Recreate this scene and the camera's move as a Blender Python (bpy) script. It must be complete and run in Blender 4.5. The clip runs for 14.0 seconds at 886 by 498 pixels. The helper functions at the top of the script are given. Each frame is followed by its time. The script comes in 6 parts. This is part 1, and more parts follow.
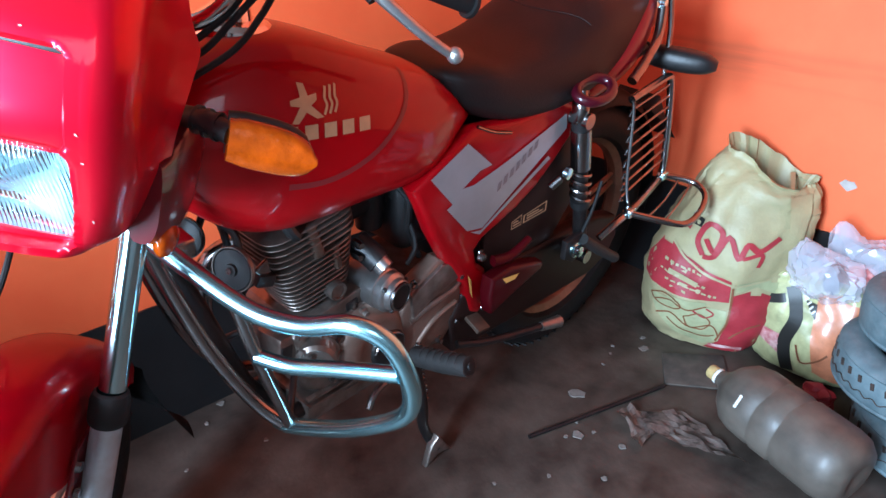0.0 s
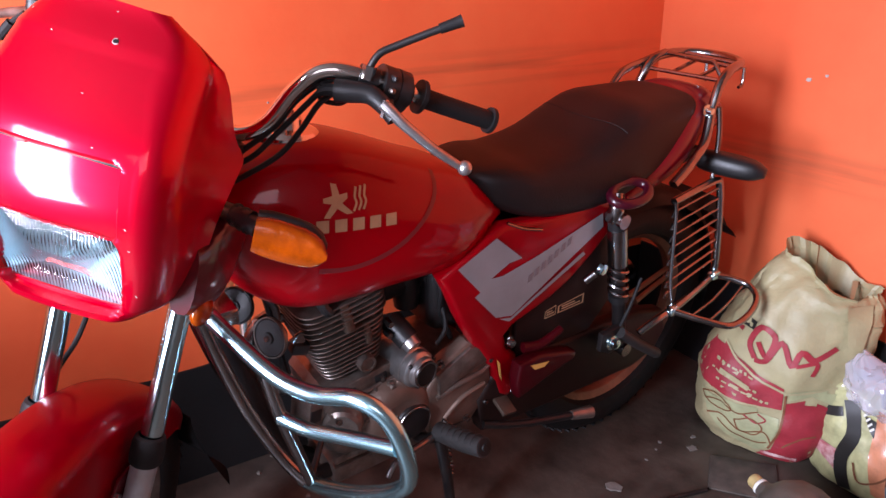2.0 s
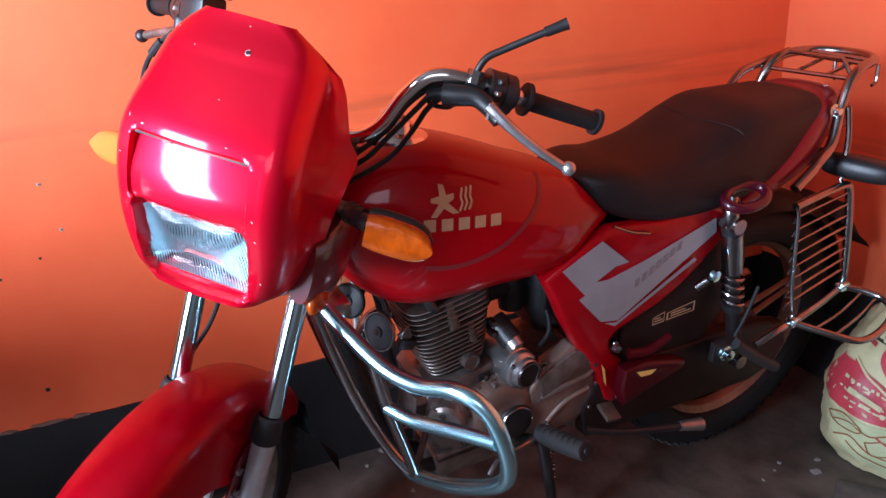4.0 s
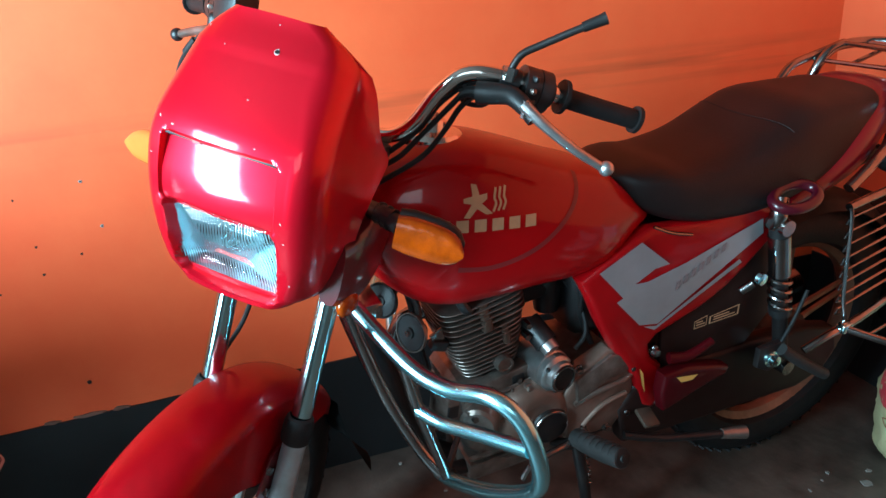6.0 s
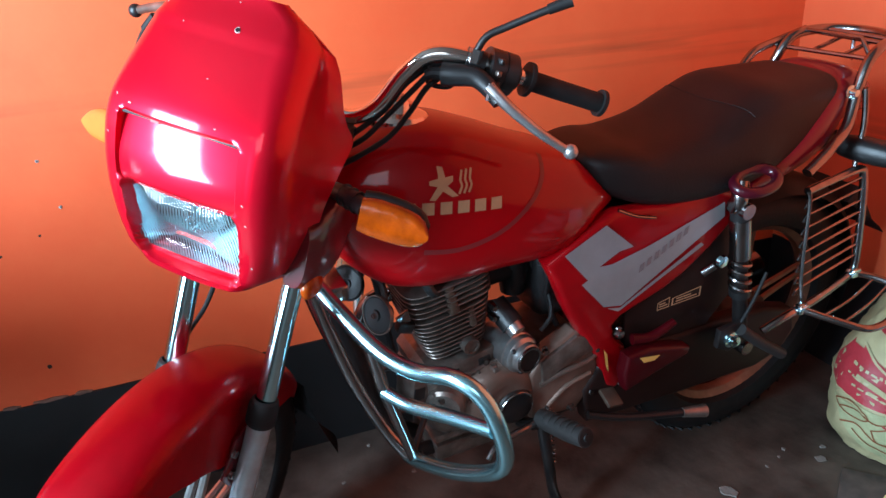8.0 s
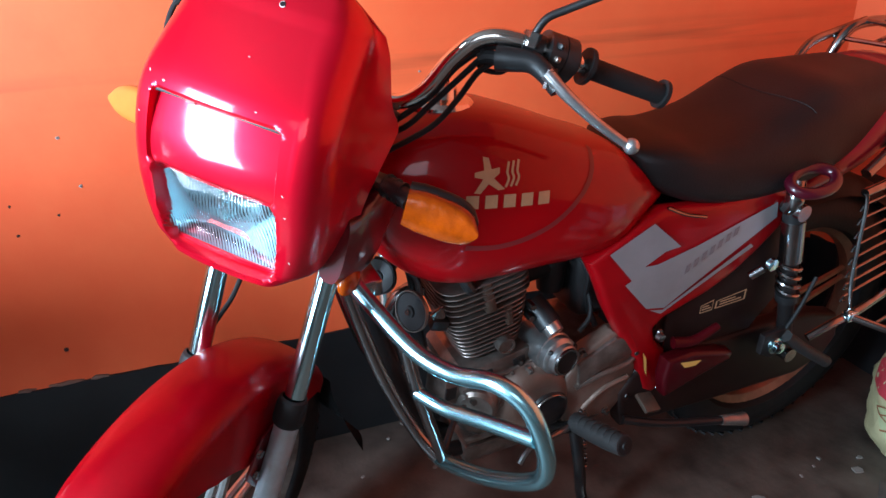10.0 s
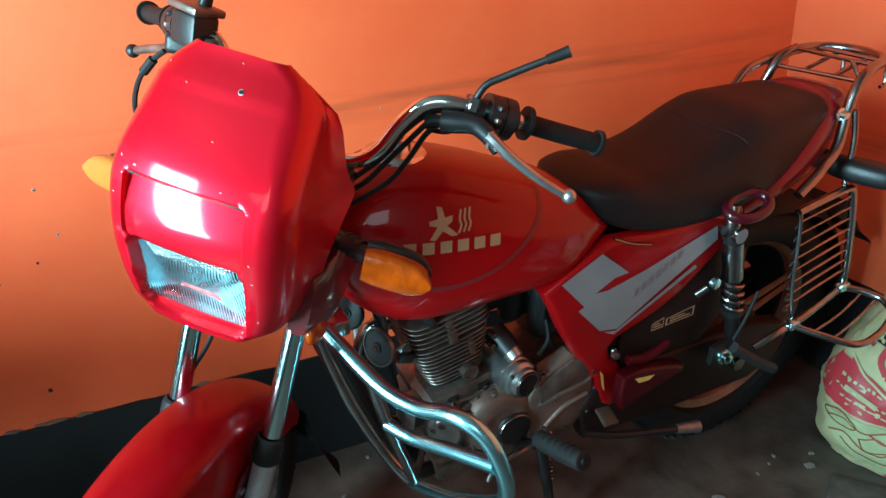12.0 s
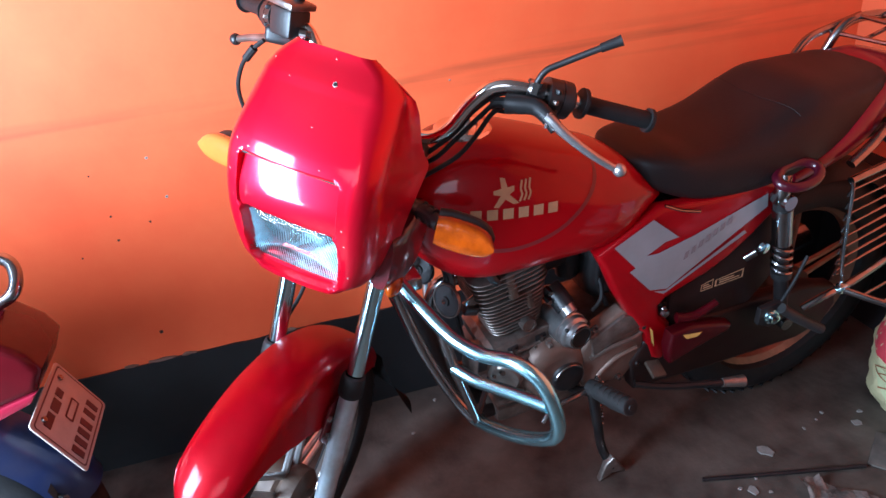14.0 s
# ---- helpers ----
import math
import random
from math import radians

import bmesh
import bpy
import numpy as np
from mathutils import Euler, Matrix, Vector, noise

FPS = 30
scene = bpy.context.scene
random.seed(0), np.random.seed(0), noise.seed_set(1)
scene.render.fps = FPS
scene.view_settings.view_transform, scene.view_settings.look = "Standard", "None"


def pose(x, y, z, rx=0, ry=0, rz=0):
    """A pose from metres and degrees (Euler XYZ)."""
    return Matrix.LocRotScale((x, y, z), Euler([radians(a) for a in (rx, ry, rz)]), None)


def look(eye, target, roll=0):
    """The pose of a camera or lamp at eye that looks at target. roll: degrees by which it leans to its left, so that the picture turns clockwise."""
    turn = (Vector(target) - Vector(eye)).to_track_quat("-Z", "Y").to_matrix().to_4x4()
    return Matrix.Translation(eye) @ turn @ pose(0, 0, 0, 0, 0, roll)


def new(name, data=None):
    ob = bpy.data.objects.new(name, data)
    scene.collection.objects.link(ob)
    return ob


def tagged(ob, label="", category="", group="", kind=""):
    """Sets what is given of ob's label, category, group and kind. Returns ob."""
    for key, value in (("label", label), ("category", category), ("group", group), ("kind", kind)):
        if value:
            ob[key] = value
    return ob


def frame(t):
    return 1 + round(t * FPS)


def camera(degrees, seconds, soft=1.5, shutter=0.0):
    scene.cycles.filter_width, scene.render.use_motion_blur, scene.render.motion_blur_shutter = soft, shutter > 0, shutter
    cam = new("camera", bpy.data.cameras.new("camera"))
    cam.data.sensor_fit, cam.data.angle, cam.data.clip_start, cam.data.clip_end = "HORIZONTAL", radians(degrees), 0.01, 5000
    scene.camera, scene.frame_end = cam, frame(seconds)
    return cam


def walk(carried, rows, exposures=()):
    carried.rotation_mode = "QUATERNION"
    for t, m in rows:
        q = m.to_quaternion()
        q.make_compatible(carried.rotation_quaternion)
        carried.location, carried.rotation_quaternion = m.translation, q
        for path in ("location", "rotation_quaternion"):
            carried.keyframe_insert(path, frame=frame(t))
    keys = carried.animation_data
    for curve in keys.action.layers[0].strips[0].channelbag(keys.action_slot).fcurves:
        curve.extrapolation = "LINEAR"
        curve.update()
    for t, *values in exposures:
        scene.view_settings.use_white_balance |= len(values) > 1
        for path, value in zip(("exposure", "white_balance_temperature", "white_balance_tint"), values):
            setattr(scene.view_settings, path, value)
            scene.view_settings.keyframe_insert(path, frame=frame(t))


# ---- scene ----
cam = camera(67.1, 14.0)
PATH = [
    (0, (-0.635, -1.333, 1.08), (0.478, 0.033, 0.132), -1.5),
    (0.5, (-0.647, -1.371, 1.122), (0.578, -0.038, 0.271), -2.6),
    (1, (-0.656, -1.38, 1.131), (0.569, -0.025, 0.318), -1.0),
    (1.5, (-0.644, -1.394, 1.136), (0.454, 0.081, 0.349), -1.9),
    (2, (-0.569, -1.464, 1.148), (0.342, 0.145, 0.387), -1.3),
    (2.5, (-0.536, -1.506, 1.123), (0.326, 0.129, 0.36), 0.6),
    (3, (-0.538, -1.504, 1.126), (0.293, 0.162, 0.395), -1.3),
    (3.5, (-0.554, -1.503, 1.144), (0.149, 0.223, 0.42), -3.3),
    (3.7, (-0.575, -1.499, 1.141), (0.073, 0.252, 0.425), -3.3),
    (5.8, (-0.544, -1.488, 1.147), (0.014, 0.294, 0.429), -5.7),
    (6, (-0.556, -1.477, 1.144), (-0.051, 0.317, 0.417), -4.9),
    (6.5, (-0.555, -1.47, 1.154), (0.001, 0.315, 0.445), -3.8),
    (7, (-0.545, -1.477, 1.146), (0.07, 0.274, 0.4), -3.0),
    (7.5, (-0.547, -1.48, 1.143), (0.051, 0.266, 0.371), -3.5),
    (9.8, (-0.558, -1.453, 1.138), (-0.031, 0.301, 0.335), -3.2),
    (10, (-0.573, -1.409, 1.137), (-0.031, 0.332, 0.315), -2.5),
    (10.5, (-0.636, -1.243, 1.192), (-0.048, 0.476, 0.354), -5.8),
    (11, (-0.662, -1.18, 1.191), (0.019, 0.488, 0.322), -0.6),
    (11.5, (-0.618, -1.285, 1.216), (0.02, 0.418, 0.384), -3.5),
    (12, (-0.551, -1.458, 1.224), (0.044, 0.262, 0.395), -4.2),
    (12.5, (-0.531, -1.507, 1.257), (0.018, 0.136, 0.258), -5.2),
    (13, (-0.551, -1.547, 1.29), (-0.071, 0.156, 0.357), -6.8),
    (13.5, (-0.565, -1.559, 1.291), (-0.111, 0.144, 0.345), -6.5),
    (14, (-0.582, -1.561, 1.294), (-0.196, 0.164, 0.359), -6.4),
]
walk(cam, [(t, look(eye, target, roll)) for t, eye, target, roll in PATH],
     exposures=[(0, 0.62, 6250, 29), (0.5, 0.50, 6900, 39), (1.0, 0.37, 7450, 47), (2.0, 0.25, 7500, 55), (3.7, 0.28, 6800, 45), (5.8, 0.28, 6150, 11), (7.0, 0.24, 6000, -7), (7.6, 0.27, 6400, 24), (9.9, 0.29, 6500, 26), (10.5, 0.03, 6500, 17), (11.0, -0.08, 6100, -21), (11.5, -0.10, 6200, -30), (12.0, 0.22, 6150, -2), (12.6, 0.50, 6300, 33), (14, 0.52, 6250, 33)])

# ---- light ----
world = bpy.data.worlds.new("world")
scene.world = world
world.use_nodes = True
wn, wl = world.node_tree.nodes, world.node_tree.links
sky = wn.new("ShaderNodeTexSky")
sky.sky_type = "NISHITA"
sky.sun_disc = False
sky.sun_elevation, sky.sun_rotation = radians(38), radians(200)
wl.new(sky.outputs[0], wn["Background"].inputs[0])
wn["Background"].inputs[1].default_value = 0.10


def area_lamp(name, eye, target, sx, sy, power, colour):
    data = bpy.data.lights.new(name, "AREA")
    data.shape, data.size, data.size_y, data.energy, data.color = "RECTANGLE", sx, sy, power, colour
    ob = new(name, data)
    ob.matrix_world = look(eye, target)
    return ob


sun_data = bpy.data.lights.new("sun", "SUN")
sun_data.energy, sun_data.angle, sun_data.color = 3.0, radians(0.5), (1.0, 0.95, 0.88)
sun = new("sun", sun_data)
sun.matrix_world = look((4, -6, 5), (0, 0, 0))
# added lamps that stand in for daylight through the two unseen openings
area_lamp("side_daylight", (-2.28, -1.28, 1.30), (0, -0.80, 0.95), 0.62, 1.50, 165, (0.54, 0.86, 1.0))
area_lamp("front_daylight", (-1.5, -2.77, 1.88), (-0.9, 0, 0.6), 1.1, 1.0, 5, (0.62, 0.92, 1.0))
scene.view_settings.exposure = 0.0

# ---- materials ----
def material(name, colour, rough=0.5, metal=0.0, coat=0.0, coat_rough=0.12, spec=0.5, vary=0.0, scale=8.0, colour2=None, bump=0.0, bump_scale=60.0, dust=0.0, dust_colour=(0.30, 0.22, 0.17), trans=0.0, alpha=1.0, rough_vary=0.0):
    """A principled material with stains at one scale, grain at another and a coat of dust."""
    m = bpy.data.materials.new(name)
    m.use_nodes = True
    n, l = m.node_tree.nodes, m.node_tree.links
    p = n["Principled BSDF"]
    p.inputs["Base Color"].default_value = (*colour, 1)
    p.inputs["Roughness"].default_value, p.inputs["Metallic"].default_value = rough, metal
    p.inputs["Coat Weight"].default_value, p.inputs["Coat Roughness"].default_value = coat, coat_rough
    p.inputs["Specular IOR Level"].default_value = spec
    p.inputs["Transmission Weight"].default_value, p.inputs["Alpha"].default_value = trans, alpha
    tc = n.new("ShaderNodeTexCoord")
    out = None
    if colour2 or vary:
        a = n.new("ShaderNodeTexNoise")
        a.inputs["Scale"].default_value, a.inputs["Detail"].default_value, a.inputs["Roughness"].default_value = scale, 8, 0.62
        l.new(tc.outputs["Object"], a.inputs["Vector"])
        ramp = n.new("ShaderNodeValToRGB")
        ramp.color_ramp.elements[0].position, ramp.color_ramp.elements[1].position = 0.36, 0.66
        c2 = colour2 or tuple(c * (1 - vary) for c in colour)
        ramp.color_ramp.elements[0].color, ramp.color_ramp.elements[1].color = (*c2, 1), (*colour, 1)
        l.new(a.outputs[0], ramp.inputs[0])
        out = ramp.outputs[0]
        if rough_vary:
            mr = n.new("ShaderNodeMapRange")
            mr.inputs[3].default_value, mr.inputs[4].default_value = rough + rough_vary, max(0.02, rough - rough_vary)
            l.new(a.outputs[0], mr.inputs[0])
            l.new(mr.outputs[0], p.inputs["Roughness"])
    if dust:
        d = n.new("ShaderNodeTexNoise")
        d.inputs["Scale"].default_value, d.inputs["Detail"].default_value = scale * 2.3, 10
        l.new(tc.outputs["Object"], d.inputs["Vector"])
        mr = n.new("ShaderNodeMapRange")
        mr.inputs[1].default_value, mr.inputs[2].default_value, mr.inputs[3].default_value, mr.inputs[4].default_value = 0.35, 0.75, 0.0, dust
        l.new(d.outputs[0], mr.inputs[0])
        mix = n.new("ShaderNodeMix")
        mix.data_type = "RGBA"
        l.new(mr.outputs[0], mix.inputs[0])
        mix.inputs[6].default_value, mix.inputs[7].default_value = (*colour, 1), (*dust_colour, 1)
        if out:
            l.new(out, mix.inputs[6])
        out = mix.outputs[2]
    if out:
        l.new(out, p.inputs["Base Color"])
    if bump:
        b = n.new("ShaderNodeTexNoise")
        b.inputs["Scale"].default_value, b.inputs["Detail"].default_value = bump_scale, 6
        l.new(tc.outputs["Object"], b.inputs["Vector"])
        bp = n.new("ShaderNodeBump")
        bp.inputs["Strength"].default_value, bp.inputs["Distance"].default_value = bump, 0.004
        l.new(b.outputs[0], bp.inputs["Height"])
        l.new(bp.outputs[0], p.inputs["Normal"])
    return m


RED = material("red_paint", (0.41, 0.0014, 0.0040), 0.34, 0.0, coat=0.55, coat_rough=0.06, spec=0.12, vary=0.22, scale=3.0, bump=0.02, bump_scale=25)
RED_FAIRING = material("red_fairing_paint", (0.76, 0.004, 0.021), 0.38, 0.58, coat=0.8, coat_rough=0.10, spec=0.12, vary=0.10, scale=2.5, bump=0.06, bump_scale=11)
RED_DARK = material("red_frame_paint", (0.15, 0.002, 0.008), 0.3, 0.0, spec=0.2, coat=1.0, coat_rough=0.06, vary=0.35, scale=9, dust=0.12, dust_colour=(0.20, 0.06, 0.05))
# both chromes carry the cyan of the daylight highlights in their base colour
CHROME = material("chrome", (0.62, 0.94, 1.0), 0.12, 1.0, vary=0.06, scale=6)
# bluer, rougher copy for the crash guard, to widen its painted-in cyan sheen
GUARD_CHROME = material("cyan_sheen_chrome", (0.45, 0.90, 1.0), 0.23, 1.0, vary=0.10, scale=9, bump=0.02, bump_scale=150)
BAR_CHROME = material("warm_chrome", (0.82, 0.78, 0.74), 0.14, 1.0, vary=0.08, scale=7)
CHROME_WORN = material("worn_chrome", (0.36, 0.35, 0.35), 0.22, 1.0, vary=0.3, scale=30, bump=0.02, rough_vary=0.08, dust=0.2)
ALLOY = material("cast_alloy", (0.33, 0.275, 0.245), 0.34, 0.75, vary=0.4, scale=18, bump=0.12, bump_scale=120, dust=0.8, dust_colour=(0.125, 0.075, 0.055))
ALLOY_BRIGHT = material("machined_alloy", (0.56, 0.56, 0.56), 0.30, 0.9, vary=0.3, scale=25, bump=0.05, dust=0.3)
HUB = material("dusty_hub", (0.085, 0.050, 0.035), 0.6, 0.3, vary=0.4, scale=20, bump=0.1, dust=0.5, dust_colour=(0.12, 0.075, 0.05))
BLACK = material("black_plastic", (0.011, 0.011, 0.012), 0.42, 0.0, vary=0.3, scale=14, bump=0.08, bump_scale=180, dust=0.06, dust_colour=(0.10, 0.08, 0.07))
BLACK_PAINT = material("black_frame_paint", (0.008, 0.007, 0.008), 0.38, 0.0, spec=0.35, vary=0.3, scale=14, dust=0.2, dust_colour=(0.07, 0.045, 0.035))
RUBBER = material("rubber", (0.009, 0.009, 0.010), 0.62, 0.0, spec=0.3, vary=0.3, scale=18, bump=0.15, bump_scale=150, dust=0.14, dust_colour=(0.045, 0.034, 0.028))
SEAT = material("seat_vinyl", (0.013, 0.007, 0.007), 0.5, 0.0, spec=0.3, vary=0.25, scale=6, bump=0.16, bump_scale=260, dust=0.12, dust_colour=(0.05, 0.03, 0.028))
AMBER = material("amber_lens", (0.46, 0.060, 0.0008), 0.12, 0.0, spec=0.3, coat=0.5, coat_rough=0.03, vary=0.5, scale=26, bump=0.5, bump_scale=70)
AMBER_PALE = material("amber_lens_faded", (0.50, 0.165, 0.030), 0.18, 0.0, coat=0.7, vary=0.15, scale=12, bump=0.2, bump_scale=70)
REDLENS = material("red_lens", (0.35, 0.008, 0.012), 0.15, 0.0, coat=0.6, vary=0.2, scale=15)
SILVER = material("silver_decal", (0.42, 0.42, 0.44), 0.30, 0.5, vary=0.15, scale=10, dust=0.1)
GREYTXT = material("grey_print", (0.20, 0.17, 0.18), 0.5)
GOLD = material("pale_gold_print", (0.58, 0.37, 0.21), 0.42, 0.2, vary=0.15, scale=40)
STRIPE = material("dark_pinstripe", (0.22, 0.018, 0.02), 0.4)
YELLOW = material("yellow_print", (0.70, 0.42, 0.10), 0.5)
PEG = material("worn_grey_rubber", (0.018, 0.016, 0.016), 0.6, 0.0, vary=0.4, scale=25, bump=0.15, bump_scale=120, dust=0.25, dust_colour=(0.045, 0.037, 0.032))
# dusty alloy rim with its coppery reflection put into the base colour
RIM = material("copper_reflection_rim", (0.36, 0.20, 0.13), 0.38, 0.6, vary=0.35, scale=14, bump=0.05, dust=0.4, dust_colour=(0.14, 0.08, 0.055))
CASE_BROWN = material("brown_black_case", (0.016, 0.005, 0.004), 0.5, 0.0, spec=0.25, vary=0.3, scale=12, dust=0.12, dust_colour=(0.05, 0.024, 0.018))
DUST_COVER = material("dust_caked_alloy", (0.27, 0.17, 0.135), 0.44, 0.4, vary=0.35, scale=10, bump=0.12, bump_scale=90, dust=0.8, dust_colour=(0.125, 0.068, 0.046))
RED_TAIL = material("maroon_tail_paint", (0.20, 0.002, 0.012), 0.3, 0.0, coat=0.7, coat_rough=0.08, spec=0.2, vary=0.2, scale=4)
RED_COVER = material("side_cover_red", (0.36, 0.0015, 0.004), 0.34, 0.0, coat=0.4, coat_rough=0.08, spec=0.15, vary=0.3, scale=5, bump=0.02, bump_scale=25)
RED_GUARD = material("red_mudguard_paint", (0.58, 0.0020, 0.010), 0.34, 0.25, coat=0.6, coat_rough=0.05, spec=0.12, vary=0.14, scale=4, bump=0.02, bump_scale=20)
# cover red taken far down: the shade low on the bike is in the colour
RED_LOWER_SHADED = material("shaded_red_cover", (0.055, 0.001, 0.003), 0.36, 0.0, coat=0.25, coat_rough=0.12, spec=0.15, vary=0.3, scale=6)
RED_FAIRING.node_tree.nodes["Principled BSDF"].inputs["Coat IOR"].default_value = 1.46

from mathutils.bvhtree import BVHTree


# ---- shapes ----
def part(name, bm, mat, parent, label="", smooth=35, m=None):
    """Links a bmesh as one mesh object under a thing or a part."""
    if m is not None:
        bm.transform(m)
    bmesh.ops.recalc_face_normals(bm, faces=bm.faces)
    me = bpy.data.meshes.new(name)
    bm.to_mesh(me)
    bm.free()
    me.materials.append(mat)
    if smooth:
        me.shade_smooth()
        me.set_sharp_from_angle(angle=radians(smooth))
    ob = new(name, me)
    if parent:
        ob.parent = parent
    if label:
        ob["label"] = label
    return ob


def empty(name, m, label, category, **k):
    ob = new(name)
    ob.empty_display_size = 0.05
    ob.matrix_world = m
    return tagged(ob, label, category, **k)


def thing(name, bm, mat, label, category, smooth=35, m=None, **k):
    ob = part(name, bm, mat, None, "", smooth)
    if m is not None:
        ob.matrix_world = m
    return tagged(ob, label, category, **k)


def spline(pts, n=6):
    """Catmull-Rom through the points, n steps a span."""
    p = [Vector(q) for q in pts]
    if len(p) < 3:
        return p
    out = []
    for i in range(len(p) - 1):
        a, b, c, d = p[max(i - 1, 0)], p[i], p[i + 1], p[min(i + 2, len(p) - 1)]
        for k in range(n):
            t = k / n
            out.append(0.5 * (2 * b + (c - a) * t + (2 * a - 5 * b + 4 * c - d) * t * t + (3 * b - a - 3 * c + d) * t ** 3))
    return out + [p[-1]]


def tube(pts, r, seg=14, n=6, bm=None, round_ends=False, closed=False):
    """A round bar along the points; r is one radius or one for each end."""
    bm = bm or bmesh.new()
    path = spline(pts, n) if n > 1 else [Vector(q) for q in pts]
    rings, up = [], None
    for i, q in enumerate(path):
        d = (path[min(i + 1, len(path) - 1)] - path[max(i - 1, 0)]).normalized()
        if up is None:
            up = d.orthogonal().normalized()
        up = (up - d * up.dot(d)).normalized()
        side = d.cross(up)
        f = i / max(1, len(path) - 1)
        rr = r if not isinstance(r, (tuple, list)) else r[0] + (r[1] - r[0]) * f
        if round_ends and i in (0, len(path) - 1):
            rr *= 0.6
        rings.append([bm.verts.new(q + (up * math.cos(a) + side * math.sin(a)) * rr) for a in (2 * math.pi * k / seg for k in range(seg))])
    skin(bm, rings, True, not closed)
    return bm


def skin(bm, rings, round_=True, caps=True):
    for a, b in zip(rings, rings[1:]):
        k = len(a)
        for i in range(k if round_ else k - 1):
            j = (i + 1) % k
            bm.faces.new((a[i], a[j], b[j], b[i]))
    if caps:
        bm.faces.new(rings[0])
        bm.faces.new(rings[-1])
    return bm


def lathe(profile, seg=32, axis="z", bm=None, closed=False, a0=0.0, a1=360.0):
    """Turns (radius, height) pairs round an axis."""
    bm = bm or bmesh.new()
    full = abs(a1 - a0) >= 359.9
    count = seg if full else seg + 1
    rows = []
    for i in range(count):
        a = radians(a0 + (a1 - a0) * i / seg)
        row = []
        for r, h in profile:
            c, s = r * math.cos(a), r * math.sin(a)
            row.append(bm.verts.new({"z": (c, s, h), "y": (c, h, s), "x": (h, c, s)}[axis]))
        rows.append(row)
    k = len(profile)
    for i in range(count if full else count - 1):
        a, b = rows[i], rows[(i + 1) % count]
        for j in range(k if closed else k - 1):
            j2 = (j + 1) % k
            bm.faces.new((a[j], b[j], b[j2], a[j2]))
    bmesh.ops.remove_doubles(bm, verts=bm.verts, dist=1e-5)
    return bm


def block(sx, sy, sz, at=(0, 0, 0), bevel=0.004, seg=2, bm=None, m=None):
    """A box with rounded edges."""
    tmp = bmesh.new()
    bmesh.ops.create_cube(tmp, size=1.0)
    bmesh.ops.scale(tmp, vec=(sx, sy, sz), verts=tmp.verts)
    if bevel:
        bmesh.ops.bevel(tmp, geom=tmp.edges[:], offset=bevel, segments=seg, profile=0.5, affect="EDGES")
    tmp.transform((m if m is not None else Matrix()) if at is None else Matrix.Translation(at) @ (m if m is not None else Matrix()))
    return tmp if bm is None else join(bm, tmp)


def join(bm, other):
    me = bpy.data.meshes.new("joined")
    other.to_mesh(me)
    other.free()
    bm.from_mesh(me)
    bpy.data.meshes.remove(me)
    return bm


def slab(outline, y0, y1, bevel=0.003, axis="y", seg=2):
    """A flat outline of (a, b) pairs given a thickness along an axis, with rounded rims."""
    bm = bmesh.new()
    put = {"y": lambda a, b, h: (a, h, b), "z": lambda a, b, h: (a, b, h), "x": lambda a, b, h: (h, a, b)}[axis]
    low = [bm.verts.new(put(a, b, y0)) for a, b in outline]
    high = [bm.verts.new(put(a, b, y1)) for a, b in outline]
    f1, f2 = bm.faces.new(low), bm.faces.new(high[::-1])
    k = len(outline)
    for i in range(k):
        j = (i + 1) % k
        bm.faces.new((low[i], low[j], high[j], high[i]))
    bmesh.ops.recalc_face_normals(bm, faces=bm.faces)
    if bevel:
        rims = [e for e in bm.edges if (f1 in e.link_faces) != (f2 in e.link_faces)]
        bmesh.ops.bevel(bm, geom=rims, offset=bevel, segments=seg, profile=0.5, affect="EDGES")
    return bm


def loft(stations, n=2.5, seg=28, steps=5, low=0.45, caps=True):
    """Rounded sections (x, half width, top, bottom) along x, joined to one body."""
    rows = spline([(s[0], s[1], s[2]) for s in stations], steps)
    bots = spline([(s[0], s[3], 0) for s in stations], steps)
    bm, rings = bmesh.new(), []
    for q, b in zip(rows, bots):
        x, w, top, bot = q[0], max(q[1], 0.002), q[2], b[1]
        mid = bot + (top - bot) * low
        ring = []
        for k in range(seg):
            a = 2 * math.pi * k / seg
            c, s = math.cos(a), math.sin(a)
            y = w * math.copysign(abs(c) ** (2 / n), c)
            h = (top - mid) if s > 0 else (mid - bot)
            ring.append(bm.verts.new((x, y, mid + h * math.copysign(abs(s) ** (2 / n), s))))
        rings.append(ring)
    return skin(bm, rings, True, caps)


def drape(bm, tree, direction, offset):
    """Lays flat shapes on a body: every point goes along the direction until it meets the body."""
    d = Vector(direction).normalized()
    for v in bm.verts:
        hit = tree.ray_cast(v.co - d * 0.5, d)
        if hit[0] is not None:
            v.co = hit[0] - d * offset
    return bm


def patch(outline, cut=0.012):
    """A flat outline in the x-z plane, cut small enough to be draped."""
    bm = bmesh.new()
    bm.faces.new([bm.verts.new((a, 0, b)) for a, b in outline])
    lo_x, hi_x = min(a for a, _ in outline), max(a for a, _ in outline)
    lo_z, hi_z = min(b for _, b in outline), max(b for _, b in outline)
    for axis, lo, hi in (((1, 0, 0), lo_x, hi_x), ((0, 0, 1), lo_z, hi_z)):
        k = int((hi - lo) / cut)
        for i in range(1, k + 1):
            at = Vector(axis) * (lo + i * cut)
            bmesh.ops.bisect_plane(bm, geom=bm.verts[:] + bm.edges[:] + bm.faces[:], plane_co=at, plane_no=axis)
    return bm


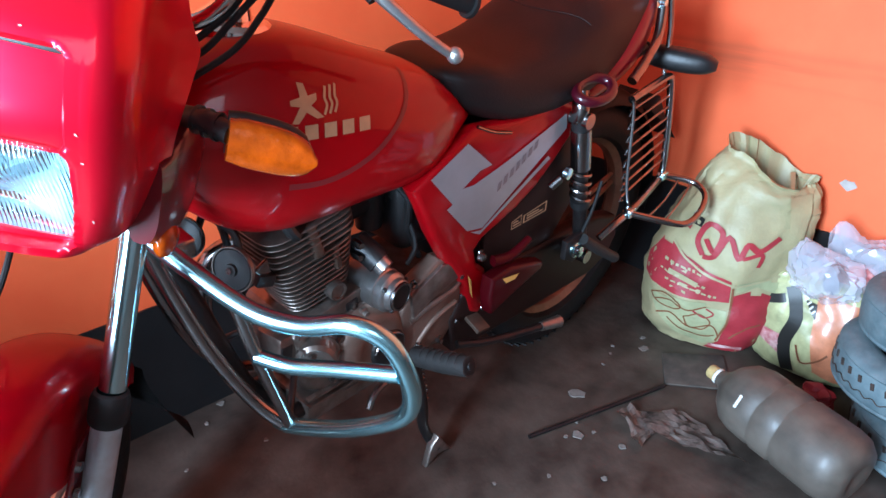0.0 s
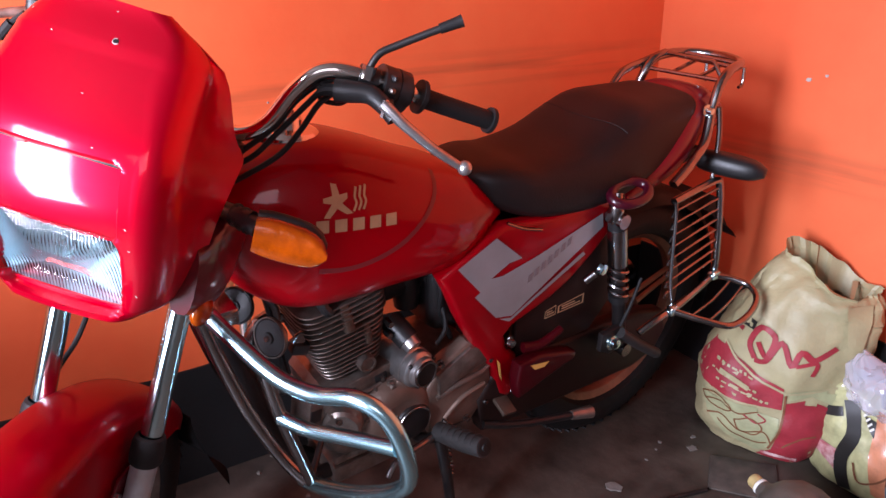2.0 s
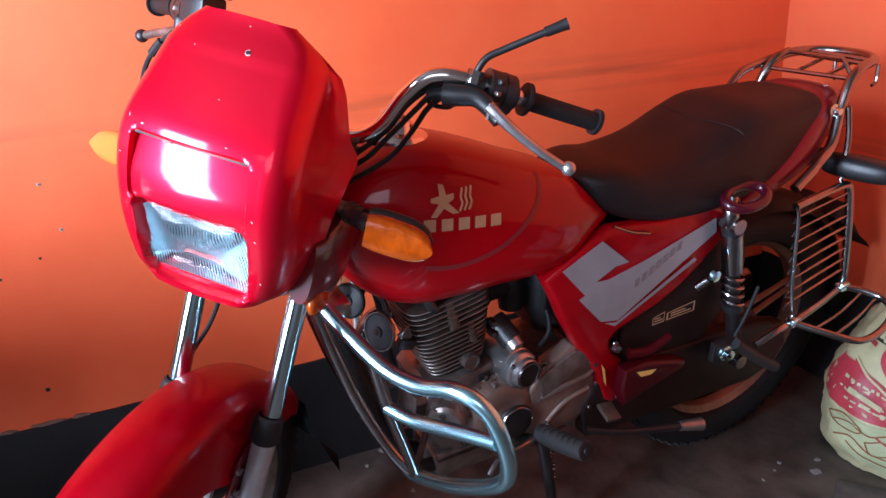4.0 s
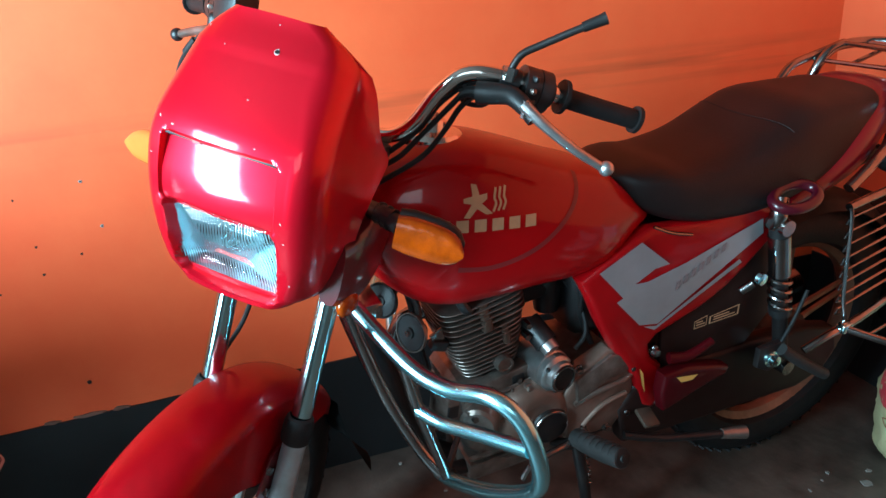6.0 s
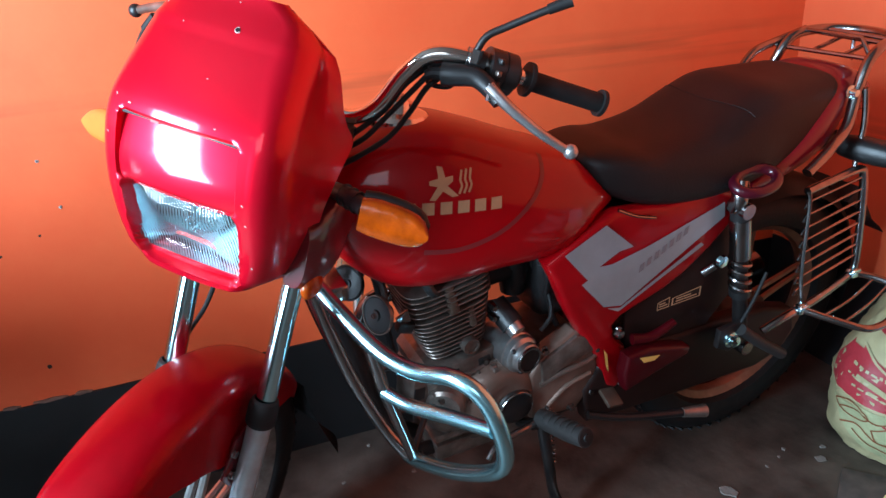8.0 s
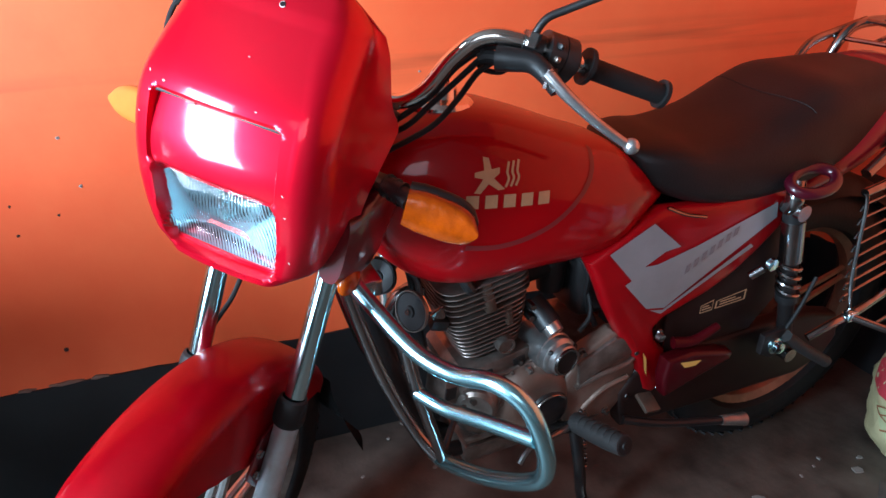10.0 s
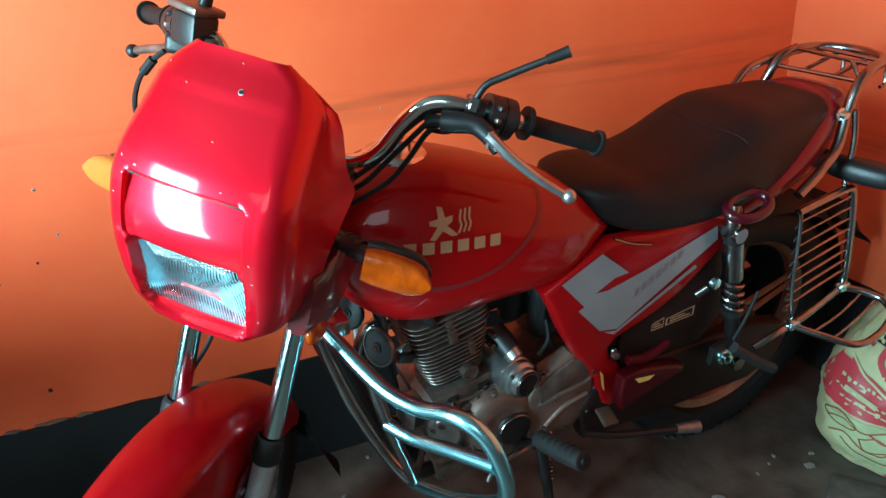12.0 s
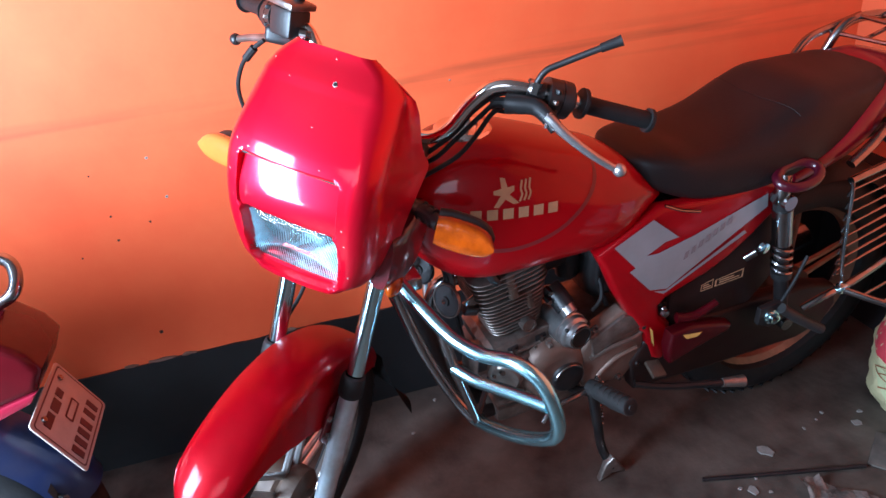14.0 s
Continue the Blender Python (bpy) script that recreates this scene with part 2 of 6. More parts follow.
def stroke(pts, width, n=5):
    """A flat brush stroke in the x-z plane along the points."""
    path = spline([(a, 0, b) for a, b in pts], n)
    bm, rows = bmesh.new(), []
    for i, q in enumerate(path):
        d = (path[min(i + 1, len(path) - 1)] - path[max(i - 1, 0)]).normalized()
        side = Vector((-d.z, 0, d.x)) * width / 2
        rows.append((bm.verts.new(q + side), bm.verts.new(q - side)))
    for a, b in zip(rows, rows[1:]):
        bm.faces.new((a[0], a[1], b[1], b[0]))
    return bm


# ---- room ----
def wall_paint(name, colour, colour2, smear_z=None):
    m = material(name, colour, 0.62, 0.0, colour2=colour2, scale=1.0, bump=0.10, bump_scale=55, spec=0.35)
    n, l = m.node_tree.nodes, m.node_tree.links
    p = n["Principled BSDF"]
    src = p.inputs["Base Color"].links[0].from_socket
    tc = next(x for x in n if x.type == "TEX_COORD")
    # rubbed streaks that run level along the wall
    mp = n.new("ShaderNodeMapping")
    mp.inputs["Scale"].default_value = (0.8, 0.8, 16.0)
    l.new(tc.outputs["Object"], mp.inputs[0])
    ns = n.new("ShaderNodeTexNoise")
    ns.inputs["Scale"].default_value, ns.inputs["Detail"].default_value = 1.6, 6
    l.new(mp.outputs[0], ns.inputs["Vector"])
    mr = n.new("ShaderNodeMapRange")
    mr.inputs[1].default_value, mr.inputs[2].default_value, mr.inputs[3].default_value, mr.inputs[4].default_value = 0.46, 0.78, 0.0, 0.75
    l.new(ns.outputs[0], mr.inputs[0])
    sep = n.new("ShaderNodeSeparateXYZ")
    l.new(tc.outputs["Object"], sep.inputs[0])
    d = n.new("ShaderNodeMath")
    d.operation = "SUBTRACT"
    l.new(sep.outputs[2], d.inputs[0])
    d.inputs[1].default_value = smear_z
    ab = n.new("ShaderNodeMath")
    ab.operation = "ABSOLUTE"
    l.new(d.outputs[0], ab.inputs[0])
    band = n.new("ShaderNodeMapRange")
    band.inputs[1].default_value, band.inputs[2].default_value, band.inputs[3].default_value, band.inputs[4].default_value = 0.004, 0.055, 1.0, 0.0
    l.new(ab.outputs[0], band.inputs[0])
    mu = n.new("ShaderNodeMath")
    mu.operation = "MULTIPLY"
    l.new(mr.outputs[0], mu.inputs[0])
    l.new(band.outputs[0], mu.inputs[1])
    mix = n.new("ShaderNodeMix")
    mix.data_type = "RGBA"
    mix.inputs[7].default_value = (0.14, 0.035, 0.015, 1)
    l.new(mu.outputs[0], mix.inputs[0])
    l.new(src, mix.inputs[6])
    l.new(mix.outputs[2], p.inputs["Base Color"])
    return m


ORANGE = wall_paint("orange_wall_paint", (0.94, 0.168, 0.052), (0.85, 0.100, 0.028), 0.921)
ORANGE_SIDE = wall_paint("orange_side_wall_paint", (0.95, 0.172, 0.060), (0.87, 0.115, 0.038), 0.685)
BAND = material("black_dado_paint", (0.006, 0.006, 0.007), 0.5, 0.0, vary=0.4, scale=7, bump=0.12, bump_scale=40, dust=0.14, dust_colour=(0.028, 0.024, 0.024))
CONCRETE = material("dirty_concrete", (0.076, 0.052, 0.040), 0.54, 0.0, colour2=(0.016, 0.009, 0.007), scale=5.0, bump=0.35, bump_scale=45, dust=0.6, dust_colour=(0.115, 0.085, 0.068))
# ceiling and two walls are unseen, kept dark to limit bounce and reflections
CEILING = material("unseen_dark_ceiling", (0.13, 0.11, 0.095), 0.8, vary=0.3, scale=2)
BARE = material("unseen_dark_wall", (0.12, 0.11, 0.10), 0.8, vary=0.3, scale=2)
EARTH = material("outside_earth", (0.24, 0.20, 0.15), 0.9, vary=0.4, scale=0.5)

X0, X1, Y0, Z1 = -2.2, 1.015, -2.7, 2.6


def plain_box(name, lo, hi, mat, label, category):
    size = [b - a for a, b in zip(lo, hi)]
    bm = block(*size, at=[(a + b) / 2 for a, b in zip(lo, hi)], bevel=0)
    return thing(name, bm, mat, label, category, smooth=0, kind="structure")


plain_box("floor", (X0 - 1.6, Y0, -0.1), (X1 + 0.15, 0.12, 0), CONCRETE, "worn dark grey concrete floor with stains and dirt", "floor")
wall_back = plain_box("wall_back", (X0, 0, 0), (X1, 0.12, Z1), ORANGE, "orange painted wall with rubbed streaks and nail holes", "wall")
wall_right = plain_box("wall_right", (X1, Y0, 0), (X1 + 0.12, 0.12, Z1), ORANGE_SIDE, "orange painted side wall with small chips", "wall")
plain_box("ceiling", (X0 - 0.12, Y0, Z1), (X1 + 0.12, 0.12, Z1 + 0.08), CEILING, "unseen ceiling, added dark to hold down bounce", "ceiling")


def wall_with_opening(name, pieces, label):
    ob = tagged(new(name), label, "wall", kind="structure")
    for lo, hi in pieces:
        size = [b - a for a, b in zip(lo, hi)]
        part("wall_section", block(*size, at=[(a + b) / 2 for a, b in zip(lo, hi)], bevel=0), BARE, ob, smooth=0)


# unseen walls added to close the room; their openings shape the light
wall_with_opening("wall_left", (((X0 - 0.15, Y0, 0), (X0, -1.66, Z1)), ((X0 - 0.15, -1.66, 2.1), (X0, 0.12, Z1)), ((X0 - 0.15, -0.92, 0), (X0, -0.62, 2.1))), "unseen dark wall, added with a wide doorway for the side light")
wall_with_opening("wall_front", (((X0, Y0 - 0.15, 0), (-2.1, Y0, Z1)), ((-2.1, Y0 - 0.15, 2.4), (-0.9, Y0, Z1)), ((-2.1, Y0 - 0.15, 0), (-0.9, Y0, 1.35)), ((-0.9, Y0 - 0.15, 0), (X1, Y0, Z1))), "unseen dark wall, added with a high opening for the front light")
plain_box("ground", (-80, -60, -0.22), (60, 60, -0.12), EARTH, "bare earth yard outside the doorway", "ground")


def dado(name, a, b, top, along):
    """Painted black band at the foot of a wall, with an uneven upper edge."""
    bm, rows, k = bmesh.new(), [], int((b - a) / 0.03)
    for i in range(k + 1):
        s = a + (b - a) * i / k
        h = top + 0.003 * noise.noise((s * 9, top, 0)) + 0.0025 * noise.noise((s * 40, 3, top))
        q = {"x": lambda d, z: (s, -d, z), "y": lambda d, z: (X1 - d, s, z)}[along]
        rows.append([bm.verts.new(q(0.0, 0.0)), bm.verts.new(q(0.004, 0.0)), bm.verts.new(q(0.004, h)), bm.verts.new(q(0.0, h + 0.001))])
    skin(bm, rows, True, True)
    return thing(name, bm, BAND, "black painted band along the foot of the wall", "baseboard", smooth=0, kind="structure")


dado("baseboard_back", X0, X1 - 0.004, 0.306, "x")
dado("baseboard_right", Y0 + 0.15, -0.004, 0.318, "y")


# ---- red motorcycle ----
BIKE = pose(0.5263, -0.3363, 0.0445, 5.48, -0.6, 5.13) @ Matrix.Scale(0.97, 4)
FORK = pose(-1.12, 0, 0.599, 0, 17, 0) @ pose(0, 0, 0, 0, 0, 46)
bike = empty("motorcycle", BIKE, "red motorcycle with chrome crash guard leaning on its side stand", "motorcycle")


def wheel(prefix, axle, r, width, spokes, m=None, hub_r=0.07, owner=None, wall=0.043):
    """Tyre, rim, cast spokes and drum hub of one wheel, turning on y."""
    owner = owner or bike
    at = Matrix.Translation(axle)
    mm = at if m is None else m @ at
    w = width / 2
    prof = []
    for k in range(15):
        a = radians(-128 + 256 * k / 14)
        prof.append((r - wall + wall * math.cos(a), w * math.sin(a)))
    tyre_bm = lathe(prof + [(r - wall * 1.81, 0.018), (r - wall * 1.81, -0.018)], 72, "y", closed=True)
    tyre = part("tyre", tyre_bm, RUBBER, owner, "dusty black tyre", m=mm)
    grooves = bmesh.new()
    for k in range(60):
        a = 2 * math.pi * k / 60
        for side in (-1, 1):
            c = Vector((math.cos(a) * (r - 0.0062), side * w * 0.42, math.sin(a) * (r - 0.0062)))
            rot = Matrix.Rotation(-a, 4, "Y")
            block(0.0045, w * 0.55, 0.014, at=c, bevel=0, bm=grooves, m=rot @ Matrix.Rotation(radians(28 * side), 4, "X"))
    part("tread", grooves, RUBBER, tyre, m=mm)
    rr = r - wall * 1.4
    rim = lathe([(rr + 0.003, -0.030), (rr + 0.004, -0.026), (rr - 0.010, -0.024), (rr - 0.020, -0.012), (rr - 0.026, 0), (rr - 0.020, 0.012),
                 (rr - 0.010, 0.024), (rr + 0.004, 0.026), (rr + 0.003, 0.030), (rr - 0.014, 0.029), (rr - 0.034, 0.012), (rr - 0.036, 0), (rr - 0.034, -0.012), (rr - 0.014, -0.029)], 64, "y", closed=True)
    rim_ob = part("rim", rim, RIM if prefix == "rear" else ALLOY, owner, "dusty cast alloy rim", m=mm)
    for k in range(spokes):
        a = 2 * math.pi * k / spokes + 0.3
        bm = bmesh.new()
        for off in (-0.016, 0.016):
            d = Vector((math.cos(a), 0, math.sin(a)))
            s = Vector((-math.sin(a), 0, math.cos(a)))
            tube([d * (hub_r - 0.01) + s * off * 1.3, d * (rr * 0.6) + s * off, d * (rr - 0.025) + s * off * 0.9], (0.008, 0.006), 8, 3, bm)
        part("spoke", bm, ALLOY_BRIGHT if prefix == "front" else RIM, rim_ob, m=mm)
    hub = lathe([(0.0, -0.062), (0.018, -0.062), (0.020, -0.050), (hub_r * 0.8, -0.046), (hub_r, -0.036), (hub_r, -0.008), (hub_r * 0.86, 0.0), (hub_r, 0.008), (hub_r, 0.036), (hub_r * 0.8, 0.046), (0.02, 0.05), (0.018, 0.062), (0, 0.062)], 36, "y")
    part("hub", hub, HUB, owner, "dusty brown drum hub", m=mm)
    part("axle", tube([(0, -0.10, 0), (0, 0.10, 0)], 0.008, 10, 1), CHROME_WORN, owner, m=mm)


wheel("rear", (0.011, 0, 0.302), 0.338, 0.096, 5, wall=0.056)
wheel("front", (-0.120, 0, -0.335), 0.318, 0.084, 6, FORK, hub_r=0.052, wall=0.048)

# fuel tank
tank_st = [(-0.985, 0.045, 0.865, 0.785), (-0.965, 0.085, 0.897, 0.730), (-0.91, 0.115, 0.925, 0.675), (-0.85, 0.132, 0.938, 0.652), (-0.78, 0.140, 0.930, 0.650),
           (-0.70, 0.141, 0.902, 0.652), (-0.62, 0.134, 0.868, 0.650), (-0.555, 0.120, 0.842, 0.660), (-0.50, 0.102, 0.80, 0.706), (-0.470, 0.088, 0.762, 0.733)]
tank_bm = loft(tank_st, 2.7, 48, 6, 0.45)
tank_tree = BVHTree.FromBMesh(tank_bm)
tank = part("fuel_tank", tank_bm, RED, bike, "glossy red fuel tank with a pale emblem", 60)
cap = part("filler_cap", lathe([(0, 0.030), (0.020, 0.030), (0.024, 0.026), (0.026, 0.012), (0.048, 0.010), (0.054, 0.004), (0.055, -0.01)], 32), BAR_CHROME, tank, "round chrome filler cap", m=pose(-0.838, 0.0, 0.930, 0, 7, 0))
part("cap_lock", block(0.03, 0.008, 0.010, bevel=0.003), CHROME_WORN, cap, m=pose(-0.834, 0, 0.962, 0, 7, 25))


def print_on(name, bm, tree, mat, parent, side=-1, offset=0.0012, label=""):
    return part(name, drape(bm, tree, (0, -side, 0), offset), mat, parent, label, smooth=60)


# the maker's emblem and word, as plain shapes
star = [(-0.812, 0.890), (-0.801, 0.887), (-0.799, 0.870), (-0.782, 0.871), (-0.784, 0.862), (-0.797, 0.856), (-0.776, 0.836), (-0.790, 0.836), (-0.808, 0.848), (-0.826, 0.834), (-0.838, 0.836), (-0.818, 0.857), (-0.834, 0.861), (-0.833, 0.868), (-0.814, 0.870)]
star = [(-0.820 + (a + 0.807) * 0.74, 0.862 + (b - 0.862) * 0.86) for a, b in star]
print_on("emblem", patch(star, 0.006), tank_tree, GOLD, tank, label="pale gold five-pointed emblem")
for x in (-0.792, -0.784, -0.776):
    print_on("emblem_bar", stroke([(x - 0.004, 0.842), (x + 0.002, 0.853), (x + 0.001, 0.862), (x + 0.006, 0.875)], 0.0036, 4), tank_tree, GOLD, tank)
for k in range(6):
    x = -0.884 + k * 0.0278
    zb = 0.8205 - 0.0026 * k
    print_on("emblem_bar", patch([(x, zb), (x + 0.0185, zb - 0.0015), (x + 0.0205, zb + 0.0175), (x + 0.002, zb + 0.019)], 0.006), tank_tree, GOLD, tank)
print_on("pinstripe", stroke([(-0.625, 0.858), (-0.645, 0.828), (-0.674, 0.799), (-0.713, 0.772), (-0.758, 0.756), (-0.807, 0.750), (-0.856, 0.756)], 0.0085), tank_tree, STRIPE, tank)

# saddle
seat_st = [(-0.527, 0.05, 0.822, 0.79), (-0.505, 0.092, 0.832, 0.765), (-0.45, 0.118, 0.834, 0.735), (-0.38, 0.130, 0.826, 0.712), (-0.28, 0.136, 0.840, 0.700), (-0.19, 0.137, 0.878, 0.702),
           (-0.13, 0.135, 0.900, 0.712), (-0.06, 0.127, 0.902, 0.734), (0.01, 0.114, 0.902, 0.762), (0.06, 0.098, 0.900, 0.80), (0.090, 0.07, 0.884, 0.83)]
seat = part("seat", loft(seat_st, 3.8, 44, 6, 0.5), SEAT, bike, "long black vinyl saddle", 60)
seat_tree = BVHTree.FromPolygons([v.co for v in seat.data.vertices], [tuple(p.vertices) for p in seat.data.polygons])
for x in (-0.205, 0.075):
    pts = []
    for k in range(25):
        y = -0.122 + 0.244 * k / 24
        y *= 1.0 if x < 0 else 0.66
        hit = seat_tree.ray_cast(Vector((x + 0.02 * (y / 0.12) ** 2, y, 1.3)), Vector((0, 0, -1)))
        if hit[0] is not None:
            pts.append(hit[0] + Vector((0, 0, 0.0004)))
    part("seam", tube(pts, 0.0009, 8, 1), SEAT, seat, "stitched seam across the saddle")
part("seat_trim", tube([(-0.475, -0.116, 0.735), (-0.44, -0.124, 0.719), (-0.40, -0.130, 0.709)], 0.0032, 8), CHROME_WORN, seat, "thin bright seat trim")
# tail cowl and rear lamp
tail = part("tail_cowl", loft([(-0.16, 0.126, 0.735, 0.690), (-0.08, 0.132, 0.785, 0.705), (0.0, 0.128, 0.852, 0.72), (0.06, 0.114, 0.890, 0.745), (0.10, 0.098, 0.902, 0.77), (0.14, 0.088, 0.900, 0.785), (0.19, 0.07, 0.88, 0.80), (0.205, 0.055, 0.865, 0.815)], 3.2, 32, 5, 0.5), RED_TAIL, bike, "dark red tail cowl behind the saddle", 60)
part("tail_lamp", loft([(0.195, 0.05, 0.865, 0.79), (0.225, 0.055, 0.86, 0.785), (0.245, 0.045, 0.845, 0.80)], 4, 24, 3), REDLENS, bike, "red tail lamp")
part("seat_bolt", lathe([(0, -0.012), (0.007, -0.012), (0.008, 0.0), (0.013, 0.002), (0.013, 0.004), (0, 0.004)], 14, "y"), CHROME, tail, m=Matrix.Translation((0.085, -0.112, 0.865)))

# side covers, the one on the visible side with its decals
cover_outline = [(-0.626, 0.664), (-0.555, 0.700), (-0.483, 0.735), (-0.36, 0.722), (-0.24, 0.730), (-0.200, 0.716), (-0.190, 0.645), (-0.24, 0.600), (-0.29, 0.562), (-0.345, 0.534), (-0.445, 0.502), (-0.462, 0.486), (-0.452, 0.45), (-0.424, 0.425), (-0.420, 0.330), (-0.442, 0.322), (-0.466, 0.338), (-0.495, 0.42), (-0.548, 0.505), (-0.58, 0.565), (-0.605, 0.625)]
for side in (-1, 1):
    bm = slab(cover_outline, -0.018, 0.018, 0.012, seg=3)
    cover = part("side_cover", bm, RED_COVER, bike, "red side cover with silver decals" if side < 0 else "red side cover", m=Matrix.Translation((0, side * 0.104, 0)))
    if side < 0:
        y = -0.1245
        decals = (("decal", SILVER, [(-0.590, 0.676), (-0.505, 0.716), (-0.438, 0.657), (-0.470, 0.655), (-0.512, 0.634), (-0.484, 0.632), (-0.40, 0.650), (-0.226, 0.700), (-0.219, 0.668), (-0.452, 0.533), (-0.494, 0.542), (-0.549, 0.606), (-0.536, 0.612)]),
                  ("decal", SILVER, [(-0.485, 0.536), (-0.458, 0.521), (-0.262, 0.616), (-0.270, 0.624), (-0.455, 0.529)]))
        for name, mat, poly in decals:
            b = bmesh.new()
            b.faces.new([b.verts.new((x, y, z)) for x, z in poly])
            part(name, b, mat, cover, "silver decal")
        # lettering kept as plain bars
        for k in range(7):
            x = -0.420 + k * 0.0165
            z = 0.596 + k * 0.0088
            b = bmesh.new()
            b.faces.new([b.verts.new((x + dx, y - 0.001, z + dz)) for dx, dz in ((0, 0), (0.010, 0.005), (0.012, 0.022), (0.002, 0.017))])
            part("lettering_bar", b, GREYTXT, cover)
        b = bmesh.new()
        b.faces.new([b.verts.new((x, y - 0.0006, z)) for x, z in ((-0.484, 0.440), (-0.474, 0.425), (-0.466, 0.378), (-0.474, 0.395))])
        part("scratch_mark", b, YELLOW, cover)
        for sx, sz in ((-0.452, 0.478), (-0.432, 0.337)):
            part("screw", lathe([(0, -0.004), (0.006, -0.003), (0.007, 0.0), (0, 0.0)], 10, "y"), CHROME_WORN, cover, m=Matrix.Translation((sx, y, sz)))
part("brake_pivot", tube([(-0.425, -0.135, 0.452), (-0.385, -0.146, 0.452), (-0.335, -0.150, 0.474)], (0.012, 0.008), 12), RED_LOWER_SHADED, bike, "red pivot arm with shade in its colour")
part("pivot_bolt", lathe([(0, -0.010), (0.008, -0.009), (0.010, 0.0), (0, 0.0)], 10, "y"), CHROME_WORN, bike, m=Matrix.Translation((-0.452, -0.126, 0.470)))
lower = part("lower_cover", slab([(-0.450, 0.432), (-0.395, 0.436), (-0.310, 0.412), (-0.288, 0.402), (-0.292, 0.386), (-0.375, 0.366), (-0.445, 0.345), (-0.455, 0.39)], -0.162, -0.128, 0.009, seg=3), RED_LOWER_SHADED, bike, "red lower bracket cover with shade in its colour")
b = bmesh.new()
b.faces.new([b.verts.new((x, -0.163, z)) for x, z in ((-0.425, 0.424), (-0.372, 0.414), (-0.385, 0.405), (-0.412, 0.408))])
part("scratch_mark", b, YELLOW, lower)

# frame tubes
for pts, r in (([(-1.015, 0, 0.82), (-0.80, 0, 0.74), (-0.55, 0, 0.70), (-0.30, 0, 0.66)], 0.022), ([(-1.03, 0, 0.76), (-0.965, 0, 0.56), (-0.90, 0, 0.34), (-0.84, 0, 0.27)], 0.019),
               ([(-0.86, 0.05, 0.275), (-0.6, 0.06, 0.265), (-0.45, 0.07, 0.285)], 0.015), ([(-0.86, -0.05, 0.275), (-0.6, -0.06, 0.265), (-0.45, -0.07, 0.285)], 0.015),
               ([(-0.52, -0.075, 0.69), (-0.25, -0.085, 0.70), (0.10, -0.085, 0.76)], 0.013), ([(-0.52, 0.075, 0.69), (-0.25, 0.085, 0.70), (0.10, 0.085, 0.76)], 0.013),
               ([(-0.47, -0.07, 0.29), (-0.48, -0.07, 0.45), (-0.42, -0.075, 0.66)], 0.014), ([(-0.47, 0.07, 0.29), (-0.48, 0.07, 0.45), (-0.42, 0.075, 0.66)], 0.014)):
    part("frame_tube", tube(pts, r, 12), BLACK_PAINT, bike)
part("air_box", block(0.20, 0.15, 0.20, bevel=0.03, seg=3), BLACK, bike, "black air filter box", m=Matrix.Translation((-0.50, 0.01, 0.60)))
part("battery_box", block(0.16, 0.14, 0.16, bevel=0.02), BLACK, bike, m=Matrix.Translation((-0.33, 0.01, 0.62)))
for side in (-1, 1):
    part("swingarm", tube([(-0.47, side * 0.085, 0.31), (-0.25, side * 0.09, 0.305), (0.03, side * 0.092, 0.302)], 0.018, 12), BLACK_PAINT, bike)
part("chain_case", slab([(-0.50, 0.25), (-0.52, 0.34), (-0.47, 0.41), (-0.30, 0.405), (-0.02, 0.388), (0.07, 0.36), (0.09, 0.30), (0.06, 0.245), (-0.02, 0.222), (-0.3, 0.235)], -0.118, -0.072, 0.012, seg=3), CASE_BROWN, bike, "brown-black closed chain case")
case = part("rear_inner_panel", slab([(-0.43, 0.52), (-0.19, 0.655), (-0.14, 0.63), (-0.14, 0.47), (-0.20, 0.40), (-0.42, 0.40)], -0.112, -0.095, 0.006), CASE_BROWN, bike)
for x0, x1 in ((-0.349, -0.318), (-0.312, -0.236)):
    b = bmesh.new()
    zf = lambda x: 0.482 + (x + 0.345) * 0.03
    o = [(x0, zf(x0)), (x1, zf(x1)), (x1, zf(x1) + 0.024), (x0, zf(x0) + 0.018)]
    lo = [b.verts.new((x, -0.1135, z)) for x, z in o]
    cx, cz = sum(p[0] for p in o) / 4, sum(p[1] for p in o) / 4
    hi = [b.verts.new((cx + (x - cx) * 0.90, -0.1135, cz + (z - cz) * 0.80)) for x, z in o]
    for i in range(4):
        b.faces.new((lo[i], lo[(i + 1) % 4], hi[(i + 1) % 4], hi[i]))
    lab = part("warning_label", b, GOLD, case)
    for k in range(2):
        b = bmesh.new()
        xa, xb_ = x0 + (x1 - x0) * 0.14, x1 - (x1 - x0) * (0.14 + 0.2 * k)
        b.faces.new([b.verts.new((x, -0.1137, zf(x) + 0.006 + 0.006 * k + dz)) for x, dz in ((xa, 0), (xb_, 0), (xb_, 0.0028), (xa, 0.0028))])
        part("lettering_bar", b, GOLD, lab)

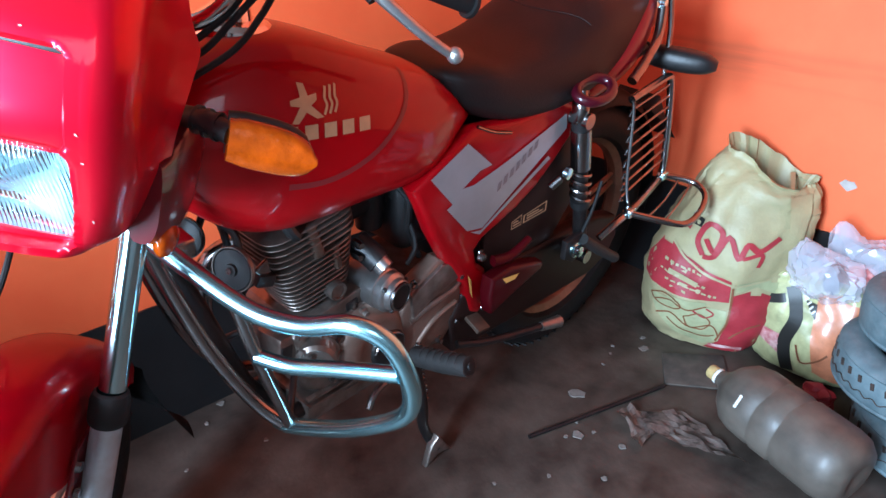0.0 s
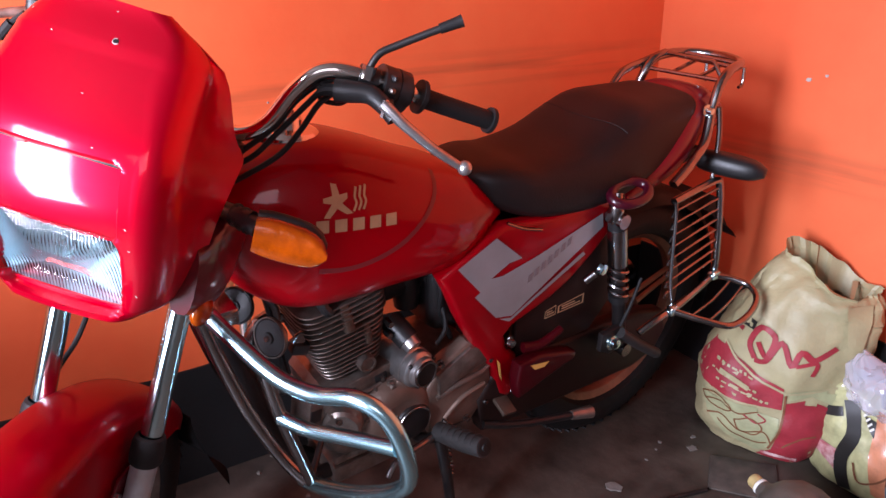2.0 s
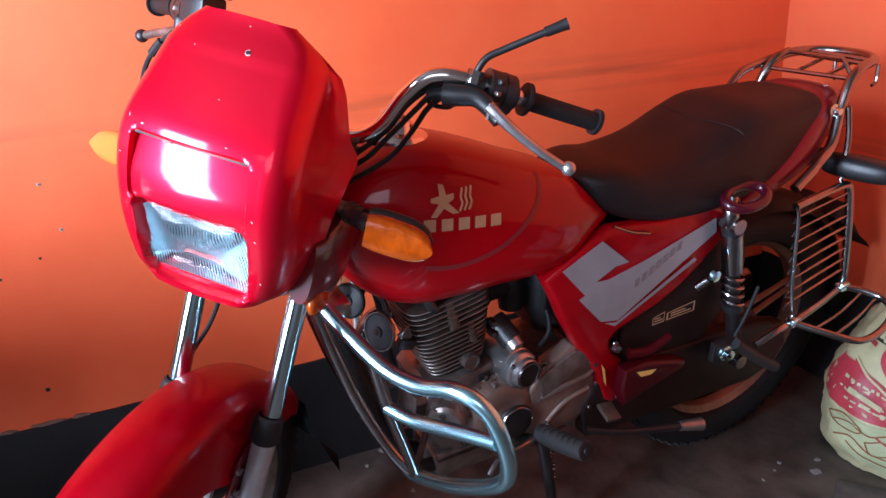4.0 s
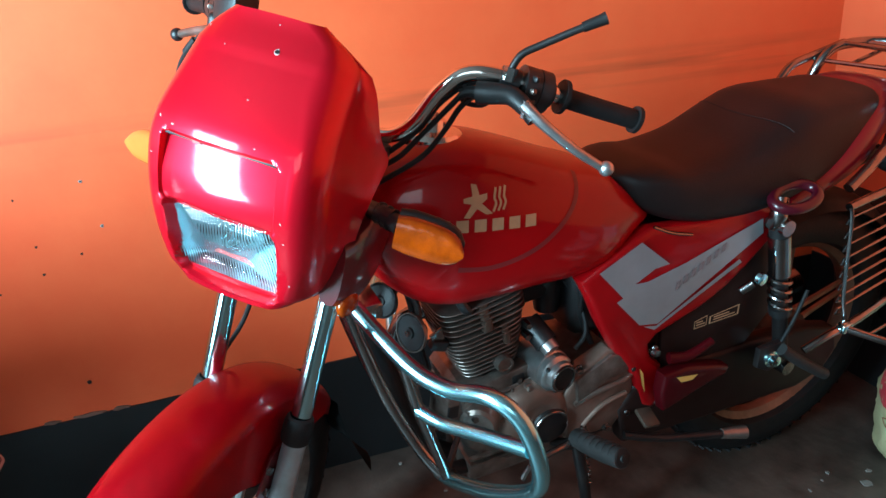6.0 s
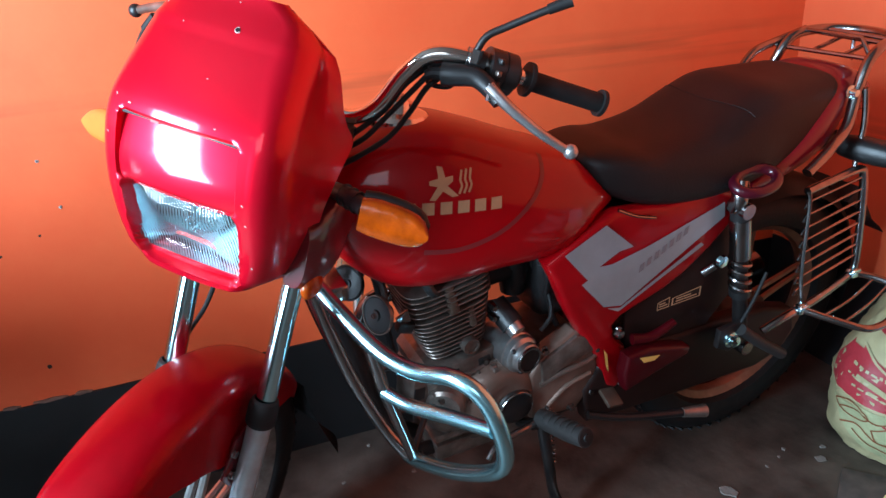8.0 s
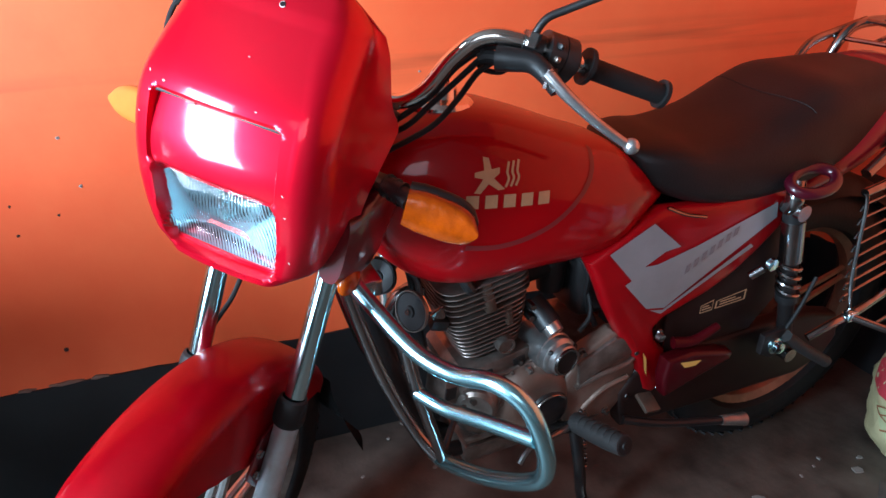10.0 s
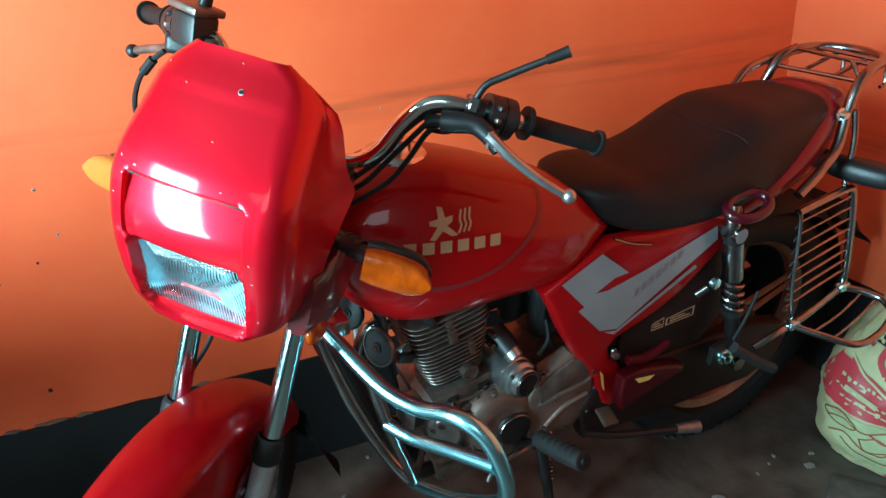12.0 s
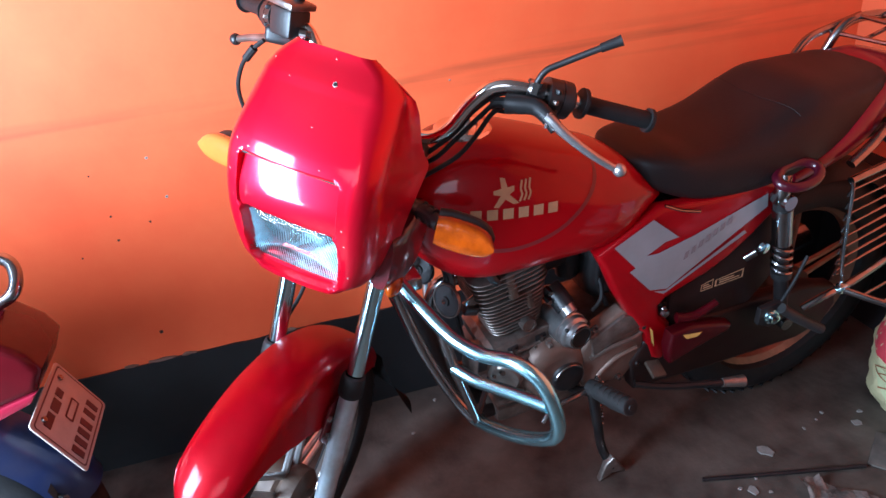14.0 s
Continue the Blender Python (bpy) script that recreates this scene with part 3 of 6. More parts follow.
# rear shock absorbers
for side in (-1, 1):
    top, bot = Vector((-0.205, side * 0.145, 0.69)), Vector((-0.125, side * 0.145, 0.345))
    d = bot - top
    sh = part("shock_absorber", tube([top + d * 0.06, top + d * 0.32], 0.021, 18, 1), CHROME_WORN, bike, "chrome rear shock absorber with exposed spring")
    coil = [top + d * (0.32 + 0.24 * k / 90) + Vector((math.cos(k / 90 * 2 * math.pi * 4), math.sin(k / 90 * 2 * math.pi * 4), 0)) * 0.020 for k in range(91)]
    part("spring", tube(coil, 0.0042, 7, 1), CHROME_WORN, sh)
    part("shock_cap", tube([top - d * 0.02, top + d * 0.07], 0.019, 18, 1), BLACK, sh)
    part("damper_body", tube([top + d * 0.32, top + d * 0.98], 0.0155, 14, 1), BLACK_PAINT, sh)
    part("spring_seat", tube([top + d * 0.55, top + d * 0.60], 0.022, 16, 1), BLACK, sh)
    for e in (top, bot):
        part("eye_bolt", tube([e + Vector((0, 0.02, 0)), e - Vector((0, side * -0.022, 0))], 0.016, 14, 1), CHROME_WORN, sh)

# bracket, folded passenger peg and its bolt
part("peg_bracket", slab([(-0.215, 0.42), (-0.15, 0.425), (-0.13, 0.37), (-0.18, 0.355), (-0.215, 0.375)], -0.165, -0.150, 0.004), BLACK_PAINT, bike)
part("bracket_bolt", lathe([(0, -0.016), (0.012, -0.014), (0.013, -0.004), (0.019, -0.003), (0.019, 0.002), (0, 0.002)], 12, "y"), CHROME, bike, "bright bolt", m=Matrix.Translation((-0.184, -0.168, 0.392)))
part("passenger_peg", tube([(-0.165, -0.172, 0.412), (-0.11, -0.182, 0.368), (-0.045, -0.192, 0.322)], 0.0125, 12), PEG, bike, "folded rubber passenger peg")
part("rear_brake_rod", tube([(-0.16, -0.16, 0.41), (-0.14, -0.166, 0.47), (-0.11, -0.16, 0.53)], 0.004, 8), RUBBER, bike)
lk = part("helmet_lock", tube([(-0.268, -0.138, 0.560), (-0.250, -0.148, 0.578)], 0.0085, 12, 1), CHROME_WORN, bike, "small chrome helmet lock")
part("lock_face", lathe([(0, -0.010), (0.012, -0.008), (0.013, 0), (0, 0)], 16, "y"), CHROME, lk, m=Matrix.Translation((-0.240, -0.152, 0.588)))

# grab loop beside the saddle
RED_LOOP = material("maroon_plastic", (0.055, 0.002, 0.008), 0.3, 0.0, coat=0.6, coat_rough=0.1, spec=0.3)
ring = [(-0.192 + 0.047 * math.cos(a), -0.156 - 0.026 * math.sin(a), 0.748 - 0.010 * math.sin(a) + 0.1 * 0.058 * math.cos(a)) for a in (2 * math.pi * k / 20 for k in range(21))]
grab = part("grab_loop", tube(ring, 0.0105, 12, 2), RED_LOOP, bike, "dark red looped side grip")
part("grab_stem", tube([(-0.212, -0.14, 0.745), (-0.218, -0.150, 0.715), (-0.212, -0.14, 0.69)], 0.016, 12), CHROME_WORN, grab)

# rear mudguard, its flap and indicator
bm, rows = bmesh.new(), []
for k in range(22):
    a = radians(118 - 128 * k / 21)
    row = []
    for j in range(11):
        u = -1 + 2 * j / 10
        r = 0.352 - 0.035 * abs(u) ** 3
        row.append(bm.verts.new((0.011 + r * math.cos(a), 0.068 * u, 0.318 + r * math.sin(a))))
    rows.append(row)
skin(bm, rows, False, False)
bmesh.ops.solidify(bm, geom=bm.faces[:], thickness=0.003)
part("rear_mudguard", bm, BLACK, bike, "black rear mudguard")
part("mud_flap", slab([(0.285, 0.60), (0.365, 0.50), (0.43, 0.445), (0.40, 0.47), (0.33, 0.52), (0.25, 0.57)], -0.06, 0.06, 0.002), RUBBER, bike)
for side in (-1, 1):
    ri = part("rear_indicator", loft([(-0.075, 0.012, 0.012, -0.012), (-0.06, 0.026, 0.022, -0.022), (-0.01, 0.033, 0.026, -0.026), (0.05, 0.03, 0.023, -0.022), (0.078, 0.014, 0.010, -0.010)], 2.6, 20, 4, 0.5), BLACK, bike, "black rear indicator housing", 60,
              m=pose(0.145, side * 0.155, 0.742, 0, 6, 0) @ pose(0, 0, 0, 0, 0, -70 if side < 0 else 70))
    part("indicator_stem", tube([(0.14, side * 0.06, 0.755), (0.145, side * 0.12, 0.745)], 0.010, 10, 1), BLACK, ri)

# rear carrier: grab rails, top grid
rack = part("carrier_rail", tube([(-0.045, -0.150, 0.732), (0.02, -0.142, 0.768), (0.075, -0.126, 0.800), (0.105, -0.108, 0.862), (0.128, -0.100, 0.915), (0.165, -0.094, 0.940), (0.235, -0.07, 0.945), (0.262, 0.0, 0.946), (0.235, 0.07, 0.945),
                                   (0.165, 0.094, 0.940), (0.128, 0.100, 0.915), (0.105, 0.108, 0.862), (0.075, 0.126, 0.800), (0.02, 0.142, 0.768), (-0.045, 0.150, 0.732)], 0.0105, 14), CHROME_WORN, bike, "bent chrome carrier rail round the tail")
part("carrier_bar", tube([(0.03, 0.118, 0.875), (0.07, 0.125, 0.905), (0.13, 0.12, 0.922), (0.19, 0.10, 0.944)], 0.009, 12), CHROME_WORN, rack)
for pts in ([(0.138, -0.098, 0.920), (0.128, 0.118, 0.912)], [(0.138, -0.098, 0.920), (0.142, -0.066, 0.955), (0.176, 0.10, 0.945), (0.128, 0.118, 0.912)], [(0.19, -0.085, 0.942), (0.19, 0.085, 0.942)], [(0.225, -0.072, 0.944), (0.225, 0.072, 0.944)],
            [(0.135, -0.04, 0.918), (0.25, -0.04, 0.945)], [(0.133, 0.03, 0.916), (0.258, 0.03, 0.945)]):
    part("carrier_rod", tube(pts, 0.0048, 8, 1), CHROME_WORN, rack)
for yy in (-0.085, 0.0):
    part("carrier_hook", tube([(0.20 - yy * 0.2, yy - 0.01, 0.94), (0.202 - yy * 0.2, yy - 0.012, 0.905), (0.207, yy - 0.012, 0.898)], 0.004, 8, 3), CHROME_WORN, rack)
part("carrier_stay", tube([(0.115, -0.118, 0.87), (0.128, -0.125, 0.80), (0.122, -0.134, 0.71)], 0.006, 10), CHROME_WORN, rack)

# wire guard beside the rear wheel with a fold-down step
guard = part("wheel_guard", tube([(-0.03, -0.150, 0.690), (0.06, -0.148, 0.702), (0.118, -0.148, 0.708), (0.138, -0.148, 0.69), (0.165, -0.149, 0.60), (0.192, -0.150, 0.48), (0.185, -0.152, 0.445), (0.12, -0.165, 0.435), (0.02, -0.182, 0.428), (-0.05, -0.182, 0.415), (-0.10, -0.172, 0.388)], 0.0085, 12), CHROME_WORN, bike, "chrome wire guard beside the rear wheel")
for k in range(8):
    f = (k + 0.6) / 8.3
    z0, z1 = 0.69 - 0.245 * f, 0.705 - 0.235 * f
    x0, x1 = -0.028 + 0.036 * f, 0.132 + 0.055 * f
    part("guard_wire", tube([(x1, -0.149, z1), (x0, -0.152, z0 - 0.006 - 0.012 * f), (x0 - 0.002, -0.152, z0 - 0.018 - 0.012 * f), (x0 + 0.01, -0.152, z0 - 0.020 - 0.012 * f)], 0.0028, 7, 1), CHROME_WORN, guard)
part("guard_upright", tube([(-0.03, -0.152, 0.69), (-0.022, -0.156, 0.66), (0.0, -0.16, 0.50), (0.005, -0.175, 0.43)], 0.004, 8), CHROME_WORN, guard)
step = part("guard_step", tube([(-0.015, -0.19, 0.428), (0.03, -0.245, 0.416), (0.08, -0.285, 0.405), (0.15, -0.285, 0.410), (0.21, -0.265, 0.425), (0.235, -0.225, 0.434), (0.215, -0.18, 0.44), (0.185, -0.152, 0.445)], 0.0080, 12), CHROME_WORN, guard, "chrome wire foot step")
for f in (0.35, 0.68):
    part("step_wire", tube([(-0.012 + 0.085 * f, -0.19 - 0.09 * f, 0.426 - 0.020 * f), (0.10 + 0.05 * f, -0.178 - 0.085 * f, 0.428 - 0.016 * f), (0.195 + 0.035 * f, -0.160 - 0.085 * f, 0.442 - 0.014 * f)], 0.0030, 8, 3), CHROME_WORN, step)
for c in ((-0.012, -0.188, 0.428), (0.188, -0.156, 0.446)):
    part("step_clamp", block(0.030, 0.022, 0.022, bevel=0.006), CHROME, step, m=Matrix.Translation(c))

# engine
case_e = part("crankcase", slab([(-0.83, 0.33), (-0.845, 0.40), (-0.80, 0.465), (-0.70, 0.475), (-0.60, 0.455), (-0.50, 0.45), (-0.46, 0.40), (-0.475, 0.31), (-0.55, 0.275), (-0.75, 0.27)], -0.078, 0.10, 0.02, seg=3), ALLOY, bike, "dusty cast alloy crankcase")
gen = part("generator_cover", lathe([(0, -0.030), (0.036, -0.033), (0.038, -0.034), (0.052, -0.033), (0.066, -0.027), (0.074, -0.016), (0.078, 0.0), (0.078, 0.03)], 44, "y"), DUST_COVER, bike, "round dust-caked generator cover", m=Matrix.Translation((-0.70, -0.082, 0.385)))
part("cover_plate", lathe([(0, -0.006), (0.030, -0.006), (0.036, -0.004), (0.039, 0.000), (0.040, 0.012)], 36, "y"), BLACK_PAINT, gen, "black round inspection plate", m=Matrix.Translation((-0.676, -0.116, 0.366)))
part("plate_ring", tube([(-0.676 + 0.035 * math.cos(radians(a)), -0.1220, 0.366 + 0.035 * math.sin(radians(a))) for a in range(35, 166, 13)], 0.0026, 8), CHROME_WORN, gen)
for a in (35, 100, 165, 215, 280, 330):
    part("cover_bolt", lathe([(0, -0.007), (0.005, -0.007), (0.006, 0), (0.009, 0.002), (0.009, 0.008)], 6, "y"), ALLOY, gen, m=Matrix.Translation((-0.70 + 0.071 * math.cos(radians(a)), -0.098, 0.385 + 0.071 * math.sin(radians(a)))))
spr = part("sprocket_cover", slab([(-0.635, 0.31), (-0.645, 0.42), (-0.60, 0.468), (-0.545, 0.494), (-0.500, 0.485), (-0.485, 0.44), (-0.480, 0.35), (-0.53, 0.295)], -0.112, -0.07, 0.010, seg=3), DUST_COVER, bike, "dusty angular sprocket cover")
part("cover_step", slab([(-0.622, 0.452), (-0.545, 0.488), (-0.510, 0.478), (-0.500, 0.440), (-0.560, 0.425), (-0.618, 0.400)], -0.119, -0.108, 0.005, seg=2), ALLOY, spr, "raised step of the cover")
part("cover_rib", tube([(-0.622, -0.113, 0.395), (-0.575, -0.118, 0.412), (-0.520, -0.120, 0.420), (-0.494, -0.114, 0.424)], (0.006, 0.004), 8), ALLOY, spr)
part("cover_rib", tube([(-0.600, -0.112, 0.335), (-0.560, -0.116, 0.372), (-0.505, -0.116, 0.385)], 0.005, 8), DUST_COVER, spr)
part("oil_sump", block(0.26, 0.15, 0.05, bevel=0.015), ALLOY, case_e, m=Matrix.Translation((-0.70, 0.0, 0.27)))
part("front_housing", lathe([(0, -0.03), (0.030, -0.03), (0.036, -0.024), (0.038, -0.006), (0.042, -0.004), (0.042, 0.05)], 28, "y"), ALLOY, case_e, "pale round cover at the front of the crankcase", m=pose(-0.802, -0.075, 0.405, 0, 0, -35))
for sx, sz in ((-0.79, 0.45), (-0.775, 0.335), (-0.615, 0.475), (-0.60, 0.328), (-0.50, 0.335), (-0.495, 0.44), (-0.835, 0.41), (-0.545, 0.31)):
    part("case_bolt", lathe([(0, -0.008), (0.0055, -0.008), (0.0065, 0), (0.009, 0.001), (0.009, 0.004)], 6, "y"), CHROME_WORN, case_e, m=Matrix.Translation((sx, -0.082 if sx < -0.7 else -0.114, sz)))
for z in (0.30, 0.315):
    part("case_rib", block(0.30, 0.012, 0.006, bevel=0.002), ALLOY, case_e, m=Matrix.Translation((-0.68, -0.080, z)))


def fin(hx, hy, thick, n=3.0, count=32):
    """One rounded cooling fin."""
    pts = []
    for k in range(count):
        a = 2 * math.pi * k / count
        c, s_ = math.cos(a), math.sin(a)
        pts.append((hx * math.copysign(abs(c) ** (2 / n), c), hy * math.copysign(abs(s_) ** (2 / n), s_)))
    return slab(pts, -thick / 2, thick / 2, 0.0009, axis="z", seg=1)


CYL = pose(-0.757, 0, 0.462, 0, -9, 0)
cyl = part("cylinder", fin(0.040, 0.040, 0.20), HUB, bike, "finned alloy cylinder", m=CYL @ Matrix.Translation((0, 0, 0.10)))
for k in range(11):
    f = k / 10
    h = 0.054 + 0.025 * f ** 0.8
    part("cooling_fin", fin(h + 0.002, h, 0.0024, 4.5), ALLOY, cyl, m=CYL @ Matrix.Translation((-0.002 * f, 0, 0.018 + 0.0112 * k)))
head = part("cylinder_head", slab([(-0.050, 0.0), (0.050, 0.0), (0.056, 0.030), (0.042, 0.046), (-0.042, 0.046), (-0.056, 0.030)], -0.050, 0.050, 0.012, seg=3), DUST_COVER, bike, "alloy cylinder head with rocker cover", m=CYL @ Matrix.Translation((0, 0, 0.145)))
for k in range(5):
    part("head_fin", fin(0.084, 0.082, 0.0026, 5.0), ALLOY, head, m=CYL @ Matrix.Translation((0.0, 0, 0.146 + 0.0108 * k)))
part("head_boss", block(0.020, 0.026, 0.060, bevel=0.006, seg=3), HUB, head, "dust-caked boss between the fins", m=CYL @ pose(-0.004, -0.068, 0.158, -8, 0, 0))
part("head_boss", block(0.014, 0.020, 0.050, bevel=0.005, seg=3), HUB, cyl, m=CYL @ pose(0.030, -0.064, 0.105, 0, 0, 0))
part("spark_plug_cap", tube([(-0.80, -0.055, 0.63), (-0.822, -0.075, 0.645), (-0.835, -0.06, 0.68)], 0.010, 10), BLACK, head)
part("plug_lead", tube([(-0.835, -0.06, 0.68), (-0.86, -0.03, 0.715), (-0.90, 0.0, 0.74)], 0.004, 8), RUBBER, head)
for z, yy in ((0.60, -0.078), (0.575, -0.075)):
    part("stud_nut", lathe([(0, -0.008), (0.006, -0.008), (0.007, 0.0), (0.007, 0.012)], 6, "y"), CHROME_WORN, head, m=Matrix.Translation((-0.705, yy, z - 0.02)))
badge = part("cylinder_badge", lathe([(0, -0.006), (0.012, -0.006), (0.0125, -0.009), (0.016, -0.009), (0.017, -0.002), (0.017, 0.02)], 24, "y"), ALLOY, cyl, "round cast badge", m=Matrix.Translation((-0.748, -0.068, 0.505)))
base_c = part("cylinder_base", slab([(-0.085, -0.022), (0.090, -0.022), (0.090, 0.012), (0.062, 0.020), (-0.07, 0.020), (-0.085, 0.008)], -0.076, 0.076, 0.005), ALLOY, bike, "angular alloy cylinder base", m=CYL)
for dx in (-0.03, 0.035):
    # black pad on the face: the hollow's shade by colour, no real depth
    part("base_recess_shade", block(0.026, 0.006, 0.020, bevel=0.003), BLACK, base_c, m=CYL @ Matrix.Translation((dx, -0.0755, -0.002)))
    part("base_stud", lathe([(0, -0.009), (0.007, -0.009), (0.008, 0), (0, 0)], 6, "y"), CHROME_WORN, base_c, m=CYL @ Matrix.Translation((dx, -0.076, -0.002)))
for dx, dz, w_, h_ in ((-0.070, -0.030, 0.024, 0.030), (-0.012, -0.036, 0.020, 0.034), (0.050, -0.030, 0.026, 0.026)):
    part("stud_tower", block(w_, 0.018, h_, bevel=0.003), ALLOY, base_c, m=CYL @ Matrix.Translation((dx, -0.082, dz)))
    part("tower_nut", lathe([(0, -0.010), (0.0065, -0.010), (0.0075, 0), (0.0075, 0.004)], 6, "y"), CHROME_WORN, base_c, m=CYL @ Matrix.Translation((dx, -0.091, dz + 0.002)))
for dx, tilt in ((-0.045, 12), (0.018, -8), (0.074, 10)):
    part("base_rib", block(0.005, 0.020, 0.050, bevel=0.0015), ALLOY, base_c, m=CYL @ pose(dx, -0.080, -0.034, 0, tilt, 0))
part("front_lug", block(0.050, 0.060, 0.055, bevel=0.008, seg=2), ALLOY, base_c, "square cast lug in front of the cylinder", m=CYL @ pose(-0.098, -0.045, -0.012, 0, 20, 12))
# another black pad that stands in for a shaded hollow
part("lug_recess_shade", block(0.024, 0.006, 0.026, bevel=0.002), BLACK, base_c, m=CYL @ pose(-0.102, -0.0745, -0.010, 0, 20, 12))
part("oil_plug", lathe([(0, -0.014), (0.011, -0.014), (0.013, -0.010), (0.016, -0.008), (0.016, 0.004)], 20, "y"), BLACK, base_c, "black oil filler plug", m=Matrix.Translation((-0.668, -0.088, 0.452)))
part("case_seam", tube([(-0.835, -0.080, 0.455), (-0.76, -0.081, 0.452), (-0.70, -0.082, 0.462), (-0.64, -0.083, 0.452)], 0.0035, 8), ALLOY, base_c)
# starter motor
st = part("starter_motor", lathe([(0, -0.050), (0.026, -0.050), (0.029, -0.047), (0.030, -0.038), (0.034, -0.036), (0.037, -0.032), (0.037, -0.020), (0.0395, -0.018), (0.040, 0.05), (0.0, 0.05)], 36, "y"), ALLOY_BRIGHT, bike, "worn round starter motor", m=pose(-0.664, -0.074, 0.476, 0, 0, 10))
for prof, mat in (([(0, -0.0530), (0.0215, -0.0530), (0.0225, -0.0500)], BLACK_PAINT), ([(0.0222, -0.0500), (0.0228, -0.0542), (0.0262, -0.0542), (0.0270, -0.0500)], CHROME_WORN)):
    part("starter_face", lathe(prof, 30, "y"), mat, st, m=pose(-0.664, -0.074, 0.476, 0, 0, 10))
sol = part("starter_solenoid", tube([(-0.684, -0.045, 0.563), (-0.670, -0.088, 0.535)], 0.0225, 22, 1), BLACK, st, "black solenoid can")
part("solenoid_cap", tube([(-0.671, -0.086, 0.537), (-0.667, -0.102, 0.527)], (0.0175, 0.0160), 20, 1), ALLOY_BRIGHT, sol)
for a in (20, 140, 260):
    part("starter_screw", lathe([(0, -0.004), (0.004, -0.004), (0.005, 0), (0, 0)], 8, "y"), BLACK, st, m=pose(-0.664, -0.074, 0.476, 0, 0, 10) @ Matrix.Translation((0.034 * math.cos(radians(a)), -0.036, 0.034 * math.sin(radians(a)))))
part("starter_clamp", tube([(-0.69, -0.085, 0.49), (-0.685, -0.095, 0.47), (-0.67, -0.10, 0.452)], 0.005, 8), CHROME_WORN, st)
part("starter_cable", tube([(-0.61, -0.09, 0.505), (-0.585, -0.085, 0.53), (-0.58, -0.06, 0.57), (-0.60, -0.03, 0.62)], 0.0045, 8), RUBBER, st)
# carburettor and hoses
part("carburettor", lathe([(0, -0.055), (0.024, -0.05), (0.028, -0.02), (0.028, 0.03), (0.018, 0.055), (0, 0.06)], 20), BLACK, bike, m=Matrix.Translation((-0.62, 0.0, 0.60)))
part("intake_hose", tube([(-0.70, 0, 0.60), (-0.62, 0.0, 0.605), (-0.55, 0, 0.60)], 0.024, 14), RUBBER, bike)
for pts in ([(-0.61, -0.03, 0.66), (-0.59, -0.07, 0.62), (-0.58, -0.06, 0.55), (-0.56, -0.07, 0.49)], [(-0.93, -0.03, 0.72), (-0.905, -0.02, 0.67), (-0.885, 0.0, 0.56), (-0.87, 0.0, 0.46)]):
    part("hose", tube(pts, 0.006, 8), RUBBER, bike)
# exhaust header on the far side
part("exhaust_pipe", tube([(-0.83, 0.03, 0.60), (-0.90, 0.06, 0.56), (-0.91, 0.09, 0.42), (-0.86, 0.11, 0.28), (-0.70, 0.13, 0.22), (-0.4, 0.14, 0.22), (-0.1, 0.15, 0.25)], 0.017, 14), CHROME_WORN, bike, "chrome exhaust header")
part("silencer", tube([(-0.22, 0.15, 0.235), (-0.15, 0.15, 0.245), (0.18, 0.16, 0.285), (0.26, 0.16, 0.295)], 0.038, 20), CHROME_WORN, bike, "chrome silencer")
# horn
for side in (-1, 1):
    HM = pose(-0.918 - 0.012 * (side > 0), side * 0.062, 0.620, 0, 0, -66 if side < 0 else -50) @ pose(0, 0, 0, -14, 0, 0)
    hn = part("horn", lathe([(0, -0.006), (0.009, -0.006), (0.010, -0.002), (0.030, -0.001), (0.033, 0.002), (0.033, 0.006), (0.016, 0.012), (0.014, 0.026), (0, 0.026)], 32, "y"), BLACK, bike, "black disc horn", m=HM)
    part("horn_rim", lathe([(0.0325, -0.002), (0.0342, -0.002), (0.0342, 0.004), (0.0325, 0.004)], 32, "y", closed=True), ALLOY if side < 0 else BLACK_PAINT, hn, m=HM)
    part("horn_nut", lathe([(0, -0.010), (0.005, -0.010), (0.006, -0.005), (0, -0.005)], 6, "y"), CHROME_WORN, hn, m=HM)
    part("horn_strap", tube([(-0.905, side * 0.062, 0.625), (-0.90, side * 0.045, 0.665), (-0.93, side * 0.02, 0.70)], 0.006, 8), BLACK_PAINT, hn)
part("wiring_block", block(0.030, 0.020, 0.022, bevel=0.003), BLACK, bike, "black wiring connector", m=pose(-0.868, -0.055, 0.578, 10, 20, 0))
part("coil_bracket", slab([(-0.885, 0.60), (-0.862, 0.612), (-0.858, 0.59), (-0.872, 0.582)], -0.062, -0.056, 0.001), CHROME_WORN, bike)

# gear lever, rider pegs, side stand
part("gear_lever", tube([(-0.60, -0.13, 0.33), (-0.66, -0.145, 0.335), (-0.73, -0.15, 0.325), (-0.76, -0.16, 0.305)], 0.0065, 10), CHROME_WORN, bike, "bent gear lever")
rod = part("kick_lever", tube([(-0.52, -0.14, 0.30), (-0.44, -0.17, 0.285), (-0.31, -0.203, 0.272)], 0.0085, 10), BLACK_PAINT, bike, "dark steel lever with a capped end")
part("lever_cap", tube([(-0.325, -0.20, 0.274), (-0.272, -0.21, 0.266)], (0.010, 0.014), 14, 4), ALLOY, rod)
part("toe_pedal", block(0.036, 0.042, 0.010, bevel=0.003), HUB, bike, "ribbed metal toe pedal", m=pose(-0.475, -0.15, 0.335, 20, 10, 0))
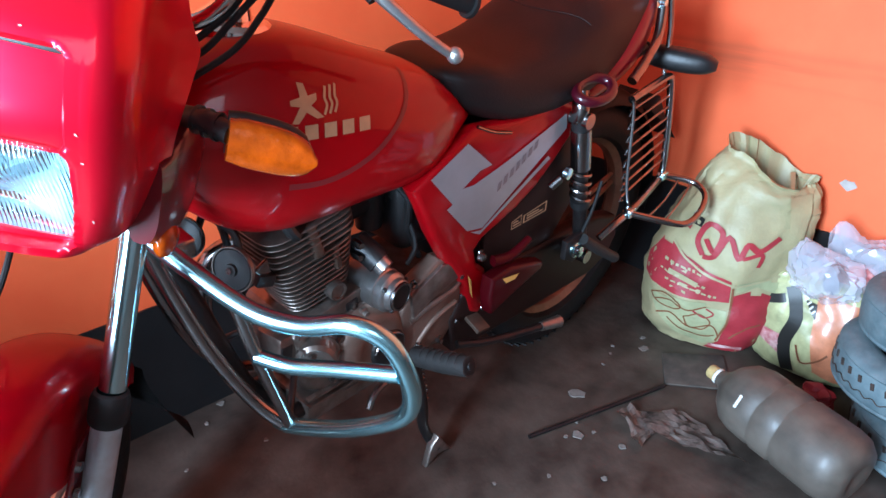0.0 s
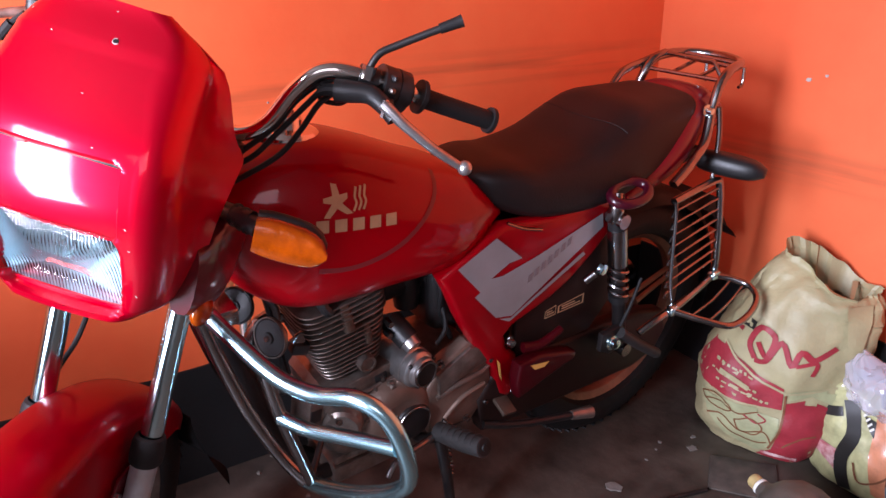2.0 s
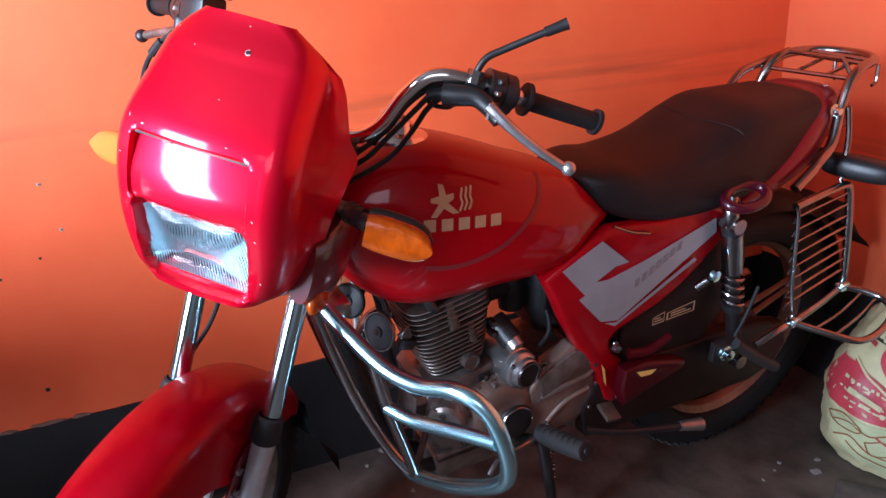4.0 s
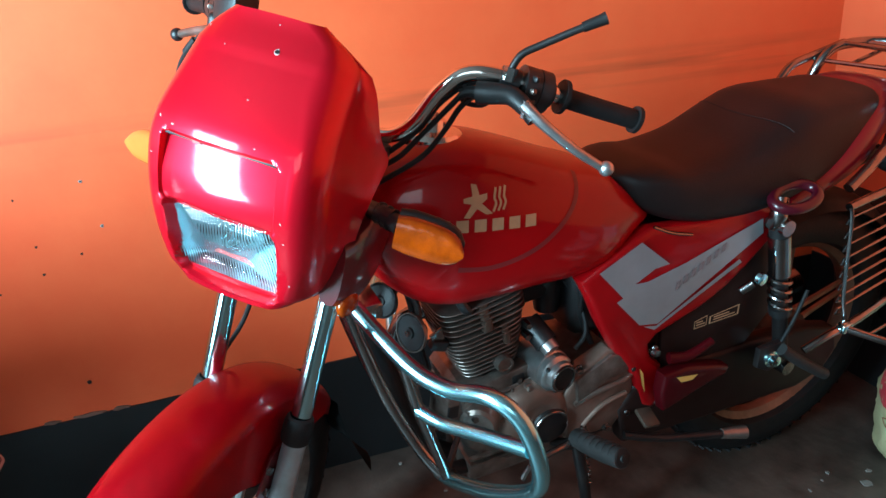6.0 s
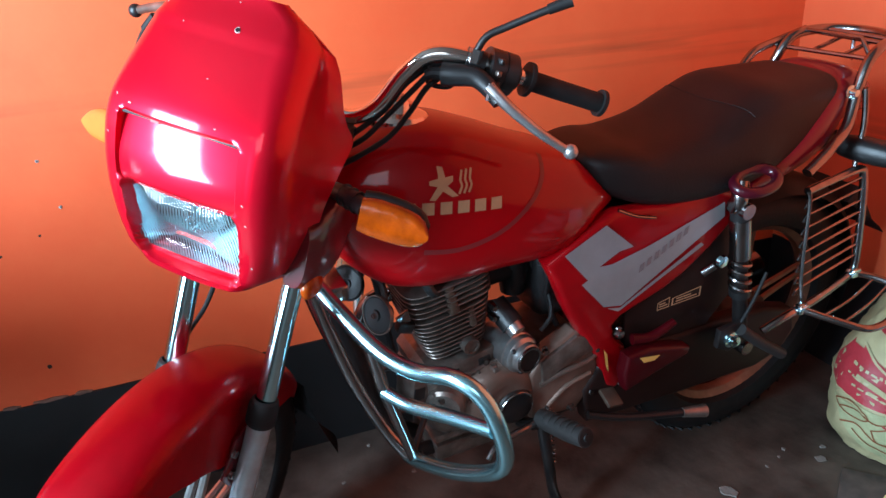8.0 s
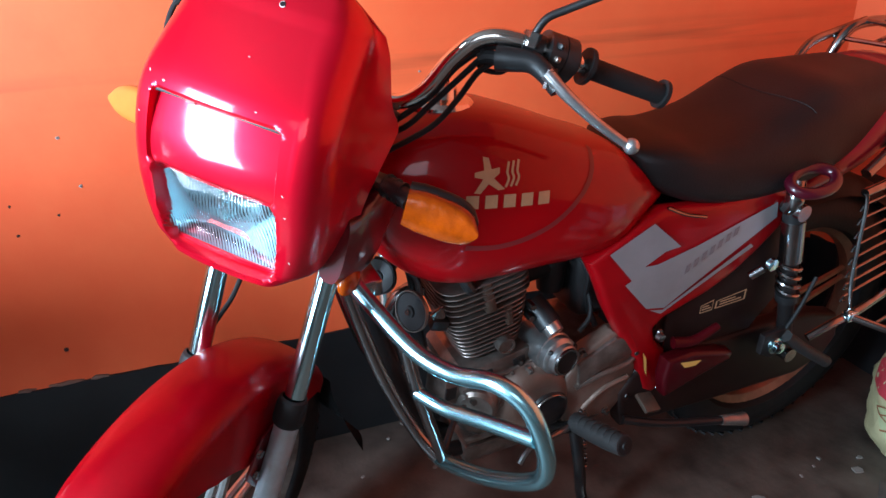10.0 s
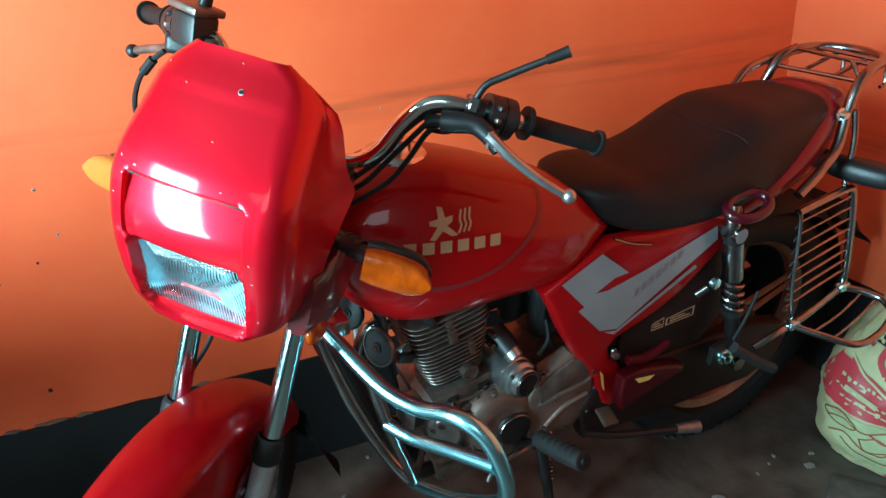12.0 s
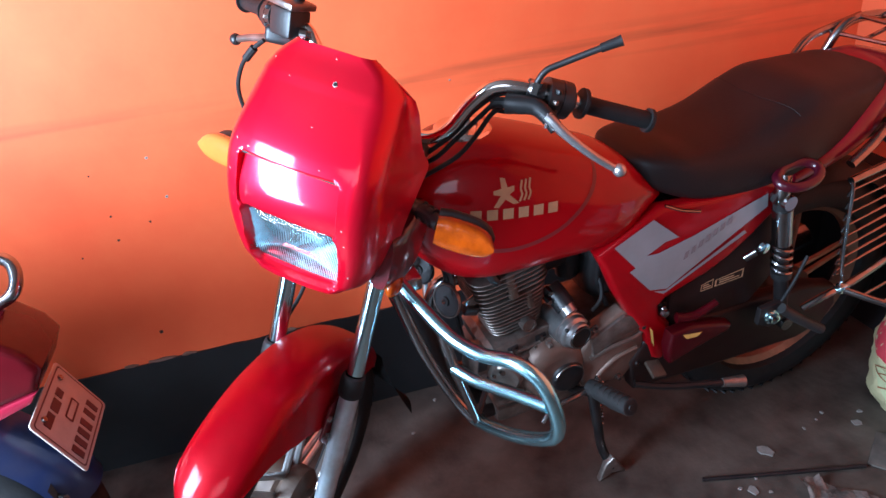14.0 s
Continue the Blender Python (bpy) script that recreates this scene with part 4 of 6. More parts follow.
for side in (-1, 1):
    peg = part("rider_peg", tube([(-0.632, side * 0.14, 0.338), (-0.625, side * 0.21, 0.362), (-0.617, side * 0.258, 0.382)], 0.019, 16, 4), PEG, bike, "ribbed grey rubber rider peg")
    for k in range(6):
        f = 0.15 + 0.13 * k
        c = Vector((-0.632 + 0.015 * f, side * (0.14 + 0.118 * f), 0.338 + 0.044 * f))
        part("peg_rib", tube([c, c + Vector((0.001, side * 0.006, 0.002))], 0.0202, 16, 1), PEG, peg)
    part("peg_end", lathe([(0.0, 0.0015), (0.006, 0.0015), (0.007, -0.001), (0.016, -0.0015), (0.0185, -0.004), (0.0185, -0.010), (0.0, -0.010)], 18), RUBBER, peg, m=Matrix.Translation((-0.6165, side * 0.260, 0.3828)) @ Vector((0.008, side * 0.048, 0.020)).to_track_quat("Z", "Y").to_matrix().to_4x4())
    part("peg_bracket", tube([(-0.64, side * 0.06, 0.27), (-0.638, side * 0.11, 0.30), (-0.632, side * 0.15, 0.34)], 0.011, 10), BLACK_PAINT, bike)
sd = part("side_stand", tube([(-0.605, -0.10, 0.29), (-0.598, -0.125, 0.19), (-0.563, -0.099, 0.065), (-0.543, -0.119, 0.003)], (0.013, 0.011), 12), BLACK_PAINT, bike, "dark steel side stand with a splayed foot")
part("stand_foot", slab([(-0.580, -0.027), (-0.565, 0.028), (-0.545, 0.045), (-0.531, 0.025), (-0.503, -0.024), (-0.525, -0.015), (-0.545, -0.011), (-0.560, -0.019)], -0.128, -0.110, 0.004), ALLOY, sd)
part("stand_spring", tube([(-0.59 + 0.004 * math.cos(k), -0.112 - 0.02 * k / 60 + 0.004 * math.sin(k), 0.28 - 0.09 * k / 60) for k in range(61)], 0.0016, 5, 1), CHROME_WORN, sd)

# crash guard, both sides
cg = part("crash_guard", block(0.05, 0.12, 0.03, bevel=0.006), CHROME_WORN, bike, "chrome tube crash guard round the engine", m=Matrix.Translation((-0.985, 0, 0.675)))
for side in (-1, 1):
    s = lambda pts: [(x, -side * y, z) for x, y, z in pts]
    part("guard_tube", tube(s([(-1.015, -0.04, 0.705), (-0.985, -0.095, 0.662), (-0.950, -0.165, 0.622), (-0.918, -0.225, 0.617), (-0.885, -0.285, 0.636), (-0.858, -0.325, 0.618), (-0.840, -0.345, 0.56), (-0.832, -0.342, 0.50), (-0.840, -0.315, 0.458), (-0.862, -0.25, 0.408), (-0.878, -0.185, 0.368), (-0.893, -0.125, 0.338), (-0.90, -0.10, 0.335)]), 0.0132, 18), GUARD_CHROME, cg)
    part("guard_tube", tube(s([(-1.018, -0.03, 0.695), (-0.998, -0.045, 0.60), (-0.965, -0.06, 0.48), (-0.925, -0.085, 0.38), (-0.895, -0.115, 0.335), (-0.875, -0.10, 0.315)]), 0.0115, 16), CHROME_WORN, cg)
    part("guard_bar", tube(s([(-0.945, -0.150, 0.532), (-0.918, -0.195, 0.527), (-0.885, -0.26, 0.545), (-0.848, -0.338, 0.566)]), 0.0118, 16), GUARD_CHROME, cg)
    part("guard_strut", tube(s([(-0.962, -0.145, 0.632), (-0.945, -0.148, 0.535), (-0.893, -0.128, 0.340)]), 0.0105, 14, 1), CHROME_WORN, cg)
    part("guard_brace", tube(s([(-0.90, -0.13, 0.345), (-0.83, -0.06, 0.40)]), 0.006, 10, 1), BLACK_PAINT, cg)

# ---- steered front end, built straight ahead and turned with FORK ----
# slider alloy, lightened and blued with the cyan light that falls on it
SILVER_PAINT = material("cyan_lit_fork_silver", (0.60, 0.72, 0.78), 0.3, 0.6, vary=0.25, scale=18, dust=0.35)
for side in (-1, 1):
    y = -0.092 if side < 0 else 0.074
    leg = part("fork_tube", tube([(-0.058, y, 0.26), (-0.092, y, -0.03)], 0.0158, 20, 1), CHROME, bike, "chrome fork tube", m=FORK)
    part("dust_boot", lathe([(0.0165, 0.022), (0.0205, 0.019), (0.0230, 0.010), (0.0236, -0.012), (0.0225, -0.020), (0.0200, -0.023)], 24), RUBBER, leg, m=FORK @ pose(-0.096, y, -0.045, 0, 6, 0))
    part("fork_slider", tube([(-0.097, y, -0.06), (-0.136, y, -0.30)], 0.0182, 20, 1), SILVER_PAINT, leg, "dull alloy fork slider", m=FORK)
    part("axle_clamp", block(0.055, 0.034, 0.05, bevel=0.012, seg=3), ALLOY, leg, m=FORK @ Matrix.Translation((-0.138, y, -0.325)))
part("triple_clamp", block(0.07, 0.24, 0.03, bevel=0.01), BLACK_PAINT, bike, m=FORK @ Matrix.Translation((-0.04, 0, 0.22)))
part("top_clamp", block(0.07, 0.23, 0.022, bevel=0.008), ALLOY, bike, m=FORK @ Matrix.Translation((-0.03, 0, 0.385)))
part("steering_stem", tube([(0, 0, 0.20), (0, 0, 0.39)], 0.024, 16, 1), BLACK_PAINT, bike, m=FORK)

# front mudguard
AX, AZ = -0.148, -0.322
SKIRT = [(150, 0.322), (135, 0.312), (130, 0.300), (121, 0.270), (108, 0.225), (90, 0.190), (75, 0.180), (60, 0.225), (45, 0.290), (34, 0.300)]
bm, rows = bmesh.new(), []
for k in range(49):
    f = k / 48
    deg = 144 - 108 * f
    a = radians(deg)
    nose = math.sqrt(max(0.0, 1 - max(0.0, 1 - f / 0.16) ** 2.2))
    heel = math.sqrt(max(0.0, 1 - max(0.0, 1 - (1 - f) / 0.07) ** 2))
    taper = (0.30 + 0.70 * nose) * (0.6 + 0.4 * heel)
    skirt = next(p + (q - p) * (a1 - deg) / (a1 - a2) for (a1, p), (a2, q) in zip(SKIRT, SKIRT[1:]) if a2 <= deg <= a1)
    row = []
    for j in range(33):
        u = -1 + 2 * j / 32
        au = abs(u)
        if au < 0.66:
            t = au / 0.66 * math.pi / 2
            w, r = 0.061 * math.sin(t) ** 0.95 * taper, 0.336 - 0.029 * (1 - math.cos(t)) ** 1.1
        else:
            t = (au - 0.66) / 0.34
            w, r = (0.061 + 0.004 * t) * taper, 0.309 - max(0.0, 0.309 - skirt) * t * nose
        r -= 0.010 * (1 - nose)
        row.append(bm.verts.new((AX + r * math.cos(a), math.copysign(w, u), AZ + r * math.sin(a))))
    rows.append(row)
skin(bm, rows, False, False)
bmesh.ops.solidify(bm, geom=bm.faces[:], thickness=0.003)
fender = part("front_mudguard", bm, RED_GUARD, bike, "glossy red front mudguard", 50, m=FORK)
fb, rows = bmesh.new(), []
for k in range(9):
    f = k / 8
    lo_ = Vector((0.112 + 0.015 * f, -0.062 - 0.088 * f ** 1.5, -0.128 - 0.122 * f))
    hi_ = Vector((0.112 + 0.045 * f, 0.062 - 0.175 * f ** 1.8, -0.128 - 0.105 * f))
    rows.append([fb.verts.new(lo_.lerp(hi_, j / 6) + Vector((0.012 * math.sin(math.pi * j / 6), 0, 0))) for j in range(7)])
skin(fb, rows, False, False)
bmesh.ops.solidify(fb, geom=fb.faces[:], thickness=0.003)
part("mud_flap", fb, RUBBER, fender, "black pointed rubber mud flap", 50, m=FORK)
for side in (-1, 1):
    part("mudguard_bracket", slab([(-0.125, -0.09), (-0.065, -0.075), (-0.055, -0.13), (-0.085, -0.175), (-0.12, -0.185), (-0.150, -0.15)], side * 0.0680, side * 0.0725, 0.001), RED_DARK, fender, m=FORK)
    for z in (-0.105, -0.145):
        part("bracket_bolt", lathe([(0, -0.006), (0.006, -0.006), (0.007, 0), (0, 0)], 8, "y"), CHROME_WORN, fender, m=FORK @ Matrix.Translation((-0.132, side * 0.0740, z - 0.005)))

# fairing shell: level sections open to the back, with a scoop above the lamp and a recess for it
SECT = [(0.188, -0.194, 0.074, -0.120), (0.198, -0.205, 0.093, -0.106), (0.214, -0.213, 0.105, -0.106), (0.24, -0.224, 0.114, -0.118), (0.28, -0.240, 0.122, -0.128), (0.31, -0.249, 0.123, -0.120), (0.335, -0.254, 0.124, -0.106), (0.36, -0.256, 0.124, -0.088),
        (0.384, -0.256, 0.123, -0.067), (0.396, -0.254, 0.122, -0.072), (0.412, -0.247, 0.120, -0.092), (0.43, -0.238, 0.118, -0.104), (0.475, -0.212, 0.112, -0.118), (0.492, -0.201, 0.108, -0.127), (0.508, -0.190, 0.100, -0.136), (0.521, -0.180, 0.088, -0.146), (0.531, -0.172, 0.072, -0.152), (0.537, -0.167, 0.052, -0.154)]


def fairing_at(z):
    for a, b in zip(SECT, SECT[1:]):
        if a[0] <= z <= b[0]:
            f = (z - a[0]) / (b[0] - a[0])
            return [p + (q - p) * f for p, q in zip(a, b)]
    return SECT[0] if z < SECT[0][0] else SECT[-1]


def lamp_x(y, z):
    """The raked face of the headlamp glass."""
    return -0.231 + 0.36 * (0.303 - z) + 0.008 * (y / 0.08) ** 2


def rounded_gap(y, z, cy, cz, hy, hz, r):
    """How far a point lies outside a rounded rectangle."""
    qy, qz = abs(y - cy) - hy + r, abs(z - cz) - hz + r
    return math.hypot(max(qy, 0), max(qz, 0)) + min(max(qy, qz), 0) - r


def ease(v):
    v = min(1.0, max(0.0, v))
    return v * v * (3 - 2 * v)


def smooth_at(z, k, span=0.018):
    return sum(fairing_at(z + span * i / 4)[k] for i in range(-4, 5)) / 9


def fairing_row(z):
    xf, w = smooth_at(z, 1), smooth_at(z, 2, 0.008)
    xb = smooth_at(z, 3, 0.006)
    half, flat = [], min(0.094 - 0.020 * ease((z - 0.40) / 0.08), w - 0.022)
    for k in range(53):
        y = flat * k / 52
        half.append((xf + 0.011 * (y / 0.1) ** 2, y))
    x0, y0 = half[-1]
    rc = w - flat
    for k in range(1, 10):
        a = k / 9 * math.pi / 2
        half.append((x0 + min(0.042, 0.75 * (xb - x0)) * (1 - math.cos(a)), y0 + rc * math.sin(a)))
    x1 = half[-1][0]
    for k in range(1, 9):
        f = k / 8
        half.append((x1 + (xb - x1) * f, w + 0.007 * f - 0.004 * math.sin(math.pi * f)))
    return [(x, -y) for x, y in half[:0:-1]] + half


def fairing_x(x, y, z):
    """The scoop, deepest under its lip, and the lamp recess, pressed into the face."""
    scoop = rounded_gap(y, z, 0.001, 0.348, 0.086, 0.046, 0.014)
    x += ease(-scoop / 0.0034) * (0.0055 + 0.007 * ease((z - 0.306) / 0.055) - 0.0055 * math.sin(math.pi * ease((z - 0.302) / 0.092)))
    opening = rounded_gap(y, z, -0.001, 0.2535, 0.0865 - 0.12 * max(0.0, 0.26 - z), 0.0580, 0.020)
    t = ease(-opening / 0.005)
    return x + (lamp_x(y, z) + 0.005 - x) * t if lamp_x(y, z) + 0.005 > x else x


LENS = (-0.001, 0.2545, 0.0815, 0.0500, 0.018)
bm, rows = bmesh.new(), []
zs = [0.188 + 0.0018 * i for i in range(125)] + [0.413 + 0.005 * i for i in range(1, 25)] + [0.537]
for z in zs:
    row = []
    for x, y in fairing_row(z):
        dz = 0.0
        if z > 0.49:
            dz = -0.024 * (abs(y) / 0.12) ** 3 * (z - 0.49) / 0.047 + 0.003
        if z < 0.214:
            dz = 0.020 * (abs(y) / 0.11) ** 4 * (0.214 - z) / 0.03 - 0.10 * max(0.0, x + 0.16) * (0.214 - z) / 0.03
        row.append(bm.verts.new((fairing_x(x, y, z) if x < -0.16 else x, y if y < 0.06 else 0.06 + (y - 0.06) * 0.79, z + dz)))
    rows.append(row)
for a, b in zip(rows, rows[1:]):
    for j in range(len(a) - 1):
        cy, cz = (a[j].co.y + a[j + 1].co.y) / 2, (a[j].co.z + b[j].co.z) / 2
        if not (a[j].co.x < -0.15 and rounded_gap(cy, cz, *LENS) < -0.005):
            bm.faces.new((a[j], a[j + 1], b[j + 1], b[j]))
bmesh.ops.delete(bm, geom=[v for v in bm.verts if not v.link_faces], context="VERTS")
bmesh.ops.solidify(bm, geom=bm.faces[:], thickness=0.0035)
FACE = FORK @ Matrix.Translation((0, -0.008, 0))
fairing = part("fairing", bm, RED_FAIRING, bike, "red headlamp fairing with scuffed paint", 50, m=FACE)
# dark slot under the lip of the scoop, with a torn end of tape in it
slot = part("slot", block(0.012, 0.160, 0.0048, bevel=0.0012), BLACK, fairing, "narrow dark air slot", m=FACE @ Matrix.Translation((-0.2405, 0, 0.3885)))
part("slot_tab", block(0.004, 0.012, 0.004, bevel=0.001), material("worn_tab", (0.42, 0.12, 0.10), 0.6), slot, m=FACE @ Matrix.Translation((-0.2465, 0.030, 0.3875)))

# headlamp: dark surround, bowl, ribbed glass
GLASS = material("lamp_glass", (0.78, 0.94, 0.96), 0.05, 0.0, trans=1.0, bump=0.0)
gn, gl = GLASS.node_tree.nodes, GLASS.node_tree.links
gp = gn["Principled BSDF"]
gp.inputs["IOR"].default_value = 1.45
wave = gn.new("ShaderNodeTexWave")
wave.inputs["Scale"].default_value, wave.inputs["Distortion"].default_value = 78.0, 1.2
wave.bands_direction = "Y"
gtc = gn.new("ShaderNodeTexCoord")
gmap = gn.new("ShaderNodeMapping")
gmap.inputs["Rotation"].default_value = (0, 0, radians(-50))
gl.new(gtc.outputs["Object"], gmap.inputs[0])
gl.new(gmap.outputs[0], wave.inputs["Vector"])
gb = gn.new("ShaderNodeBump")
gb.inputs["Strength"].default_value, gb.inputs["Distance"].default_value = 0.20, 0.002
gl.new(wave.outputs[1], gb.inputs["Height"])
gl.new(gb.outputs[0], gp.inputs["Normal"])
BOWL = material("lamp_bowl", (0.42, 0.53, 0.56), 0.30, 0.9, vary=0.2, scale=30, bump=0.15, bump_scale=60)


def lamp_outline(w, z0, z1, cut=0.018, k=5):
    pts = []
    for cx, cz, a0 in ((w - cut, z1 - cut, 0), (-w + cut, z1 - cut, 90), (-w + cut, z0 + cut, 180), (w - cut, z0 + cut, 270)):
        pts += [(cx + cut * math.cos(radians(a0 + 90 * i / k)), cz + cut * math.sin(radians(a0 + 90 * i / k))) for i in range(k + 1)]
    return pts


bm = bmesh.new()
rings = []
for s, d in ((1.0, 0.008), (0.97, 0.016), (0.80, 0.040), (0.5, 0.062), (0.2, 0.072)):
    rings.append([bm.verts.new((lamp_x(a, b) + d, a * s - 0.001, 0.2545 + (b - 0.2545) * s)) for a, b in lamp_outline(0.0795, 0.2060, 0.3030, 0.018)])
skin(bm, rings, True, True)
bmesh.ops.delete(bm, geom=[f for f in bm.faces if len(f.verts) > 4 and f.calc_center_median().x < -0.19], context="FACES_ONLY")
bowl = part("lamp_bowl", bm, BOWL, fairing, "mirrored lamp bowl", 60, m=FACE)
part("bulb", lathe([(0, 0.022), (0.006, 0.020), (0.009, 0.012), (0.009, 0), (0.007, -0.015)], 16), GLASS, bowl, m=FACE @ pose(-0.178, 0, 0.268, 0, -90, 0))
bm = bmesh.new()
rings = []
for s, d in ((1.0, 0.005), (1.0, 0.0), (0.96, -0.002), (0.6, -0.004), (0.25, -0.005)):
    rings.append([bm.verts.new((lamp_x(a, b) + d, a * s - 0.001, 0.2545 + (b - 0.2545) * s)) for a, b in lamp_outline(0.0815, 0.2045, 0.3045, 0.018)])
skin(bm, rings, True, True)
lens = part("headlamp_glass", bm, GLASS, fairing, "clear ribbed headlamp glass", 60, m=FACE)
lens.visible_shadow = False

# chipped paint on the fairing
CHIPPED = material("bare_primer_chip", (0.52, 0.38, 0.36), 0.6, vary=0.2, scale=90)
fair_me = fairing.data
fair_tree = BVHTree.FromPolygons([FACE.inverted() @ v.co for v in fair_me.vertices], [tuple(p.vertices) for p in fair_me.polygons])
chips = [(0.040, 0.497, 0.0012, 40), (-0.015, 0.531, 0.0012, 10), (0.075, 0.512, 0.0012, 80), (-0.02, 0.448, 0.0013, 5), (0.085, 0.405, 0.0016, 60), (0.062, 0.4005, 0.0022, 0),
         (-0.05, 0.402, 0.0013, 0), (-0.092, 0.325, 0.0016, 50), (-0.096, 0.30, 0.0014, 10), (-0.099, 0.24, 0.0016, 80), (0.096, 0.23, 0.0018, 30), (-0.07, 0.205, 0.0014, 0), (0.09, 0.36, 0.0013, 20)]
for y, z, s_, turn in chips:
    bm = bmesh.new()
    k = 9
    vs = []
    for q in range(k):
        a = 2 * math.pi * q / k
        r_ = s_ * (0.7 + 0.4 * noise.noise((q * 1.7, y * 50, z * 50)))
        c, d_ = r_ * math.cos(a) * 1.5, r_ * math.sin(a) * 0.7
        t_ = radians(turn)
        vs.append(bm.verts.new((-0.5, y + c * math.cos(t_) - d_ * math.sin(t_), z + c * math.sin(t_) + d_ * math.cos(t_))))
    bm.faces.new(vs)
    ok = True
    for v in bm.verts:
        hit = fair_tree.ray_cast(v.co, Vector((1, 0, 0)))
        ok = ok and hit[0] is not None
        if hit[0] is not None:
            v.co = hit[0] - Vector((0.0012, 0, 0))
    if ok:
        part("paint_chip", bm, CHIPPED, fairing, smooth=0, m=FACE)
hit = fair_tree.ray_cast(Vector((-0.5, -0.028, 0.503)), Vector((1, 0, 0)))
if hit[0] is not None:
    turn = Vector(hit[1]).to_track_quat("Z", "Y").to_matrix().to_4x4()
    at = FACE @ Matrix.Translation(hit[0]) @ turn
    part("badge_hole", lathe([(0, 0.0006), (0.0028, 0.0006), (0.0028, -0.002)], 12), BLACK, fairing, m=at)
    part("chipped_ring", lathe([(0.0028, 0.0005), (0.0030, 0.0010), (0.0037, 0.0008), (0.0041, 0.0)], 14, a0=70, a1=330), CHIPPED, fairing, m=at)


# inner dark pods of the fairing that carry the indicators
for side in (-1, 1):
    part("fairing_pod", loft([(-0.145, 0.016, 0.30, 0.205), (-0.11, 0.024, 0.315, 0.195), (-0.06, 0.026, 0.325, 0.205), (-0.02, 0.02, 0.32, 0.25)], 3, 20, 4, 0.5), RED_DARK, fairing, "dark red fairing pod", 60, m=FORK @ Matrix.Translation((0, side * 0.125, -0.01)))
    lensmat = AMBER if side < 0 else AMBER_PALE
    y0 = 0.188 if side < 0 else 0.158
    I = FORK @ pose(-0.112, side * y0, 0.318, 0, 0, -17 * side)
    stem = part("indicator_stem", tube([(-0.072, side * (y0 - 0.060), 0.318), (-0.095, side * (y0 - 0.030), 0.324), (-0.110, side * (y0 + 0.004), 0.320)], 0.012, 14), BLACK, fairing, m=FORK)
    for k in range(3):
        yy = y0 - 0.038 + 0.012 * k
        part("stem_ridge", tube([(-0.088 - 0.006 * k, side * yy, 0.322), (-0.089 - 0.006 * k, side * (yy + 0.004), 0.322)], 0.0155, 14, 1), BLACK, stem, m=FORK)

    def pod(x0, x1, s, z_off=0.0):
        """A tapered lamp body that points outwards."""
        b2, rg = bmesh.new(), []
        for k in range(12):
            f = k / 11
            e = math.sqrt(max(0.0, 1 - (max(0.0, f - 0.3) / 0.705) ** 3.6)) * (0.86 + 0.14 * min(1, f * 5))
            h, cy = 0.026 * e * s + 0.001, side * 0.090 * f
            rg.append([b2.verts.new((x0 + (x1 - x0) * (0.5 - 0.5 * math.copysign(abs(math.cos(a)) ** 0.7, math.cos(a))) * (0.45 + 0.55 * e), cy, h * math.copysign(abs(math.sin(a)) ** 0.7, math.sin(a)) - 0.008 * f + z_off)) for a in [2 * math.pi * q / 24 for q in range(24)]])
        return skin(b2, rg, True, True)
    part("indicator_lens", pod(-0.028, 0.003, 0.92), lensmat, stem, "amber indicator lens" if side < 0 else "faded amber indicator lens", 60, m=I)
    part("indicator_housing", pod(0.0, 0.020, 0.96), BLACK, stem, "black indicator housing", 60, m=I @ Matrix.Translation((0.003, 0, 0.001)))

    rb = bmesh.new()
    bmesh.ops.create_uvsphere(rb, u_segments=20, v_segments=12, radius=1.0)
    bmesh.ops.scale(rb, vec=(0.024, 0.012, 0.020), verts=rb.verts)
    part("reflector", rb, AMBER, fairing, "round amber reflector under the fairing", 60, m=FORK @ Matrix.Translation((-0.112, side * 0.140, 0.192)))
